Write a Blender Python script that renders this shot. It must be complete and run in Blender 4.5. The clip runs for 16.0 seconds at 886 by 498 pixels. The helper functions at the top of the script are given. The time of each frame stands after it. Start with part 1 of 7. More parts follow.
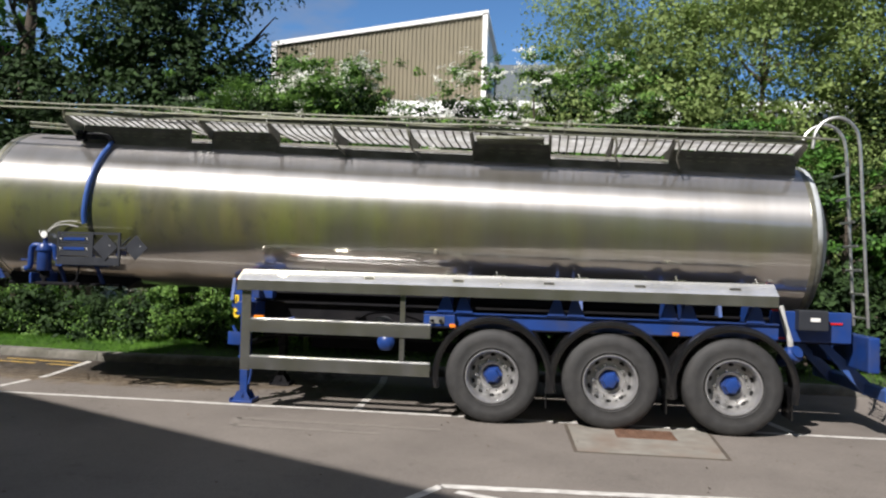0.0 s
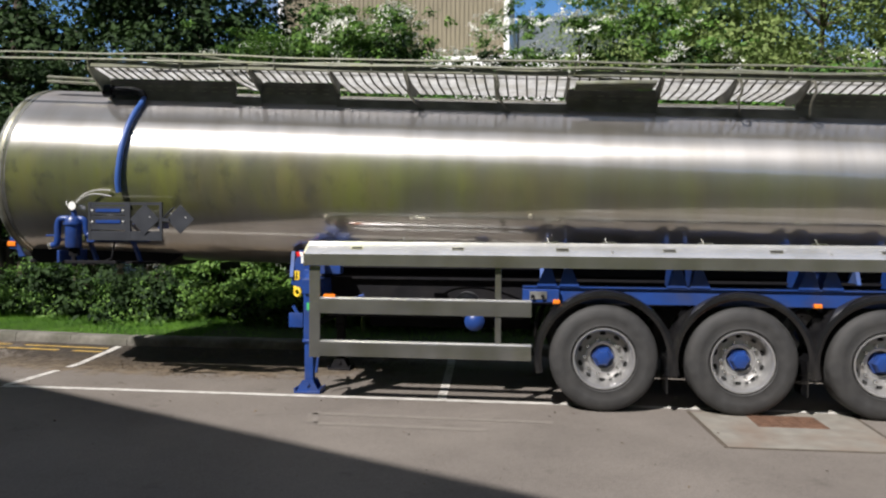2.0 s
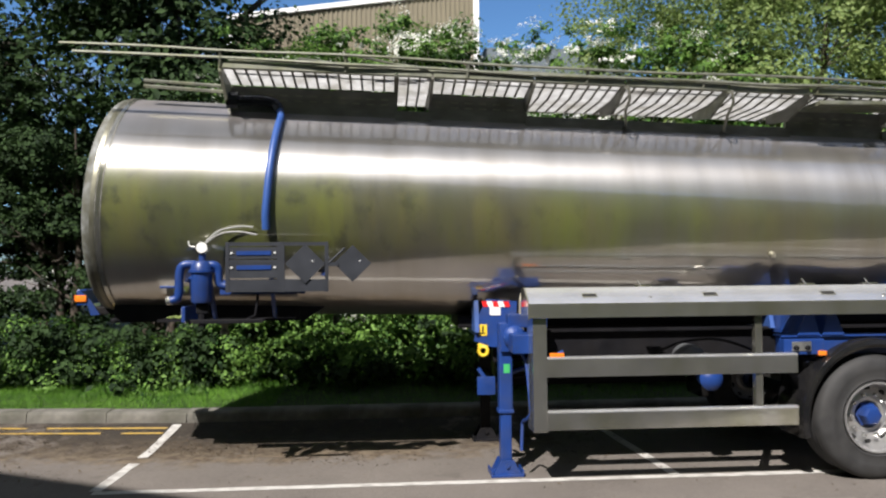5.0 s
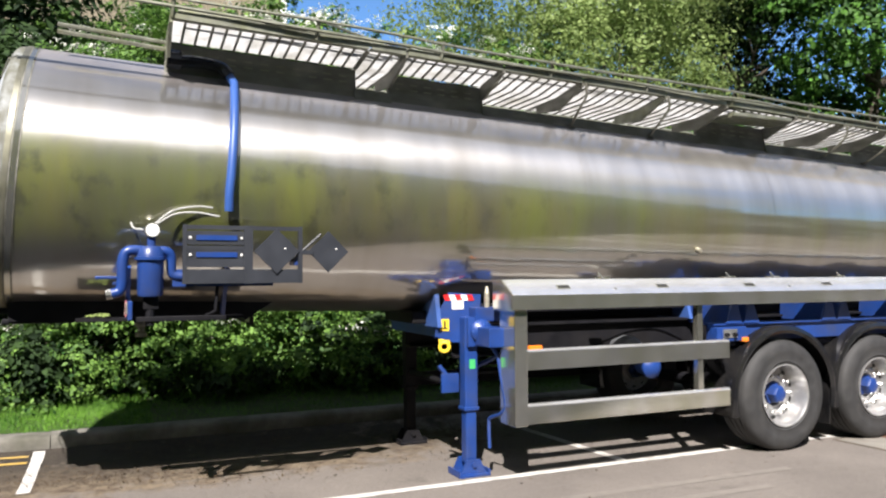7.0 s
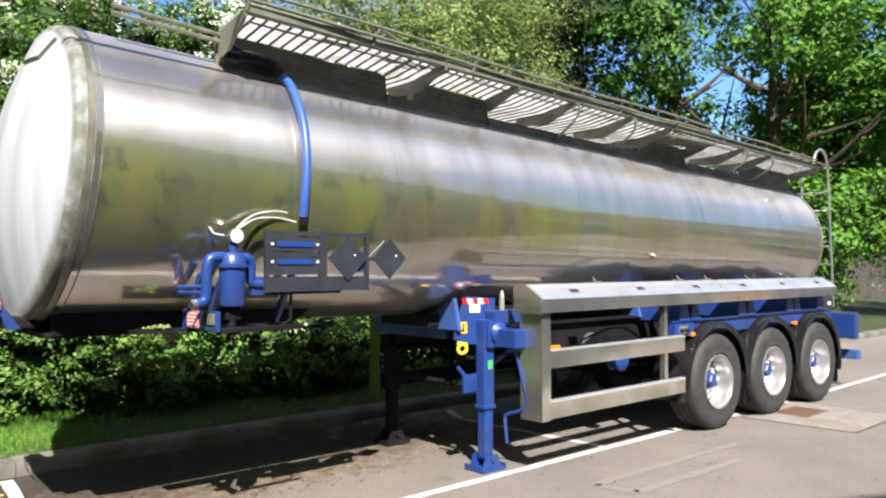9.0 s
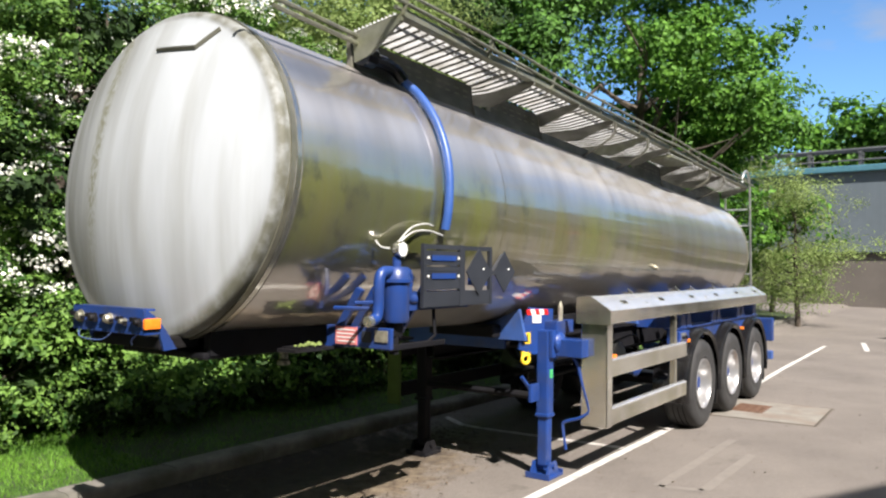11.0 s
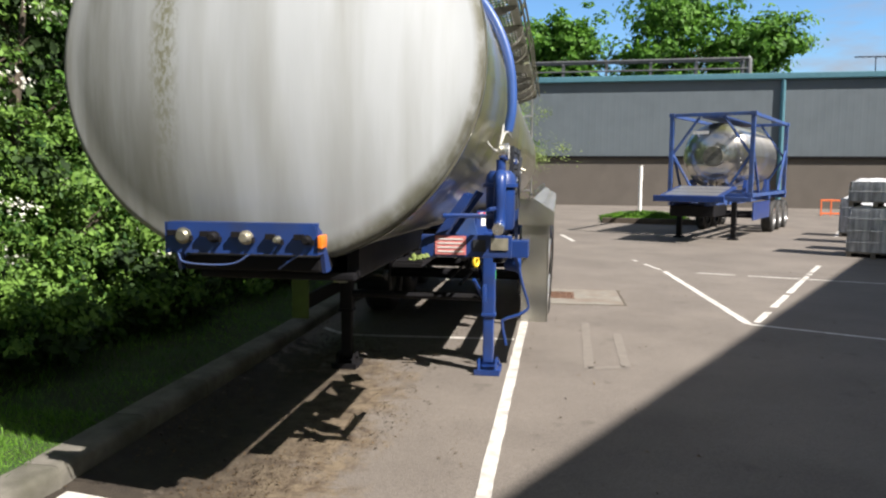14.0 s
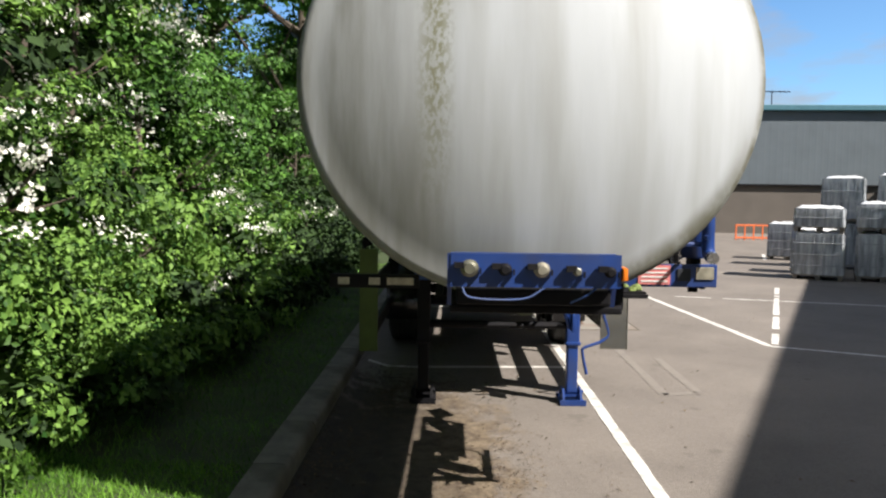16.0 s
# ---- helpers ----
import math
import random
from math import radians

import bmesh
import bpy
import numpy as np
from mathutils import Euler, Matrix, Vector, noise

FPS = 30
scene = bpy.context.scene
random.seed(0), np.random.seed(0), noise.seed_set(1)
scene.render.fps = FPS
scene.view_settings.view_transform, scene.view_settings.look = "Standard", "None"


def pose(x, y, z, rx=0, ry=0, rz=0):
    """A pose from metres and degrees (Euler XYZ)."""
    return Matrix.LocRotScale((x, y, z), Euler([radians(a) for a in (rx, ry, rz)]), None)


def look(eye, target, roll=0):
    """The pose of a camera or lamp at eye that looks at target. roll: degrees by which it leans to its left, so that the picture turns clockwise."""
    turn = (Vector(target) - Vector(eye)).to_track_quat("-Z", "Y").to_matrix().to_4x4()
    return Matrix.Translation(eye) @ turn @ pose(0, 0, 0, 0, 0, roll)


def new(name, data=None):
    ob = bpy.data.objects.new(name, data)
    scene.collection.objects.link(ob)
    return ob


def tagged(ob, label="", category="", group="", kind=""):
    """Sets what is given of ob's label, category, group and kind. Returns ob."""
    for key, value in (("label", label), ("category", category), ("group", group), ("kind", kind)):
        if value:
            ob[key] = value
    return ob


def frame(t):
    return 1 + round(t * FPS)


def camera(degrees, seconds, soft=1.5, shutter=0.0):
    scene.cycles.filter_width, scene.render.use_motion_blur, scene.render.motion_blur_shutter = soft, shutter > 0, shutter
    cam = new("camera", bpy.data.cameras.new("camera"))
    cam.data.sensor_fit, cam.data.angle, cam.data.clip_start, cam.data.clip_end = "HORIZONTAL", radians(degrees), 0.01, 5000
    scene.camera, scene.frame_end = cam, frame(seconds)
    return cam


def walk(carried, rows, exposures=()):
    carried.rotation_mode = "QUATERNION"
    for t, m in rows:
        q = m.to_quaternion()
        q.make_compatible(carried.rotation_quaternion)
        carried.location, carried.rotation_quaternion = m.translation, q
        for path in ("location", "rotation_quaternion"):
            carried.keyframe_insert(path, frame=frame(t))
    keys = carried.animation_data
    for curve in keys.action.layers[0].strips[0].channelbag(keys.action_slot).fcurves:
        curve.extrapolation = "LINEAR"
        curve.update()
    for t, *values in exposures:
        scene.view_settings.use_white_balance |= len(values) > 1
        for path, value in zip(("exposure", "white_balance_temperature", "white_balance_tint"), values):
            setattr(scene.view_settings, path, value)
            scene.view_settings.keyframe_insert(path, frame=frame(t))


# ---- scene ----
cam = camera(60.4, 16.0, soft=2.25)
PATH = [
    (0, (0.552, -9.975, 1.774), (0.288, -7.993, 1.815), 1.6),
    (0.5, (0.273, -9.754, 1.84), (0.063, -7.766, 1.864), 0.6),
    (1, (-0.02, -9.535, 1.823), (-0.253, -7.549, 1.818), 0.9),
    (1.5, (-0.327, -9.231, 1.813), (-0.613, -7.251, 1.82), 0.9),
    (2, (-0.727, -8.931, 1.789), (-0.955, -6.945, 1.737), 0.4),
    (2.5, (-1.137, -8.625, 1.777), (-1.279, -6.631, 1.715), 0.5),
    (3, (-1.761, -8.348, 1.84), (-1.983, -6.361, 1.841), -0.3),
    (3.5, (-2.369, -8.178, 1.858), (-2.491, -6.182, 1.847), 0.7),
    (4, (-2.995, -7.971, 1.86), (-3.04, -5.972, 1.867), -0.5),
    (4.2, (-3.244, -7.89, 1.872), (-3.273, -5.891, 1.901), -0.8),
    (6.3, (-5.439, -7.008, 1.668), (-4.827, -5.105, 1.741), -0.7),
    (6.5, (-5.605, -6.917, 1.645), (-4.935, -5.035, 1.735), -1.3),
    (7, (-5.975, -6.742, 1.689), (-5.162, -4.915, 1.76), -0.3),
    (7.5, (-6.501, -6.558, 1.706), (-5.537, -4.807, 1.752), -0.6),
    (8, (-6.948, -6.308, 1.719), (-5.931, -4.588, 1.811), -1.5),
    (8.5, (-7.417, -6.001, 1.797), (-6.244, -4.383, 1.889), -0.8),
    (9, (-7.911, -5.765, 1.799), (-6.596, -4.259, 1.85), -0.2),
    (9.5, (-8.344, -5.387, 1.799), (-6.983, -3.923, 1.858), -1.0),
    (9.7, (-8.533, -5.211, 1.776), (-7.136, -3.782, 1.862), -0.8),
    (11.8, (-9.682, -3.401, 1.977), (-7.944, -2.411, 1.98), -1.0),
    (12, (-9.728, -3.209, 1.956), (-7.968, -2.259, 1.967), -1.9),
    (12.5, (-9.874, -2.774, 1.942), (-8.031, -1.998, 1.935), -1.4),
    (13, (-10.039, -2.366, 1.933), (-8.132, -1.773, 1.824), 0.8),
    (13.5, (-10.091, -1.899, 1.904), (-8.164, -1.377, 1.773), -0.3),
    (14, (-10.209, -1.473, 1.892), (-8.242, -1.175, 1.692), 0.4),
    (14.5, (-10.279, -1.067, 1.905), (-8.298, -0.985, 1.64), 0.7),
    (15, (-10.189, -0.591, 1.904), (-8.207, -0.477, 1.669), 1.3),
    (15.5, (-10.198, -0.138, 1.923), (-8.208, -0.075, 1.728), 0.5),
    (16, (-10.128, 0.293, 1.889), (-8.132, 0.315, 1.755), 0.7),
]
walk(cam, [(t, look(eye, target, roll)) for t, eye, target, roll in PATH],
     [(0, 0.60, 6300, 13), (4, 0.54, 6300, 13), (7, 1.22, 6320, 14), (8, 1.42, 6360, 15), (9.5, 1.44, 6380, 14), (12.5, 1.05, 6580, 13), (14.5, 1.05, 6580, 12), (16, 1.10, 6560, 12)])

# ---------------------------------------------------------------- light
SUN_TO = Vector((-0.48, -0.825, 1.0)).normalized()
world = bpy.data.worlds.new("sky")
scene.world = world
world.use_nodes = True
wn, wl = world.node_tree.nodes, world.node_tree.links
bg = wn["Background"]
sky = wn.new("ShaderNodeTexSky")
sky.sky_type = "NISHITA"
sky.sun_disc = False
sky.sun_elevation = math.asin(SUN_TO.z)
sky.sun_rotation = math.atan2(SUN_TO.x, SUN_TO.y) % (2 * math.pi)
sky.air_density, sky.dust_density, sky.ozone_density = 1.0, 0.9, 2.6
bg.inputs["Strength"].default_value = 0.0365
# layer of fair-weather cloud: noise on a flat sheet overhead
wtc = wn.new("ShaderNodeTexCoord")
wsep = wn.new("ShaderNodeSeparateXYZ")
wl.new(wtc.outputs["Generated"], wsep.inputs[0])
wz = wn.new("ShaderNodeMath")
wz.operation = "ADD"
wz.inputs[1].default_value = 0.16
wl.new(wsep.outputs["Z"], wz.inputs[0])
wzm = wn.new("ShaderNodeMath")
wzm.operation = "MAXIMUM"
wzm.inputs[1].default_value = 0.1
wl.new(wz.outputs[0], wzm.inputs[0])
wdiv = wn.new("ShaderNodeVectorMath")
wdiv.operation = "DIVIDE"
wcomb = wn.new("ShaderNodeCombineXYZ")
for k_ in range(3):
    wl.new(wzm.outputs[0], wcomb.inputs[k_])
wl.new(wtc.outputs["Generated"], wdiv.inputs[0])
wl.new(wcomb.outputs[0], wdiv.inputs[1])
wmap = wn.new("ShaderNodeMapping")
wmap.inputs["Location"].default_value = (0.35, 1.9, 0.0)
wmap.inputs["Scale"].default_value = (1.0, 1.0, 0.0)
wl.new(wdiv.outputs[0], wmap.inputs["Vector"])
wnoise = wn.new("ShaderNodeTexNoise")
wnoise.inputs["Scale"].default_value = 0.9
wnoise.inputs["Detail"].default_value = 6
wnoise.inputs["Roughness"].default_value = 0.55
wl.new(wmap.outputs["Vector"], wnoise.inputs["Vector"])
wramp = wn.new("ShaderNodeValToRGB")
wramp.color_ramp.elements[0].position, wramp.color_ramp.elements[0].color = 0.48, (0, 0, 0, 1)
wramp.color_ramp.elements[1].position, wramp.color_ramp.elements[1].color = 0.60, (0.9, 0.9, 0.9, 1)
# the weather thins out towards +y and +x
wgrad = wn.new("ShaderNodeVectorMath")
wgrad.operation = "DOT_PRODUCT"
wgrad.inputs[1].default_value = (-0.09, -0.13, 0.14)
wl.new(wtc.outputs["Generated"], wgrad.inputs[0])
wsum = wn.new("ShaderNodeMath")
wsum.operation = "ADD"
wl.new(wnoise.outputs["Fac"], wsum.inputs[0])
wl.new(wgrad.outputs["Value"], wsum.inputs[1])
wl.new(wsum.outputs[0], wramp.inputs["Fac"])
wmix = wn.new("ShaderNodeMixRGB")
wmix.inputs[2].default_value = (6.0, 6.2, 6.6, 1)
wl.new(wramp.outputs["Color"], wmix.inputs[0])
wtint = wn.new("ShaderNodeMixRGB")
wtint.blend_type = "MULTIPLY"
wtint.inputs[0].default_value = 1.0
wtint.inputs[2].default_value = (1.08, 1.52, 1.84, 1)
wl.new(sky.outputs["Color"], wtint.inputs[1])
wlow = wn.new("ShaderNodeMapRange")
wlow.interpolation_type = "SMOOTHSTEP"
for key, val in (("From Min", 0.05), ("From Max", 0.7), ("To Min", 1.45), ("To Max", 0.96)):
    wlow.inputs[key].default_value = val
wl.new(wsep.outputs["Z"], wlow.inputs["Value"])
whaze = wn.new("ShaderNodeVectorMath")
whaze.operation = "SCALE"
wl.new(wtint.outputs["Color"], whaze.inputs[0]), wl.new(wlow.outputs["Result"], whaze.inputs["Scale"])
wl.new(whaze.outputs["Vector"], wmix.inputs[1])
wl.new(wmix.outputs["Color"], bg.inputs["Color"])

sun = new("sun", bpy.data.lights.new("sun", "SUN"))
sun.data.energy, sun.data.angle, sun.data.color = 5.0, radians(0.53), (1.0, 0.945, 0.87)
sun.matrix_world = look(SUN_TO * 60, (0, 0, 0))

# ---------------------------------------------------------------- materials


def nodes_of(name):
    m = bpy.data.materials.new(name)
    m.use_nodes = True
    return m, m.node_tree.nodes, m.node_tree.links, m.node_tree.nodes["Principled BSDF"]


def mat(name, color, rough=0.5, metal=0.0, vary=0.12, scale=6.0, stretch=(1, 1, 1), bump=0.0, fine=90.0, dirt=None, dirt_amount=0.0, dirt_scale=2.0, dirt_stretch=(1, 1, 1), rough_vary=0.1, spec=None, coat=0.0):
    """A surface with a broad drift of tone, a fine grain in relief, and stains of a second colour."""
    m, n, l, p = nodes_of(name)
    tc = n.new("ShaderNodeTexCoord")
    mp = n.new("ShaderNodeMapping")
    mp.inputs["Scale"].default_value = stretch
    l.new(tc.outputs["Object"], mp.inputs["Vector"])
    big = n.new("ShaderNodeTexNoise")
    big.inputs["Scale"].default_value, big.inputs["Detail"].default_value = scale, 6
    l.new(mp.outputs["Vector"], big.inputs["Vector"])
    ramp = n.new("ShaderNodeValToRGB")
    lo = [max(0.0, c * (1 - vary)) for c in color]
    hi = [min(1.0, c * (1 + vary)) for c in color]
    ramp.color_ramp.elements[0].position, ramp.color_ramp.elements[0].color = 0.3, (*lo, 1)
    ramp.color_ramp.elements[1].position, ramp.color_ramp.elements[1].color = 0.7, (*hi, 1)
    l.new(big.outputs["Fac"], ramp.inputs["Fac"])
    out = ramp.outputs["Color"]
    if dirt:
        mp2 = n.new("ShaderNodeMapping")
        mp2.inputs["Scale"].default_value = dirt_stretch
        mp2.inputs["Location"].default_value = (3.1, 7.7, 1.3)
        l.new(tc.outputs["Object"], mp2.inputs["Vector"])
        dn = n.new("ShaderNodeTexNoise")
        dn.inputs["Scale"].default_value, dn.inputs["Detail"].default_value = dirt_scale, 8
        l.new(mp2.outputs["Vector"], dn.inputs["Vector"])
        dr = n.new("ShaderNodeValToRGB")
        dr.color_ramp.elements[0].position, dr.color_ramp.elements[0].color = 0.45, (0, 0, 0, 1)
        dr.color_ramp.elements[1].position, dr.color_ramp.elements[1].color = 0.75, (dirt_amount,) * 3 + (1,)
        l.new(dn.outputs["Fac"], dr.inputs["Fac"])
        mx = n.new("ShaderNodeMixRGB")
        mx.inputs[2].default_value = (*dirt, 1)
        l.new(dr.outputs["Color"], mx.inputs[0])
        l.new(out, mx.inputs[1])
        out = mx.outputs["Color"]
    l.new(out, p.inputs["Base Color"])
    p.inputs["Metallic"].default_value = metal
    fn = n.new("ShaderNodeTexNoise")
    fn.inputs["Scale"].default_value, fn.inputs["Detail"].default_value = fine, 4
    l.new(mp.outputs["Vector"], fn.inputs["Vector"])
    mr = n.new("ShaderNodeMapRange")
    mr.inputs["To Min"].default_value, mr.inputs["To Max"].default_value = max(0.02, rough - rough_vary), min(1, rough + rough_vary)
    l.new(big.outputs["Fac"], mr.inputs["Value"])
    l.new(mr.outputs["Result"], p.inputs["Roughness"])
    if spec is not None:
        p.inputs["Specular IOR Level"].default_value = spec
    if coat:
        p.inputs["Coat Weight"].default_value = coat
        p.inputs["Coat Roughness"].default_value = 0.12
    if bump:
        b = n.new("ShaderNodeBump")
        b.inputs["Strength"].default_value, b.inputs["Distance"].default_value = bump, 0.01
        l.new(fn.outputs["Fac"], b.inputs["Height"])
        l.new(b.outputs["Normal"], p.inputs["Normal"])
    return m


def leaf_mat(name, a, b, trans=0.35, rough=0.6):
    m, n, l, p = nodes_of(name)
    geo = n.new("ShaderNodeNewGeometry")
    ramp = n.new("ShaderNodeValToRGB")
    ramp.color_ramp.elements[0].color, ramp.color_ramp.elements[1].color = (*a, 1), (*b, 1)
    co, patch = n.new("ShaderNodeTexCoord"), n.new("ShaderNodeTexNoise")
    patch.inputs["Scale"].default_value, patch.inputs["Detail"].default_value = 1.7, 3
    l.new(co.outputs["Object"], patch.inputs["Vector"])
    spread_ = n.new("ShaderNodeMapRange")
    spread_.inputs["From Min"].default_value, spread_.inputs["From Max"].default_value = 0.36, 0.64
    spread_.inputs["To Min"].default_value, spread_.inputs["To Max"].default_value = -0.30, 0.34
    l.new(patch.outputs["Fac"], spread_.inputs["Value"])
    tone = n.new("ShaderNodeMath")
    tone.use_clamp = True
    l.new(geo.outputs["Random Per Island"], tone.inputs[0]), l.new(spread_.outputs[0], tone.inputs[1])
    l.new(tone.outputs[0], ramp.inputs["Fac"])
    l.new(ramp.outputs["Color"], p.inputs["Base Color"])
    p.inputs["Roughness"].default_value = rough
    p.inputs["Specular IOR Level"].default_value = 0.30
    t = n.new("ShaderNodeBsdfTranslucent")
    l.new(ramp.outputs["Color"], t.inputs["Color"])
    mx = n.new("ShaderNodeMixShader")
    mx.inputs[0].default_value = trans
    l.new(p.outputs[0], mx.inputs[1])
    l.new(t.outputs[0], mx.inputs[2])
    l.new(mx.outputs[0], n["Material Output"].inputs["Surface"])
    return m


M_STEEL = mat("brushed_stainless", (0.60, 0.585, 0.555), 0.40, 1.0, vary=0.05, scale=3.0, stretch=(1.6, 0.25, 0.25), fine=40, bump=0.02, dirt=(0.33, 0.28, 0.20), dirt_amount=0.35, dirt_scale=1.4, dirt_stretch=(2.2, 0.5, 0.25), rough_vary=0.05)
# the barrel mixes a sharp and a brushed lobe, with gentle waves in the sheet
n, l = M_STEEL.node_tree.nodes, M_STEEL.node_tree.links
p1 = n["Principled BSDF"]
p1.inputs["Metallic"].default_value = 0.85
p1.inputs["Anisotropic"].default_value, p1.inputs["Anisotropic Rotation"].default_value = 0.75, 0.25
tg = n.new("ShaderNodeTangent")
tg.direction_type, tg.axis = "RADIAL", "X"
l.new(tg.outputs["Tangent"], p1.inputs["Tangent"])
p2 = n.new("ShaderNodeBsdfPrincipled")
p2.inputs["Metallic"].default_value, p2.inputs["Roughness"].default_value = 1.0, 0.115
l.new(p1.inputs["Base Color"].links[0].from_socket, p2.inputs["Base Color"])
wave = n.new("ShaderNodeTexNoise")
wave.inputs["Scale"].default_value, wave.inputs["Detail"].default_value = 1.6, 3
wmp = n.new("ShaderNodeMapping")
wmp.inputs["Scale"].default_value = (1.7, 0.5, 0.5)
l.new(n["Texture Coordinate"].outputs["Object"], wmp.inputs["Vector"]), l.new(wmp.outputs["Vector"], wave.inputs["Vector"])
wb = n.new("ShaderNodeBump")
wb.inputs["Strength"].default_value, wb.inputs["Distance"].default_value = 0.14, 0.05
l.new(wave.outputs["Fac"], wb.inputs["Height"]), l.new(wb.outputs["Normal"], p2.inputs["Normal"])
mixs = n.new("ShaderNodeMixShader")
mixs.inputs[0].default_value = 0.64
l.new(p1.outputs[0], mixs.inputs[1]), l.new(p2.outputs[0], mixs.inputs[2])
# film of algae and road dirt on the flank, in vertical runs, heaviest towards the front
sp = n.new("ShaderNodeSeparateXYZ")
l.new(n["Texture Coordinate"].outputs["Object"], sp.inputs[0])


def ranged(src, a, b, lo=0.0, hi=1.0):
    k = n.new("ShaderNodeMapRange")
    k.interpolation_type = "SMOOTHSTEP"
    for key, val in (("From Min", a), ("From Max", b), ("To Min", lo), ("To Max", hi)):
        k.inputs[key].default_value = val
    l.new(src, k.inputs["Value"])
    return k.outputs["Result"]


def times(a, b):
    k = n.new("ShaderNodeMath")
    k.operation = "MULTIPLY"
    l.new(a, k.inputs[0]), l.new(b, k.inputs[1])
    return k.outputs[0]


def runs(scale, stretch, a, b, lo=0.0, hi=1.0):
    q = n.new("ShaderNodeMapping")
    q.inputs["Scale"].default_value = stretch
    l.new(n["Texture Coordinate"].outputs["Object"], q.inputs["Vector"])
    k = n.new("ShaderNodeTexNoise")
    k.inputs["Scale"].default_value, k.inputs["Detail"].default_value, k.inputs["Roughness"].default_value = scale, 7, 0.6
    l.new(q.outputs["Vector"], k.inputs["Vector"])
    return ranged(k.outputs["Fac"], a, b, lo, hi)


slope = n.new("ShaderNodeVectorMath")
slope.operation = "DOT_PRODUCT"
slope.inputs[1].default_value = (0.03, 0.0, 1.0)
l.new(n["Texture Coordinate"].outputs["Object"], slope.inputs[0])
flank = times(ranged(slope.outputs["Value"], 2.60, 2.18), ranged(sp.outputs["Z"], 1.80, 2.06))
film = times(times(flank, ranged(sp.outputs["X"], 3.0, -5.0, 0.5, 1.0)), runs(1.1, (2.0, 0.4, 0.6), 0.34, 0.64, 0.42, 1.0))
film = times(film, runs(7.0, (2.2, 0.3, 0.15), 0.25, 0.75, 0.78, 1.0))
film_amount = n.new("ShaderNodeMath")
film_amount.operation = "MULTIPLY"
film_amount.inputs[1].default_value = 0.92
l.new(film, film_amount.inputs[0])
p3 = n.new("ShaderNodeBsdfPrincipled")
p3.inputs["Metallic"].default_value, p3.inputs["Roughness"].default_value = 0.44, 0.44
p3.inputs["Specular IOR Level"].default_value = 0.12
hue = n.new("ShaderNodeMixRGB")
hue.inputs[1].default_value, hue.inputs[2].default_value = (0.168, 0.156, 0.068, 1), (0.178, 0.204, 0.045, 1)
l.new(runs(0.9, (1.2, 0.6, 0.5), 0.35, 0.65), hue.inputs[0])
blot = n.new("ShaderNodeMixRGB")
blot.inputs[2].default_value = (0.060, 0.066, 0.030, 1)
l.new(times(runs(4.2, (1.3, 0.9, 1.1), 0.50, 0.68, 0.0, 0.75), ranged(sp.outputs["X"], -1.0, -5.0, 0.25, 1.0)), blot.inputs[0])
l.new(hue.outputs["Color"], blot.inputs[1])
l.new(blot.outputs["Color"], p3.inputs["Base Color"])
mixf = n.new("ShaderNodeMixShader")
l.new(film_amount.outputs[0], mixf.inputs[0])
l.new(mixs.outputs[0], mixf.inputs[1]), l.new(p3.outputs[0], mixf.inputs[2])
tilt = n.new("ShaderNodeVectorMath")
tilt.operation = "DOT_PRODUCT"
tilt.inputs[1].default_value = (0.035, 0.0, 1.0)
l.new(n["Texture Coordinate"].outputs["Object"], tilt.inputs[0])
dust = times(ranged(tilt.outputs["Value"], 2.80, 3.16, 0.0, 0.62), runs(2.2, (1.6, 0.5, 0.5), 0.25, 0.7, 0.55, 1.0))
p4 = n.new("ShaderNodeBsdfPrincipled")
p4.inputs["Base Color"].default_value = (0.36, 0.335, 0.325, 1)
p4.inputs["Metallic"].default_value, p4.inputs["Roughness"].default_value = 0.25, 0.5
mixd = n.new("ShaderNodeMixShader")
l.new(dust, mixd.inputs[0]), l.new(mixf.outputs[0], mixd.inputs[1]), l.new(p4.outputs[0], mixd.inputs[2])
l.new(mixd.outputs[0], n["Material Output"].inputs["Surface"])
M_STEEL2 = mat("polished_sheet", (0.62, 0.61, 0.55), 0.13, 0.90, vary=0.10, scale=4, dirt=(0.33, 0.33, 0.17), dirt_amount=0.6, dirt_scale=2.2, dirt_stretch=(1.5, 1, 0.6), rough_vary=0.08)
M_VAL = mat("bright_valance_sheet", (0.80, 0.81, 0.82), 0.20, 0.76, vary=0.05, scale=3, dirt=(0.35, 0.34, 0.26), dirt_amount=0.35, dirt_scale=4, rough_vary=0.06)
M_CAP = mat("streaked_end_cap", (0.402, 0.430, 0.450), 0.66, 0.0, vary=0.10, scale=2.2, stretch=(0.5, 1.8, 0.32), fine=70, bump=0.03, dirt=(0.255, 0.262, 0.245), dirt_amount=0.66, dirt_scale=2.0, dirt_stretch=(0.5, 3.0, 0.30))
n, l = M_CAP.node_tree.nodes, M_CAP.node_tree.links
p = n["Principled BSDF"]
sp = n.new("ShaderNodeSeparateXYZ")
l.new(n["Texture Coordinate"].outputs["Object"], sp.inputs[0])
dy = n.new("ShaderNodeMath")
dy.operation = "SUBTRACT"
dy.inputs[1].default_value = 0.37
l.new(sp.outputs["Y"], dy.inputs[0])
ab = n.new("ShaderNodeMath")
ab.operation = "ABSOLUTE"
l.new(dy.outputs[0], ab.inputs[0])
wd = n.new("ShaderNodeMapRange")
wd.inputs["From Min"].default_value, wd.inputs["From Max"].default_value = 0.095, 0.02
l.new(ab.outputs[0], wd.inputs["Value"])
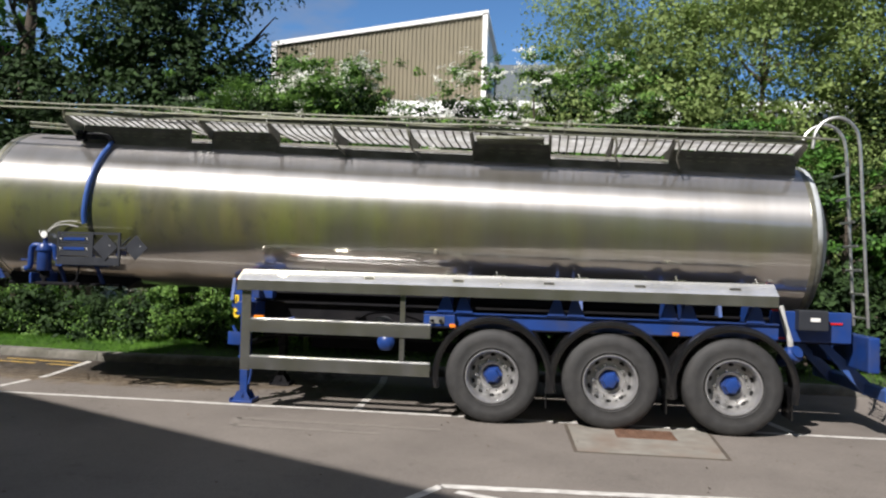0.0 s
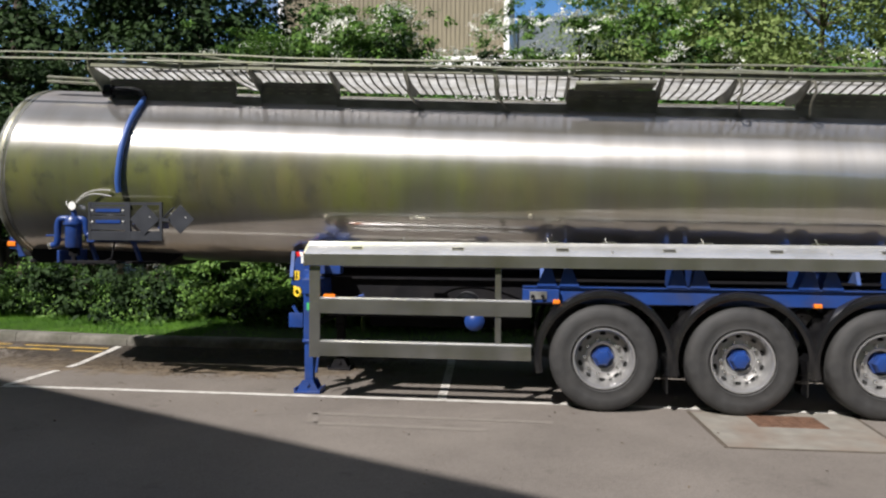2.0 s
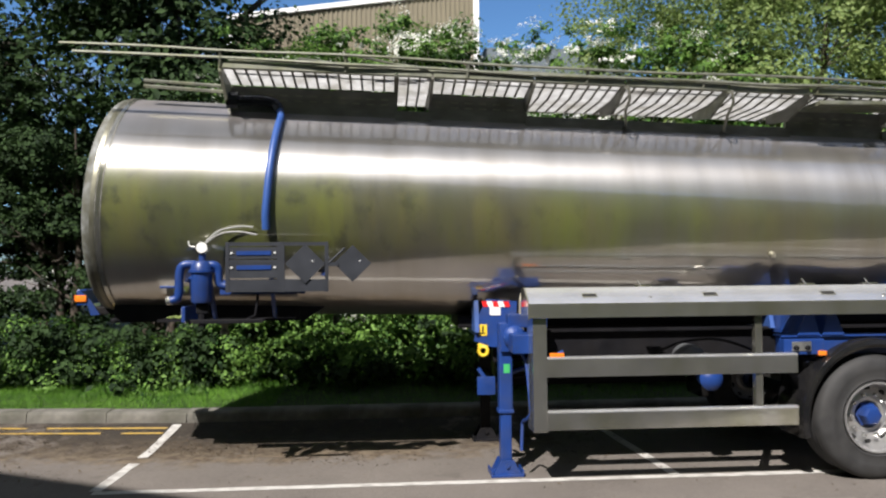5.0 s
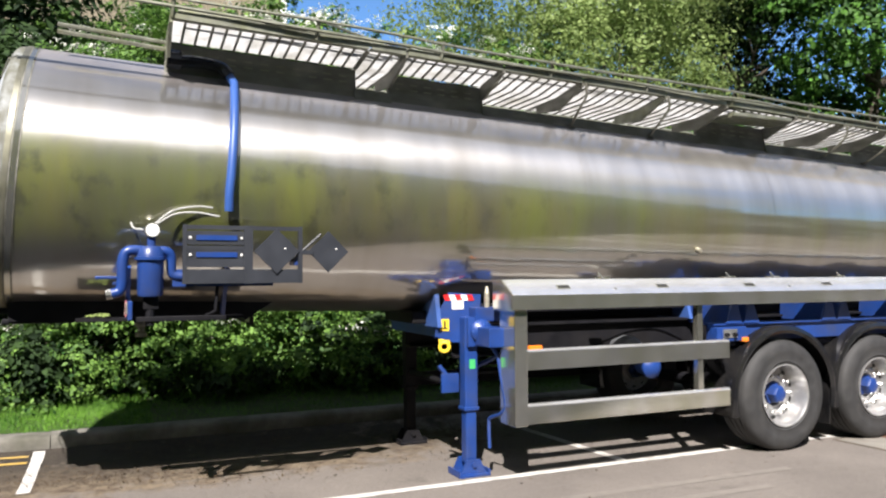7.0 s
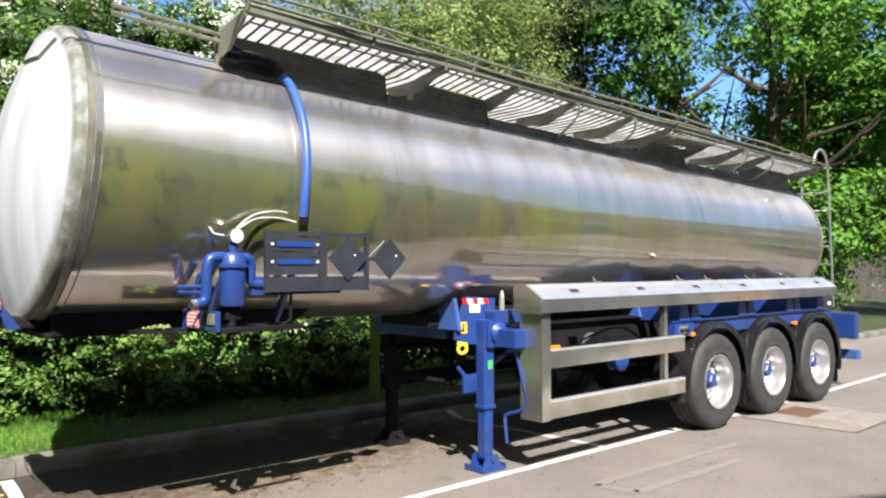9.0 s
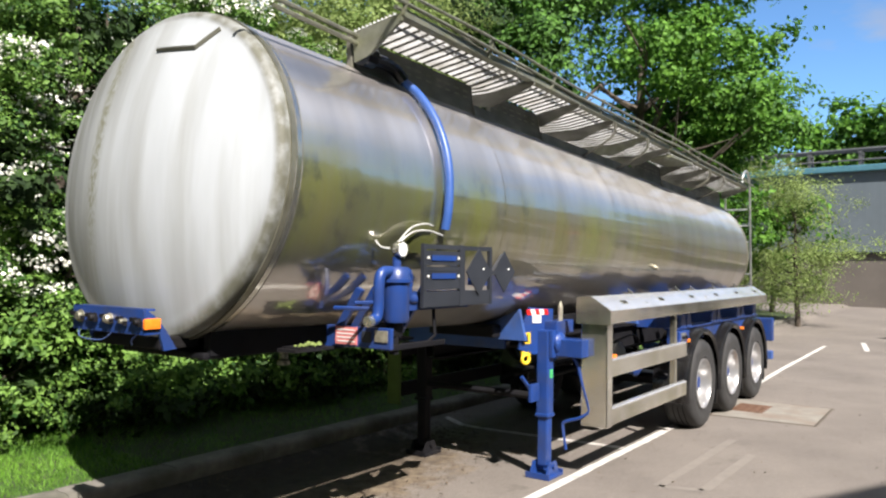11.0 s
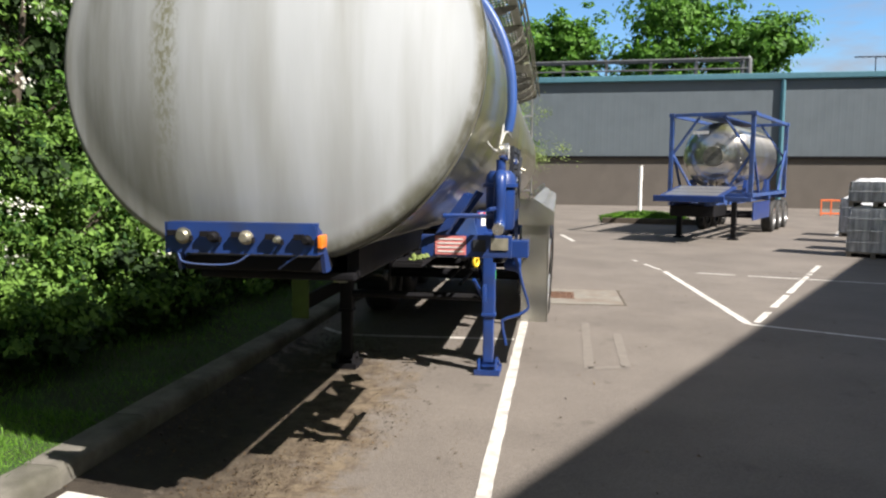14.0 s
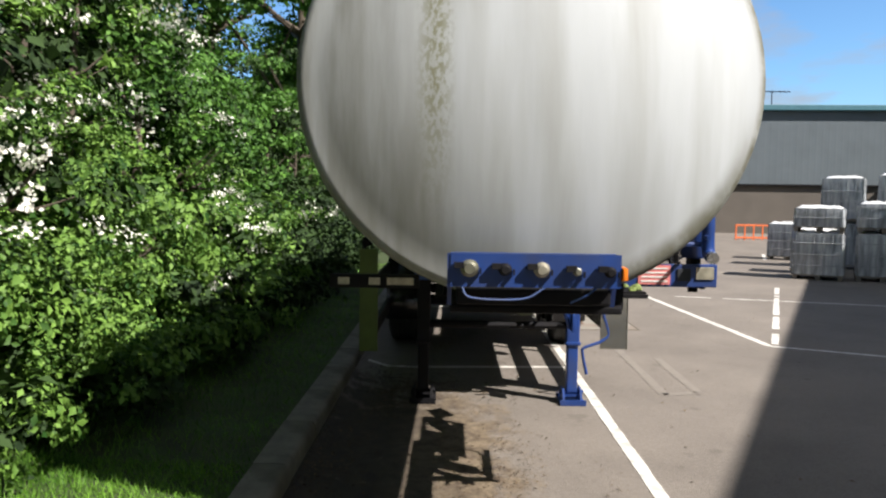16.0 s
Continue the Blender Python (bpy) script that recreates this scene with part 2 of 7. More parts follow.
hg = n.new("ShaderNodeMapRange")
hg.inputs["From Min"].default_value, hg.inputs["From Max"].default_value = 1.75, 2.35
l.new(sp.outputs["Z"], hg.inputs["Value"])
bl = n.new("ShaderNodeTexNoise")
bl.inputs["Scale"].default_value, bl.inputs["Detail"].default_value, bl.inputs["Roughness"].default_value = 46, 4, 0.6
blm = n.new("ShaderNodeMapping")
blm.inputs["Scale"].default_value = (1, 1, 0.6)
l.new(n["Texture Coordinate"].outputs["Object"], blm.inputs["Vector"])
l.new(blm.outputs["Vector"], bl.inputs["Vector"])
br = n.new("ShaderNodeValToRGB")
br.color_ramp.elements[0].position, br.color_ramp.elements[0].color = 0.44, (0.30, 0.30, 0.30, 1)
br.color_ramp.elements[1].position, br.color_ramp.elements[1].color = 0.56, (1, 1, 1, 1)
l.new(bl.outputs["Fac"], br.inputs["Fac"])
m1, m2 = n.new("ShaderNodeMath"), n.new("ShaderNodeMath")
m1.operation = m2.operation = "MULTIPLY"
l.new(wd.outputs[0], m1.inputs[0]), l.new(hg.outputs[0], m1.inputs[1])
l.new(m1.outputs[0], m2.inputs[0]), l.new(br.outputs["Color"], m2.inputs[1])
algae = n.new("ShaderNodeMixRGB")
algae.inputs[2].default_value = (0.20, 0.205, 0.14, 1)
l.new(p.inputs["Base Color"].links[0].from_socket, algae.inputs[1])
l.new(m2.outputs[0], algae.inputs[0])
# grime gathered round the rim, worst low on the near side
yz = n.new("ShaderNodeVectorMath")
yz.operation = "MULTIPLY_ADD"
yz.inputs[1].default_value, yz.inputs[2].default_value = (0, 0.94, 1), (0, 0.053, -2.44)
l.new(n["Texture Coordinate"].outputs["Object"], yz.inputs[0])
ln_ = n.new("ShaderNodeVectorMath")
ln_.operation = "LENGTH"
l.new(yz.outputs[0], ln_.inputs[0])
rim_a = times(times(ranged(ln_.outputs["Value"], 0.945, 0.985), ranged(sp.outputs["Y"], 0.6, -0.4, 0.5, 1.0)), runs(9.0, (1, 1, 0.8), 0.25, 0.62, 0.5, 1.0))
rim_b = times(times(ranged(ln_.outputs["Value"], 0.89, 0.97), ranged(sp.outputs["Z"], 2.4, 1.8)), times(ranged(sp.outputs["Y"], 0.1, -0.5), runs(7.0, (1, 1, 0.6), 0.25, 0.62, 0.5, 1.0)))
rim_k = n.new("ShaderNodeMath")
rim_k.operation = "MAXIMUM"
l.new(rim_a, rim_k.inputs[0]), l.new(rim_b, rim_k.inputs[1])
rim_m = rim_k.outputs[0]
grime_shade = n.new("ShaderNodeMixRGB")
grime_shade.inputs[2].default_value = (0.105, 0.105, 0.078, 1)
# far half darkened for the shade on its turned-away side, broken into streaks
far_shade = times(times(ranged(ln_.outputs["Value"], 0.05, 0.9), ranged(sp.outputs["Y"], -0.4, 0.6, 0.0, 0.74)), runs(2.4, (0.5, 2.6, 0.35), 0.3, 0.65, 0.5, 1.0))
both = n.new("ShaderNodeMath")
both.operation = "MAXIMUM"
l.new(rim_m, both.inputs[0]), l.new(far_shade, both.inputs[1])
l.new(both.outputs[0], grime_shade.inputs[0]), l.new(algae.outputs["Color"], grime_shade.inputs[1])
l.new(grime_shade.outputs["Color"], p.inputs["Base Color"])
M_BAND = mat("end_band_steel", (0.26, 0.255, 0.20), 0.4, 0.7, vary=0.25, scale=8, dirt=(0.12, 0.115, 0.06), dirt_amount=0.75, dirt_scale=5)
M_BLUE = mat("blue_paint", (0.012, 0.043, 0.19), 0.36, vary=0.12, scale=5, fine=120, bump=0.03, dirt=(0.05, 0.05, 0.05), dirt_amount=0.5, dirt_scale=4, spec=0.5)
M_BLUEDULL = mat("weathered_blue_paint", (0.035, 0.085, 0.27), 0.5, vary=0.2, scale=4, dirt=(0.09, 0.085, 0.075), dirt_amount=0.6, dirt_scale=3.5)
M_HOSE = mat("blue_hose", (0.03, 0.085, 0.29), 0.42, vary=0.1, scale=9)
# black paint; on the far leg, guard and valance it stands for shade
M_BLACK = mat("black_paint_and_shade", (0.009, 0.009, 0.011), 0.6, vary=0.3, scale=6, dirt=(0.017, 0.015, 0.013), dirt_amount=0.5, dirt_scale=4, spec=0.15)
M_PLASTIC = mat("black_plastic", (0.009, 0.009, 0.010), 0.14, vary=0.2, scale=5, rough_vary=0.05, dirt=(0.03, 0.028, 0.024), dirt_amount=0.4, dirt_scale=5)
M_BOARD = mat("grey_placard_board", (0.022, 0.025, 0.032), 0.5, vary=0.15, scale=7)
M_TYRE = mat("tyre_rubber", (0.027, 0.027, 0.027), 0.72, vary=0.3, scale=9, fine=160, bump=0.1, dirt=(0.045, 0.043, 0.04), dirt_amount=0.6, dirt_scale=4)
M_RIM = mat("aluminium_rim", (0.50, 0.50, 0.50), 0.32, 0.75, vary=0.12, scale=12, dirt=(0.42, 0.40, 0.36), dirt_amount=0.45, dirt_scale=10)
M_DARK = mat("dark_hole", (0.012, 0.012, 0.012), 0.8)
M_GRATE = mat("galvanised_grating", (0.52, 0.525, 0.52), 0.45, 0.1, vary=0.2, scale=8, dirt=(0.18, 0.16, 0.1), dirt_amount=0.6, dirt_scale=5)
M_COAM = mat("weathered_coaming", (0.17, 0.165, 0.14), 0.6, 0.4, vary=0.35, scale=4, stretch=(1, 1, 3), dirt=(0.095, 0.10, 0.06), dirt_amount=0.7, dirt_scale=5)
M_RAILTUBE = mat("lichened_rail_tube", (0.22, 0.225, 0.18), 0.55, 0.6, vary=0.25, scale=10, dirt=(0.2, 0.21, 0.1), dirt_amount=0.6, dirt_scale=7)
M_ALU = mat("ladder_aluminium", (0.62, 0.62, 0.6), 0.35, 0.9, vary=0.1, scale=10)
M_AMBER = mat("amber_lens", (0.85, 0.22, 0.02), 0.2, vary=0.08, scale=30, coat=0.5)
M_RED = mat("red_reflector", (0.6, 0.02, 0.02), 0.3, vary=0.1, scale=20)
M_WHITE = mat("white_plate", (0.75, 0.75, 0.72), 0.4, vary=0.06, scale=12)
M_PINK = mat("faded_red_notice", (0.62, 0.20, 0.19), 0.5, vary=0.15, scale=25)
M_YELLOW = mat("yellow_paint", (0.75, 0.52, 0.03), 0.45, vary=0.12, scale=18)
M_MOSS = mat("mossy_steel", (0.15, 0.20, 0.05), 0.8, vary=0.3, scale=20)
M_LEAFLITTER = leaf_mat("dead_leaf", (0.022, 0.014, 0.008), (0.125, 0.086, 0.048), 0.1, 0.8)
# steel plate's green: the reflection of sunlit grass put into its colour
M_GRASSREFL = mat("grass_reflection_green", (0.085, 0.125, 0.024), 0.5, vary=0.15, scale=7)
M_BRASS = mat("worn_coupling_metal", (0.45, 0.42, 0.33), 0.45, 0.7, vary=0.25, scale=20)
M_GAUGE = mat("gauge_steel", (0.55, 0.55, 0.53), 0.25, 0.9, vary=0.1, scale=20)
M_TUBE = mat("pale_air_tube", (0.42, 0.42, 0.40), 0.35, vary=0.1, scale=15)
M_GREEN = mat("green_sticker", (0.05, 0.4, 0.12), 0.5)

# asphalt: grey-brown, aggregate speckle, oil and moss stains
M_ASPHALT, n, l, p = nodes_of("worn_asphalt")
tc = n.new("ShaderNodeTexCoord")
big = n.new("ShaderNodeTexNoise")
big.inputs["Scale"].default_value, big.inputs["Detail"].default_value, big.inputs["Roughness"].default_value = 0.55, 9, 0.62
l.new(tc.outputs["Object"], big.inputs["Vector"])
r1 = n.new("ShaderNodeValToRGB")
r1.color_ramp.elements[0].position, r1.color_ramp.elements[0].color = 0.30, (0.122, 0.108, 0.096, 1)
r1.color_ramp.elements[1].position, r1.color_ramp.elements[1].color = 0.68, (0.185, 0.165, 0.146, 1)
l.new(big.outputs["Fac"], r1.inputs["Fac"])
grit = n.new("ShaderNodeTexVoronoi")
grit.inputs["Scale"].default_value = 95
l.new(tc.outputs["Object"], grit.inputs["Vector"])
r2 = n.new("ShaderNodeValToRGB")
r2.color_ramp.elements[0].color, r2.color_ramp.elements[1].color = (0.72, 0.71, 0.70, 1), (1.2, 1.19, 1.16, 1)
l.new(grit.outputs["Color"], r2.inputs["Fac"])
mul = n.new("ShaderNodeMixRGB")
mul.blend_type = "MULTIPLY"
mul.inputs[0].default_value = 0.8
l.new(r1.outputs["Color"], mul.inputs[1])
l.new(r2.outputs["Color"], mul.inputs[2])
spot = n.new("ShaderNodeTexNoise")
spot.inputs["Scale"].default_value, spot.inputs["Detail"].default_value = 3.2, 5
l.new(tc.outputs["Object"], spot.inputs["Vector"])
r3 = n.new("ShaderNodeValToRGB")
r3.color_ramp.elements[0].position, r3.color_ramp.elements[0].color = 0.63, (0, 0, 0, 1)
r3.color_ramp.elements[1].position, r3.color_ramp.elements[1].color = 0.76, (0.6, 0.6, 0.6, 1)
l.new(spot.outputs["Fac"], r3.inputs["Fac"])
stain = n.new("ShaderNodeMixRGB")
stain.inputs[2].default_value = (0.075, 0.066, 0.055, 1)
l.new(r3.outputs["Color"], stain.inputs[0])
l.new(mul.outputs["Color"], stain.inputs[1])
# leaf litter and moss strip that lies along the kerb
sep = n.new("ShaderNodeSeparateXYZ")
l.new(tc.outputs["Object"], sep.inputs[0])
band = n.new("ShaderNodeMapRange")
band.inputs["From Min"].default_value, band.inputs["From Max"].default_value = -1.2, 0.25
l.new(sep.outputs["Y"], band.inputs["Value"])
bandx = n.new("ShaderNodeMapRange")
bandx.inputs["From Min"].default_value, bandx.inputs["From Max"].default_value, bandx.inputs["To Min"].default_value = -1.5, -4.0, 0.5
l.new(sep.outputs["X"], bandx.inputs["Value"])
bandy = n.new("ShaderNodeMapRange")
bandy.inputs["From Min"].default_value, bandy.inputs["From Max"].default_value = 3.0, 1.6
l.new(sep.outputs["Y"], bandy.inputs["Value"])
lit = n.new("ShaderNodeTexNoise")
lit.inputs["Scale"].default_value, lit.inputs["Detail"].default_value, lit.inputs["Roughness"].default_value = 3.4, 10, 0.8
l.new(tc.outputs["Object"], lit.inputs["Vector"])
def _mul(a, b):
    k = n.new("ShaderNodeMath")
    k.operation = "MULTIPLY"
    l.new(a, k.inputs[0]), l.new(b, k.inputs[1])
    return k.outputs[0]
r4 = n.new("ShaderNodeValToRGB")
r4.color_ramp.elements[0].position, r4.color_ramp.elements[0].color = 0.30, (0, 0, 0, 1)
r4.color_ramp.elements[1].position, r4.color_ramp.elements[1].color = 0.42, (0.95, 0.95, 0.95, 1)
ahead = n.new("ShaderNodeMapRange")
ahead.inputs["From Min"].default_value, ahead.inputs["From Max"].default_value, ahead.inputs["To Min"].default_value = -8.2, -6.6, 0.72
l.new(sep.outputs["X"], ahead.inputs["Value"])
l.new(_mul(_mul(_mul(_mul(band.outputs[0], bandx.outputs[0]), bandy.outputs[0]), ahead.outputs[0]), lit.outputs["Fac"]), r4.inputs["Fac"])
litter = n.new("ShaderNodeMixRGB")
crumb = n.new("ShaderNodeTexNoise")
crumb.inputs["Scale"].default_value, crumb.inputs["Detail"].default_value, crumb.inputs["Roughness"].default_value = 7.0, 8, 0.75
l.new(tc.outputs["Object"], crumb.inputs["Vector"])
r5 = n.new("ShaderNodeValToRGB")
r5.color_ramp.elements[0].position, r5.color_ramp.elements[0].color = 0.38, (0.055, 0.036, 0.022, 1)
r5.color_ramp.elements[1].position, r5.color_ramp.elements[1].color = 0.60, (0.185, 0.145, 0.096, 1)
l.new(crumb.outputs["Fac"], r5.inputs["Fac"]), l.new(r5.outputs["Color"], litter.inputs[2])
l.new(r4.outputs["Color"], litter.inputs[0])
l.new(stain.outputs["Color"], litter.inputs[1])
# gutter silt, with the tank's shadow along the kerb darkened into its colour
silt_shade_y = n.new("ShaderNodeMapRange")
silt_shade_y.inputs["From Min"].default_value, silt_shade_y.inputs["From Max"].default_value, silt_shade_y.inputs["To Max"].default_value = 0.0, 0.8, 0.92
l.new(sep.outputs["Y"], silt_shade_y.inputs["Value"])
silt_shade = n.new("ShaderNodeMixRGB")
silt_shade.inputs[2].default_value = (0.020, 0.016, 0.012, 1)
l.new(_mul(silt_shade_y.outputs[0], r4.outputs["Color"]), silt_shade.inputs[0]), l.new(litter.outputs["Color"], silt_shade.inputs[1])
l.new(silt_shade.outputs["Color"], p.inputs["Base Color"])
p.inputs["Roughness"].default_value = 0.88
bmp = n.new("ShaderNodeBump")
bmp.inputs["Strength"].default_value, bmp.inputs["Distance"].default_value = 0.5, 0.006
l.new(grit.outputs["Distance"], bmp.inputs["Height"])
l.new(bmp.outputs["Normal"], p.inputs["Normal"])

M_PAINT = mat("worn_white_road_paint", (0.55, 0.535, 0.50), 0.7, vary=0.1, scale=14, dirt=(0.22, 0.2, 0.18), dirt_amount=0.75, dirt_scale=9)
M_GHOST = mat("scuffed_old_road_paint", (0.172, 0.154, 0.134), 0.8, vary=0.1, scale=10, dirt=(0.150, 0.134, 0.118), dirt_amount=1.0, dirt_scale=7)
M_YPAINT = mat("worn_yellow_road_paint", (0.55, 0.36, 0.07), 0.7, vary=0.15, scale=14, dirt=(0.2, 0.17, 0.13), dirt_amount=0.85, dirt_scale=8)
M_PATCH = mat("concrete_patch", (0.205, 0.192, 0.165), 0.85, vary=0.15, scale=7, fine=140, bump=0.2, dirt=(0.155, 0.105, 0.075), dirt_amount=0.8, dirt_scale=2.2)
M_RUST = mat("rusty_iron_cover", (0.15, 0.085, 0.055), 0.7, 0.3, vary=0.25, scale=12, fine=90, bump=0.3)
M_KERB = mat("kerb_concrete", (0.145, 0.137, 0.118), 0.9, vary=0.25, scale=9, fine=150, bump=0.35, dirt=(0.055, 0.055, 0.036), dirt_amount=0.9, dirt_scale=2.2)
M_EARTH = mat("verge_soil", (0.028, 0.040, 0.012), 0.95, vary=0.4, scale=5, fine=60, bump=0.6, dirt=(0.03, 0.07, 0.014), dirt_amount=0.8, dirt_scale=3)
M_GRASS = leaf_mat("grass_blade", (0.040, 0.120, 0.010), (0.150, 0.32, 0.032), 0.15)
M_LEAF = leaf_mat("hawthorn_leaf", (0.020, 0.068, 0.011), (0.168, 0.305, 0.056), 0.30)
M_LEAF2 = leaf_mat("willow_leaf", (0.13, 0.20, 0.05), (0.28, 0.36, 0.12), 0.4)
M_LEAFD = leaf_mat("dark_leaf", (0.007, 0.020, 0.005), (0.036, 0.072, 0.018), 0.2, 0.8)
M_LEAFM = leaf_mat("shaded_leaf", (0.016, 0.056, 0.008), (0.100, 0.235, 0.034), 0.28)
M_LEAFT = leaf_mat("lime_tree_leaf", (0.028, 0.098, 0.011), (0.135, 0.300, 0.036), 0.35)
M_BLOSSOM = leaf_mat("may_blossom", (0.62, 0.63, 0.55), (0.85, 0.85, 0.80), 0.25)
M_BARK = mat("bark", (0.075, 0.06, 0.045), 0.9, vary=0.3, scale=6, stretch=(1, 1, 0.3), fine=50, bump=0.6)
M_TAN = mat("tan_cladding", (0.20, 0.175, 0.115), 0.6, vary=0.06, scale=2)
M_WTRIM = mat("white_trim", (0.8, 0.8, 0.78), 0.5, vary=0.04, scale=3)
M_PALE = mat("pale_sheet_wall", (0.72, 0.73, 0.72), 0.5, vary=0.06, scale=2)
M_GREYW = mat("grey_cladding", (0.118, 0.145, 0.165), 0.55, vary=0.05, scale=1.2, dirt=(0.10, 0.12, 0.135), dirt_amount=0.4, dirt_scale=1.5)
M_BASEW = mat("stained_render_base", (0.122, 0.107, 0.093), 0.85, vary=0.12, scale=1.2, fine=60, bump=0.2, dirt=(0.12, 0.105, 0.09), dirt_amount=0.7, dirt_scale=0.6, dirt_stretch=(1, 1, 0.5))
M_TEAL = mat("teal_gutter", (0.07, 0.19, 0.24), 0.5, vary=0.1, scale=4)
# unseen wall: olive picked to colour its reflection in the barrel
M_BACKW = mat("reflected_olive_wall", (0.40, 0.39, 0.13), 0.55, vary=0.25, scale=0.9, stretch=(1, 1, 0.15), dirt=(0.22, 0.19, 0.05), dirt_amount=0.8, dirt_scale=0.5, dirt_stretch=(1, 1, 0.2))
M_GALV = mat("galvanised_pipe", (0.13, 0.135, 0.14), 0.5, 0.5, vary=0.15, scale=5)
M_ORANGE = mat("orange_barrier", (0.70, 0.16, 0.05), 0.5, vary=0.12, scale=10)
M_WRAP, n, l, p = nodes_of("stretch_film")
p.inputs["Roughness"].default_value = 0.16
p.inputs["Coat Weight"].default_value, p.inputs["Coat Roughness"].default_value = 0.6, 0.08
tc = n.new("ShaderNodeTexCoord")
nz = n.new("ShaderNodeTexNoise")
nz.inputs["Scale"].default_value, nz.inputs["Detail"].default_value = 5, 4
wm_ = n.new("ShaderNodeMapping")
wm_.inputs["Scale"].default_value = (1.6, 1.6, 0.22)
l.new(tc.outputs["Object"], wm_.inputs["Vector"])
l.new(wm_.outputs["Vector"], nz.inputs["Vector"])
rr = n.new("ShaderNodeValToRGB")
rr.color_ramp.elements[0].position, rr.color_ramp.elements[0].color = 0.36, (0.15, 0.168, 0.186, 1)
rr.color_ramp.elements[1].position, rr.color_ramp.elements[1].color = 0.66, (0.46, 0.49, 0.52, 1)
l.new(nz.outputs["Fac"], rr.inputs["Fac"]), l.new(rr.outputs["Color"], p.inputs["Base Color"])
bb = n.new("ShaderNodeBump")
bb.inputs["Strength"].default_value, bb.inputs["Distance"].default_value = 0.5, 0.03
l.new(nz.outputs["Fac"], bb.inputs["Height"]), l.new(bb.outputs["Normal"], p.inputs["Normal"])
M_CAGE = mat("film_covered_cage_bar", (0.27, 0.29, 0.31), 0.3, 0.2, vary=0.1, scale=6)
M_FILM = mat("crumpled_white_film", (0.62, 0.63, 0.64), 0.3, vary=0.1, scale=9)
M_WOOD = mat("grey_pallet_wood", (0.15, 0.135, 0.11), 0.8, vary=0.2, scale=8, stretch=(1, 6, 6), fine=60, bump=0.3)

# ---------------------------------------------------------------- mesh helpers


def finish(bm, name, material, smooth=None):
    me = bpy.data.meshes.new(name)
    bmesh.ops.recalc_face_normals(bm, faces=bm.faces)
    bm.to_mesh(me)
    bm.free()
    me.materials.append(material)
    if smooth:
        me.polygons.foreach_set("use_smooth", [True] * len(me.polygons))
        if smooth != "all":
            me.set_sharp_from_angle(angle=radians(smooth))
    return me


def part(name, bm, material, parent, label="", smooth=35):
    ob = new(name, finish(bm, name, material, smooth))
    ob.parent = parent
    if label:
        tagged(ob, label)
    return ob


def thing(name, bm, material, label, category, group="", kind="", smooth=35):
    return tagged(new(name, finish(bm, name, material, smooth)), label, category, group, kind)


def empty(name, at, label, category, group="", turn=0.0):
    ob = new(name)
    ob.matrix_world = pose(*at, 0, 0, turn)
    return tagged(ob, label, category, group)


def box(bm, x0, x1, y0, y1, z0, z1, bevel=0.0, m=None):
    v = [bm.verts.new((x, y, z)) for x in (x0, x1) for y in (y0, y1) for z in (z0, z1)]
    fs = [bm.faces.new([v[i] for i in q]) for q in ((0, 1, 3, 2), (4, 6, 7, 5), (0, 4, 5, 1), (2, 3, 7, 6), (0, 2, 6, 4), (1, 5, 7, 3))]
    if bevel:
        es = list({e for f in fs for e in f.edges})
        r = bmesh.ops.bevel(bm, geom=es, offset=bevel, segments=2, affect="EDGES", profile=0.6)
        v = list({w for f in r["faces"] for w in f.verts} | {w for w in v if w.is_valid})
    if m is not None:
        for w in v:
            w.co = m @ w.co
    return bm


def prism(bm, outline, axis, a, b):
    """The outline (two coordinates, in the order of the two other axes) drawn out along an axis from a to b."""
    def put(u, w, s):
        return {"x": (s, u, w), "y": (u, s, w), "z": (u, w, s)}[axis]
    lo = [bm.verts.new(put(u, w, a)) for u, w in outline]
    hi = [bm.verts.new(put(u, w, b)) for u, w in outline]
    k = len(outline)
    bm.faces.new(lo), bm.faces.new(hi)
    for i in range(k):
        bm.faces.new((lo[i], lo[(i + 1) % k], hi[(i + 1) % k], hi[i]))
    return bm


def tube(bm, pts, r, k=10, closed=False):
    """A round bar along a line of points."""
    pts = [Vector(q) for q in pts]
    rings, up = [], None
    for i, q in enumerate(pts):
        d = (pts[min(i + 1, len(pts) - 1)] - pts[max(i - 1, 0)]).normalized()
        if up is None:
            up = d.orthogonal().normalized()
        up = (up - d * up.dot(d)).normalized()
        side = d.cross(up)
        rr = r[i] if isinstance(r, (list, tuple)) else r
        rings.append([bm.verts.new(q + rr * (math.cos(t) * up + math.sin(t) * side)) for t in (2 * math.pi * j / k for j in range(k))])
    for a, b in zip(rings, rings[1:]):
        for j in range(k):
            bm.faces.new((a[j], a[(j + 1) % k], b[(j + 1) % k], b[j]))
    bm.faces.new(rings[0]), bm.faces.new(rings[-1])
    return bm


def smooth_path(pts, steps=6):
    """Points of a smooth curve through the points given."""
    pts = [Vector(q) for q in pts]
    out = []
    ext = [2 * pts[0] - pts[1], *pts, 2 * pts[-1] - pts[-2]]
    for i in range(1, len(ext) - 2):
        a, b, c, d = ext[i - 1:i + 3]
        for s in range(steps):
            t = s / steps
            out.append(0.5 * ((2 * b) + (c - a) * t + (2 * a - 5 * b + 4 * c - d) * t * t + (3 * b - a - 3 * c + d) * t ** 3))
    return out + [pts[-1]]


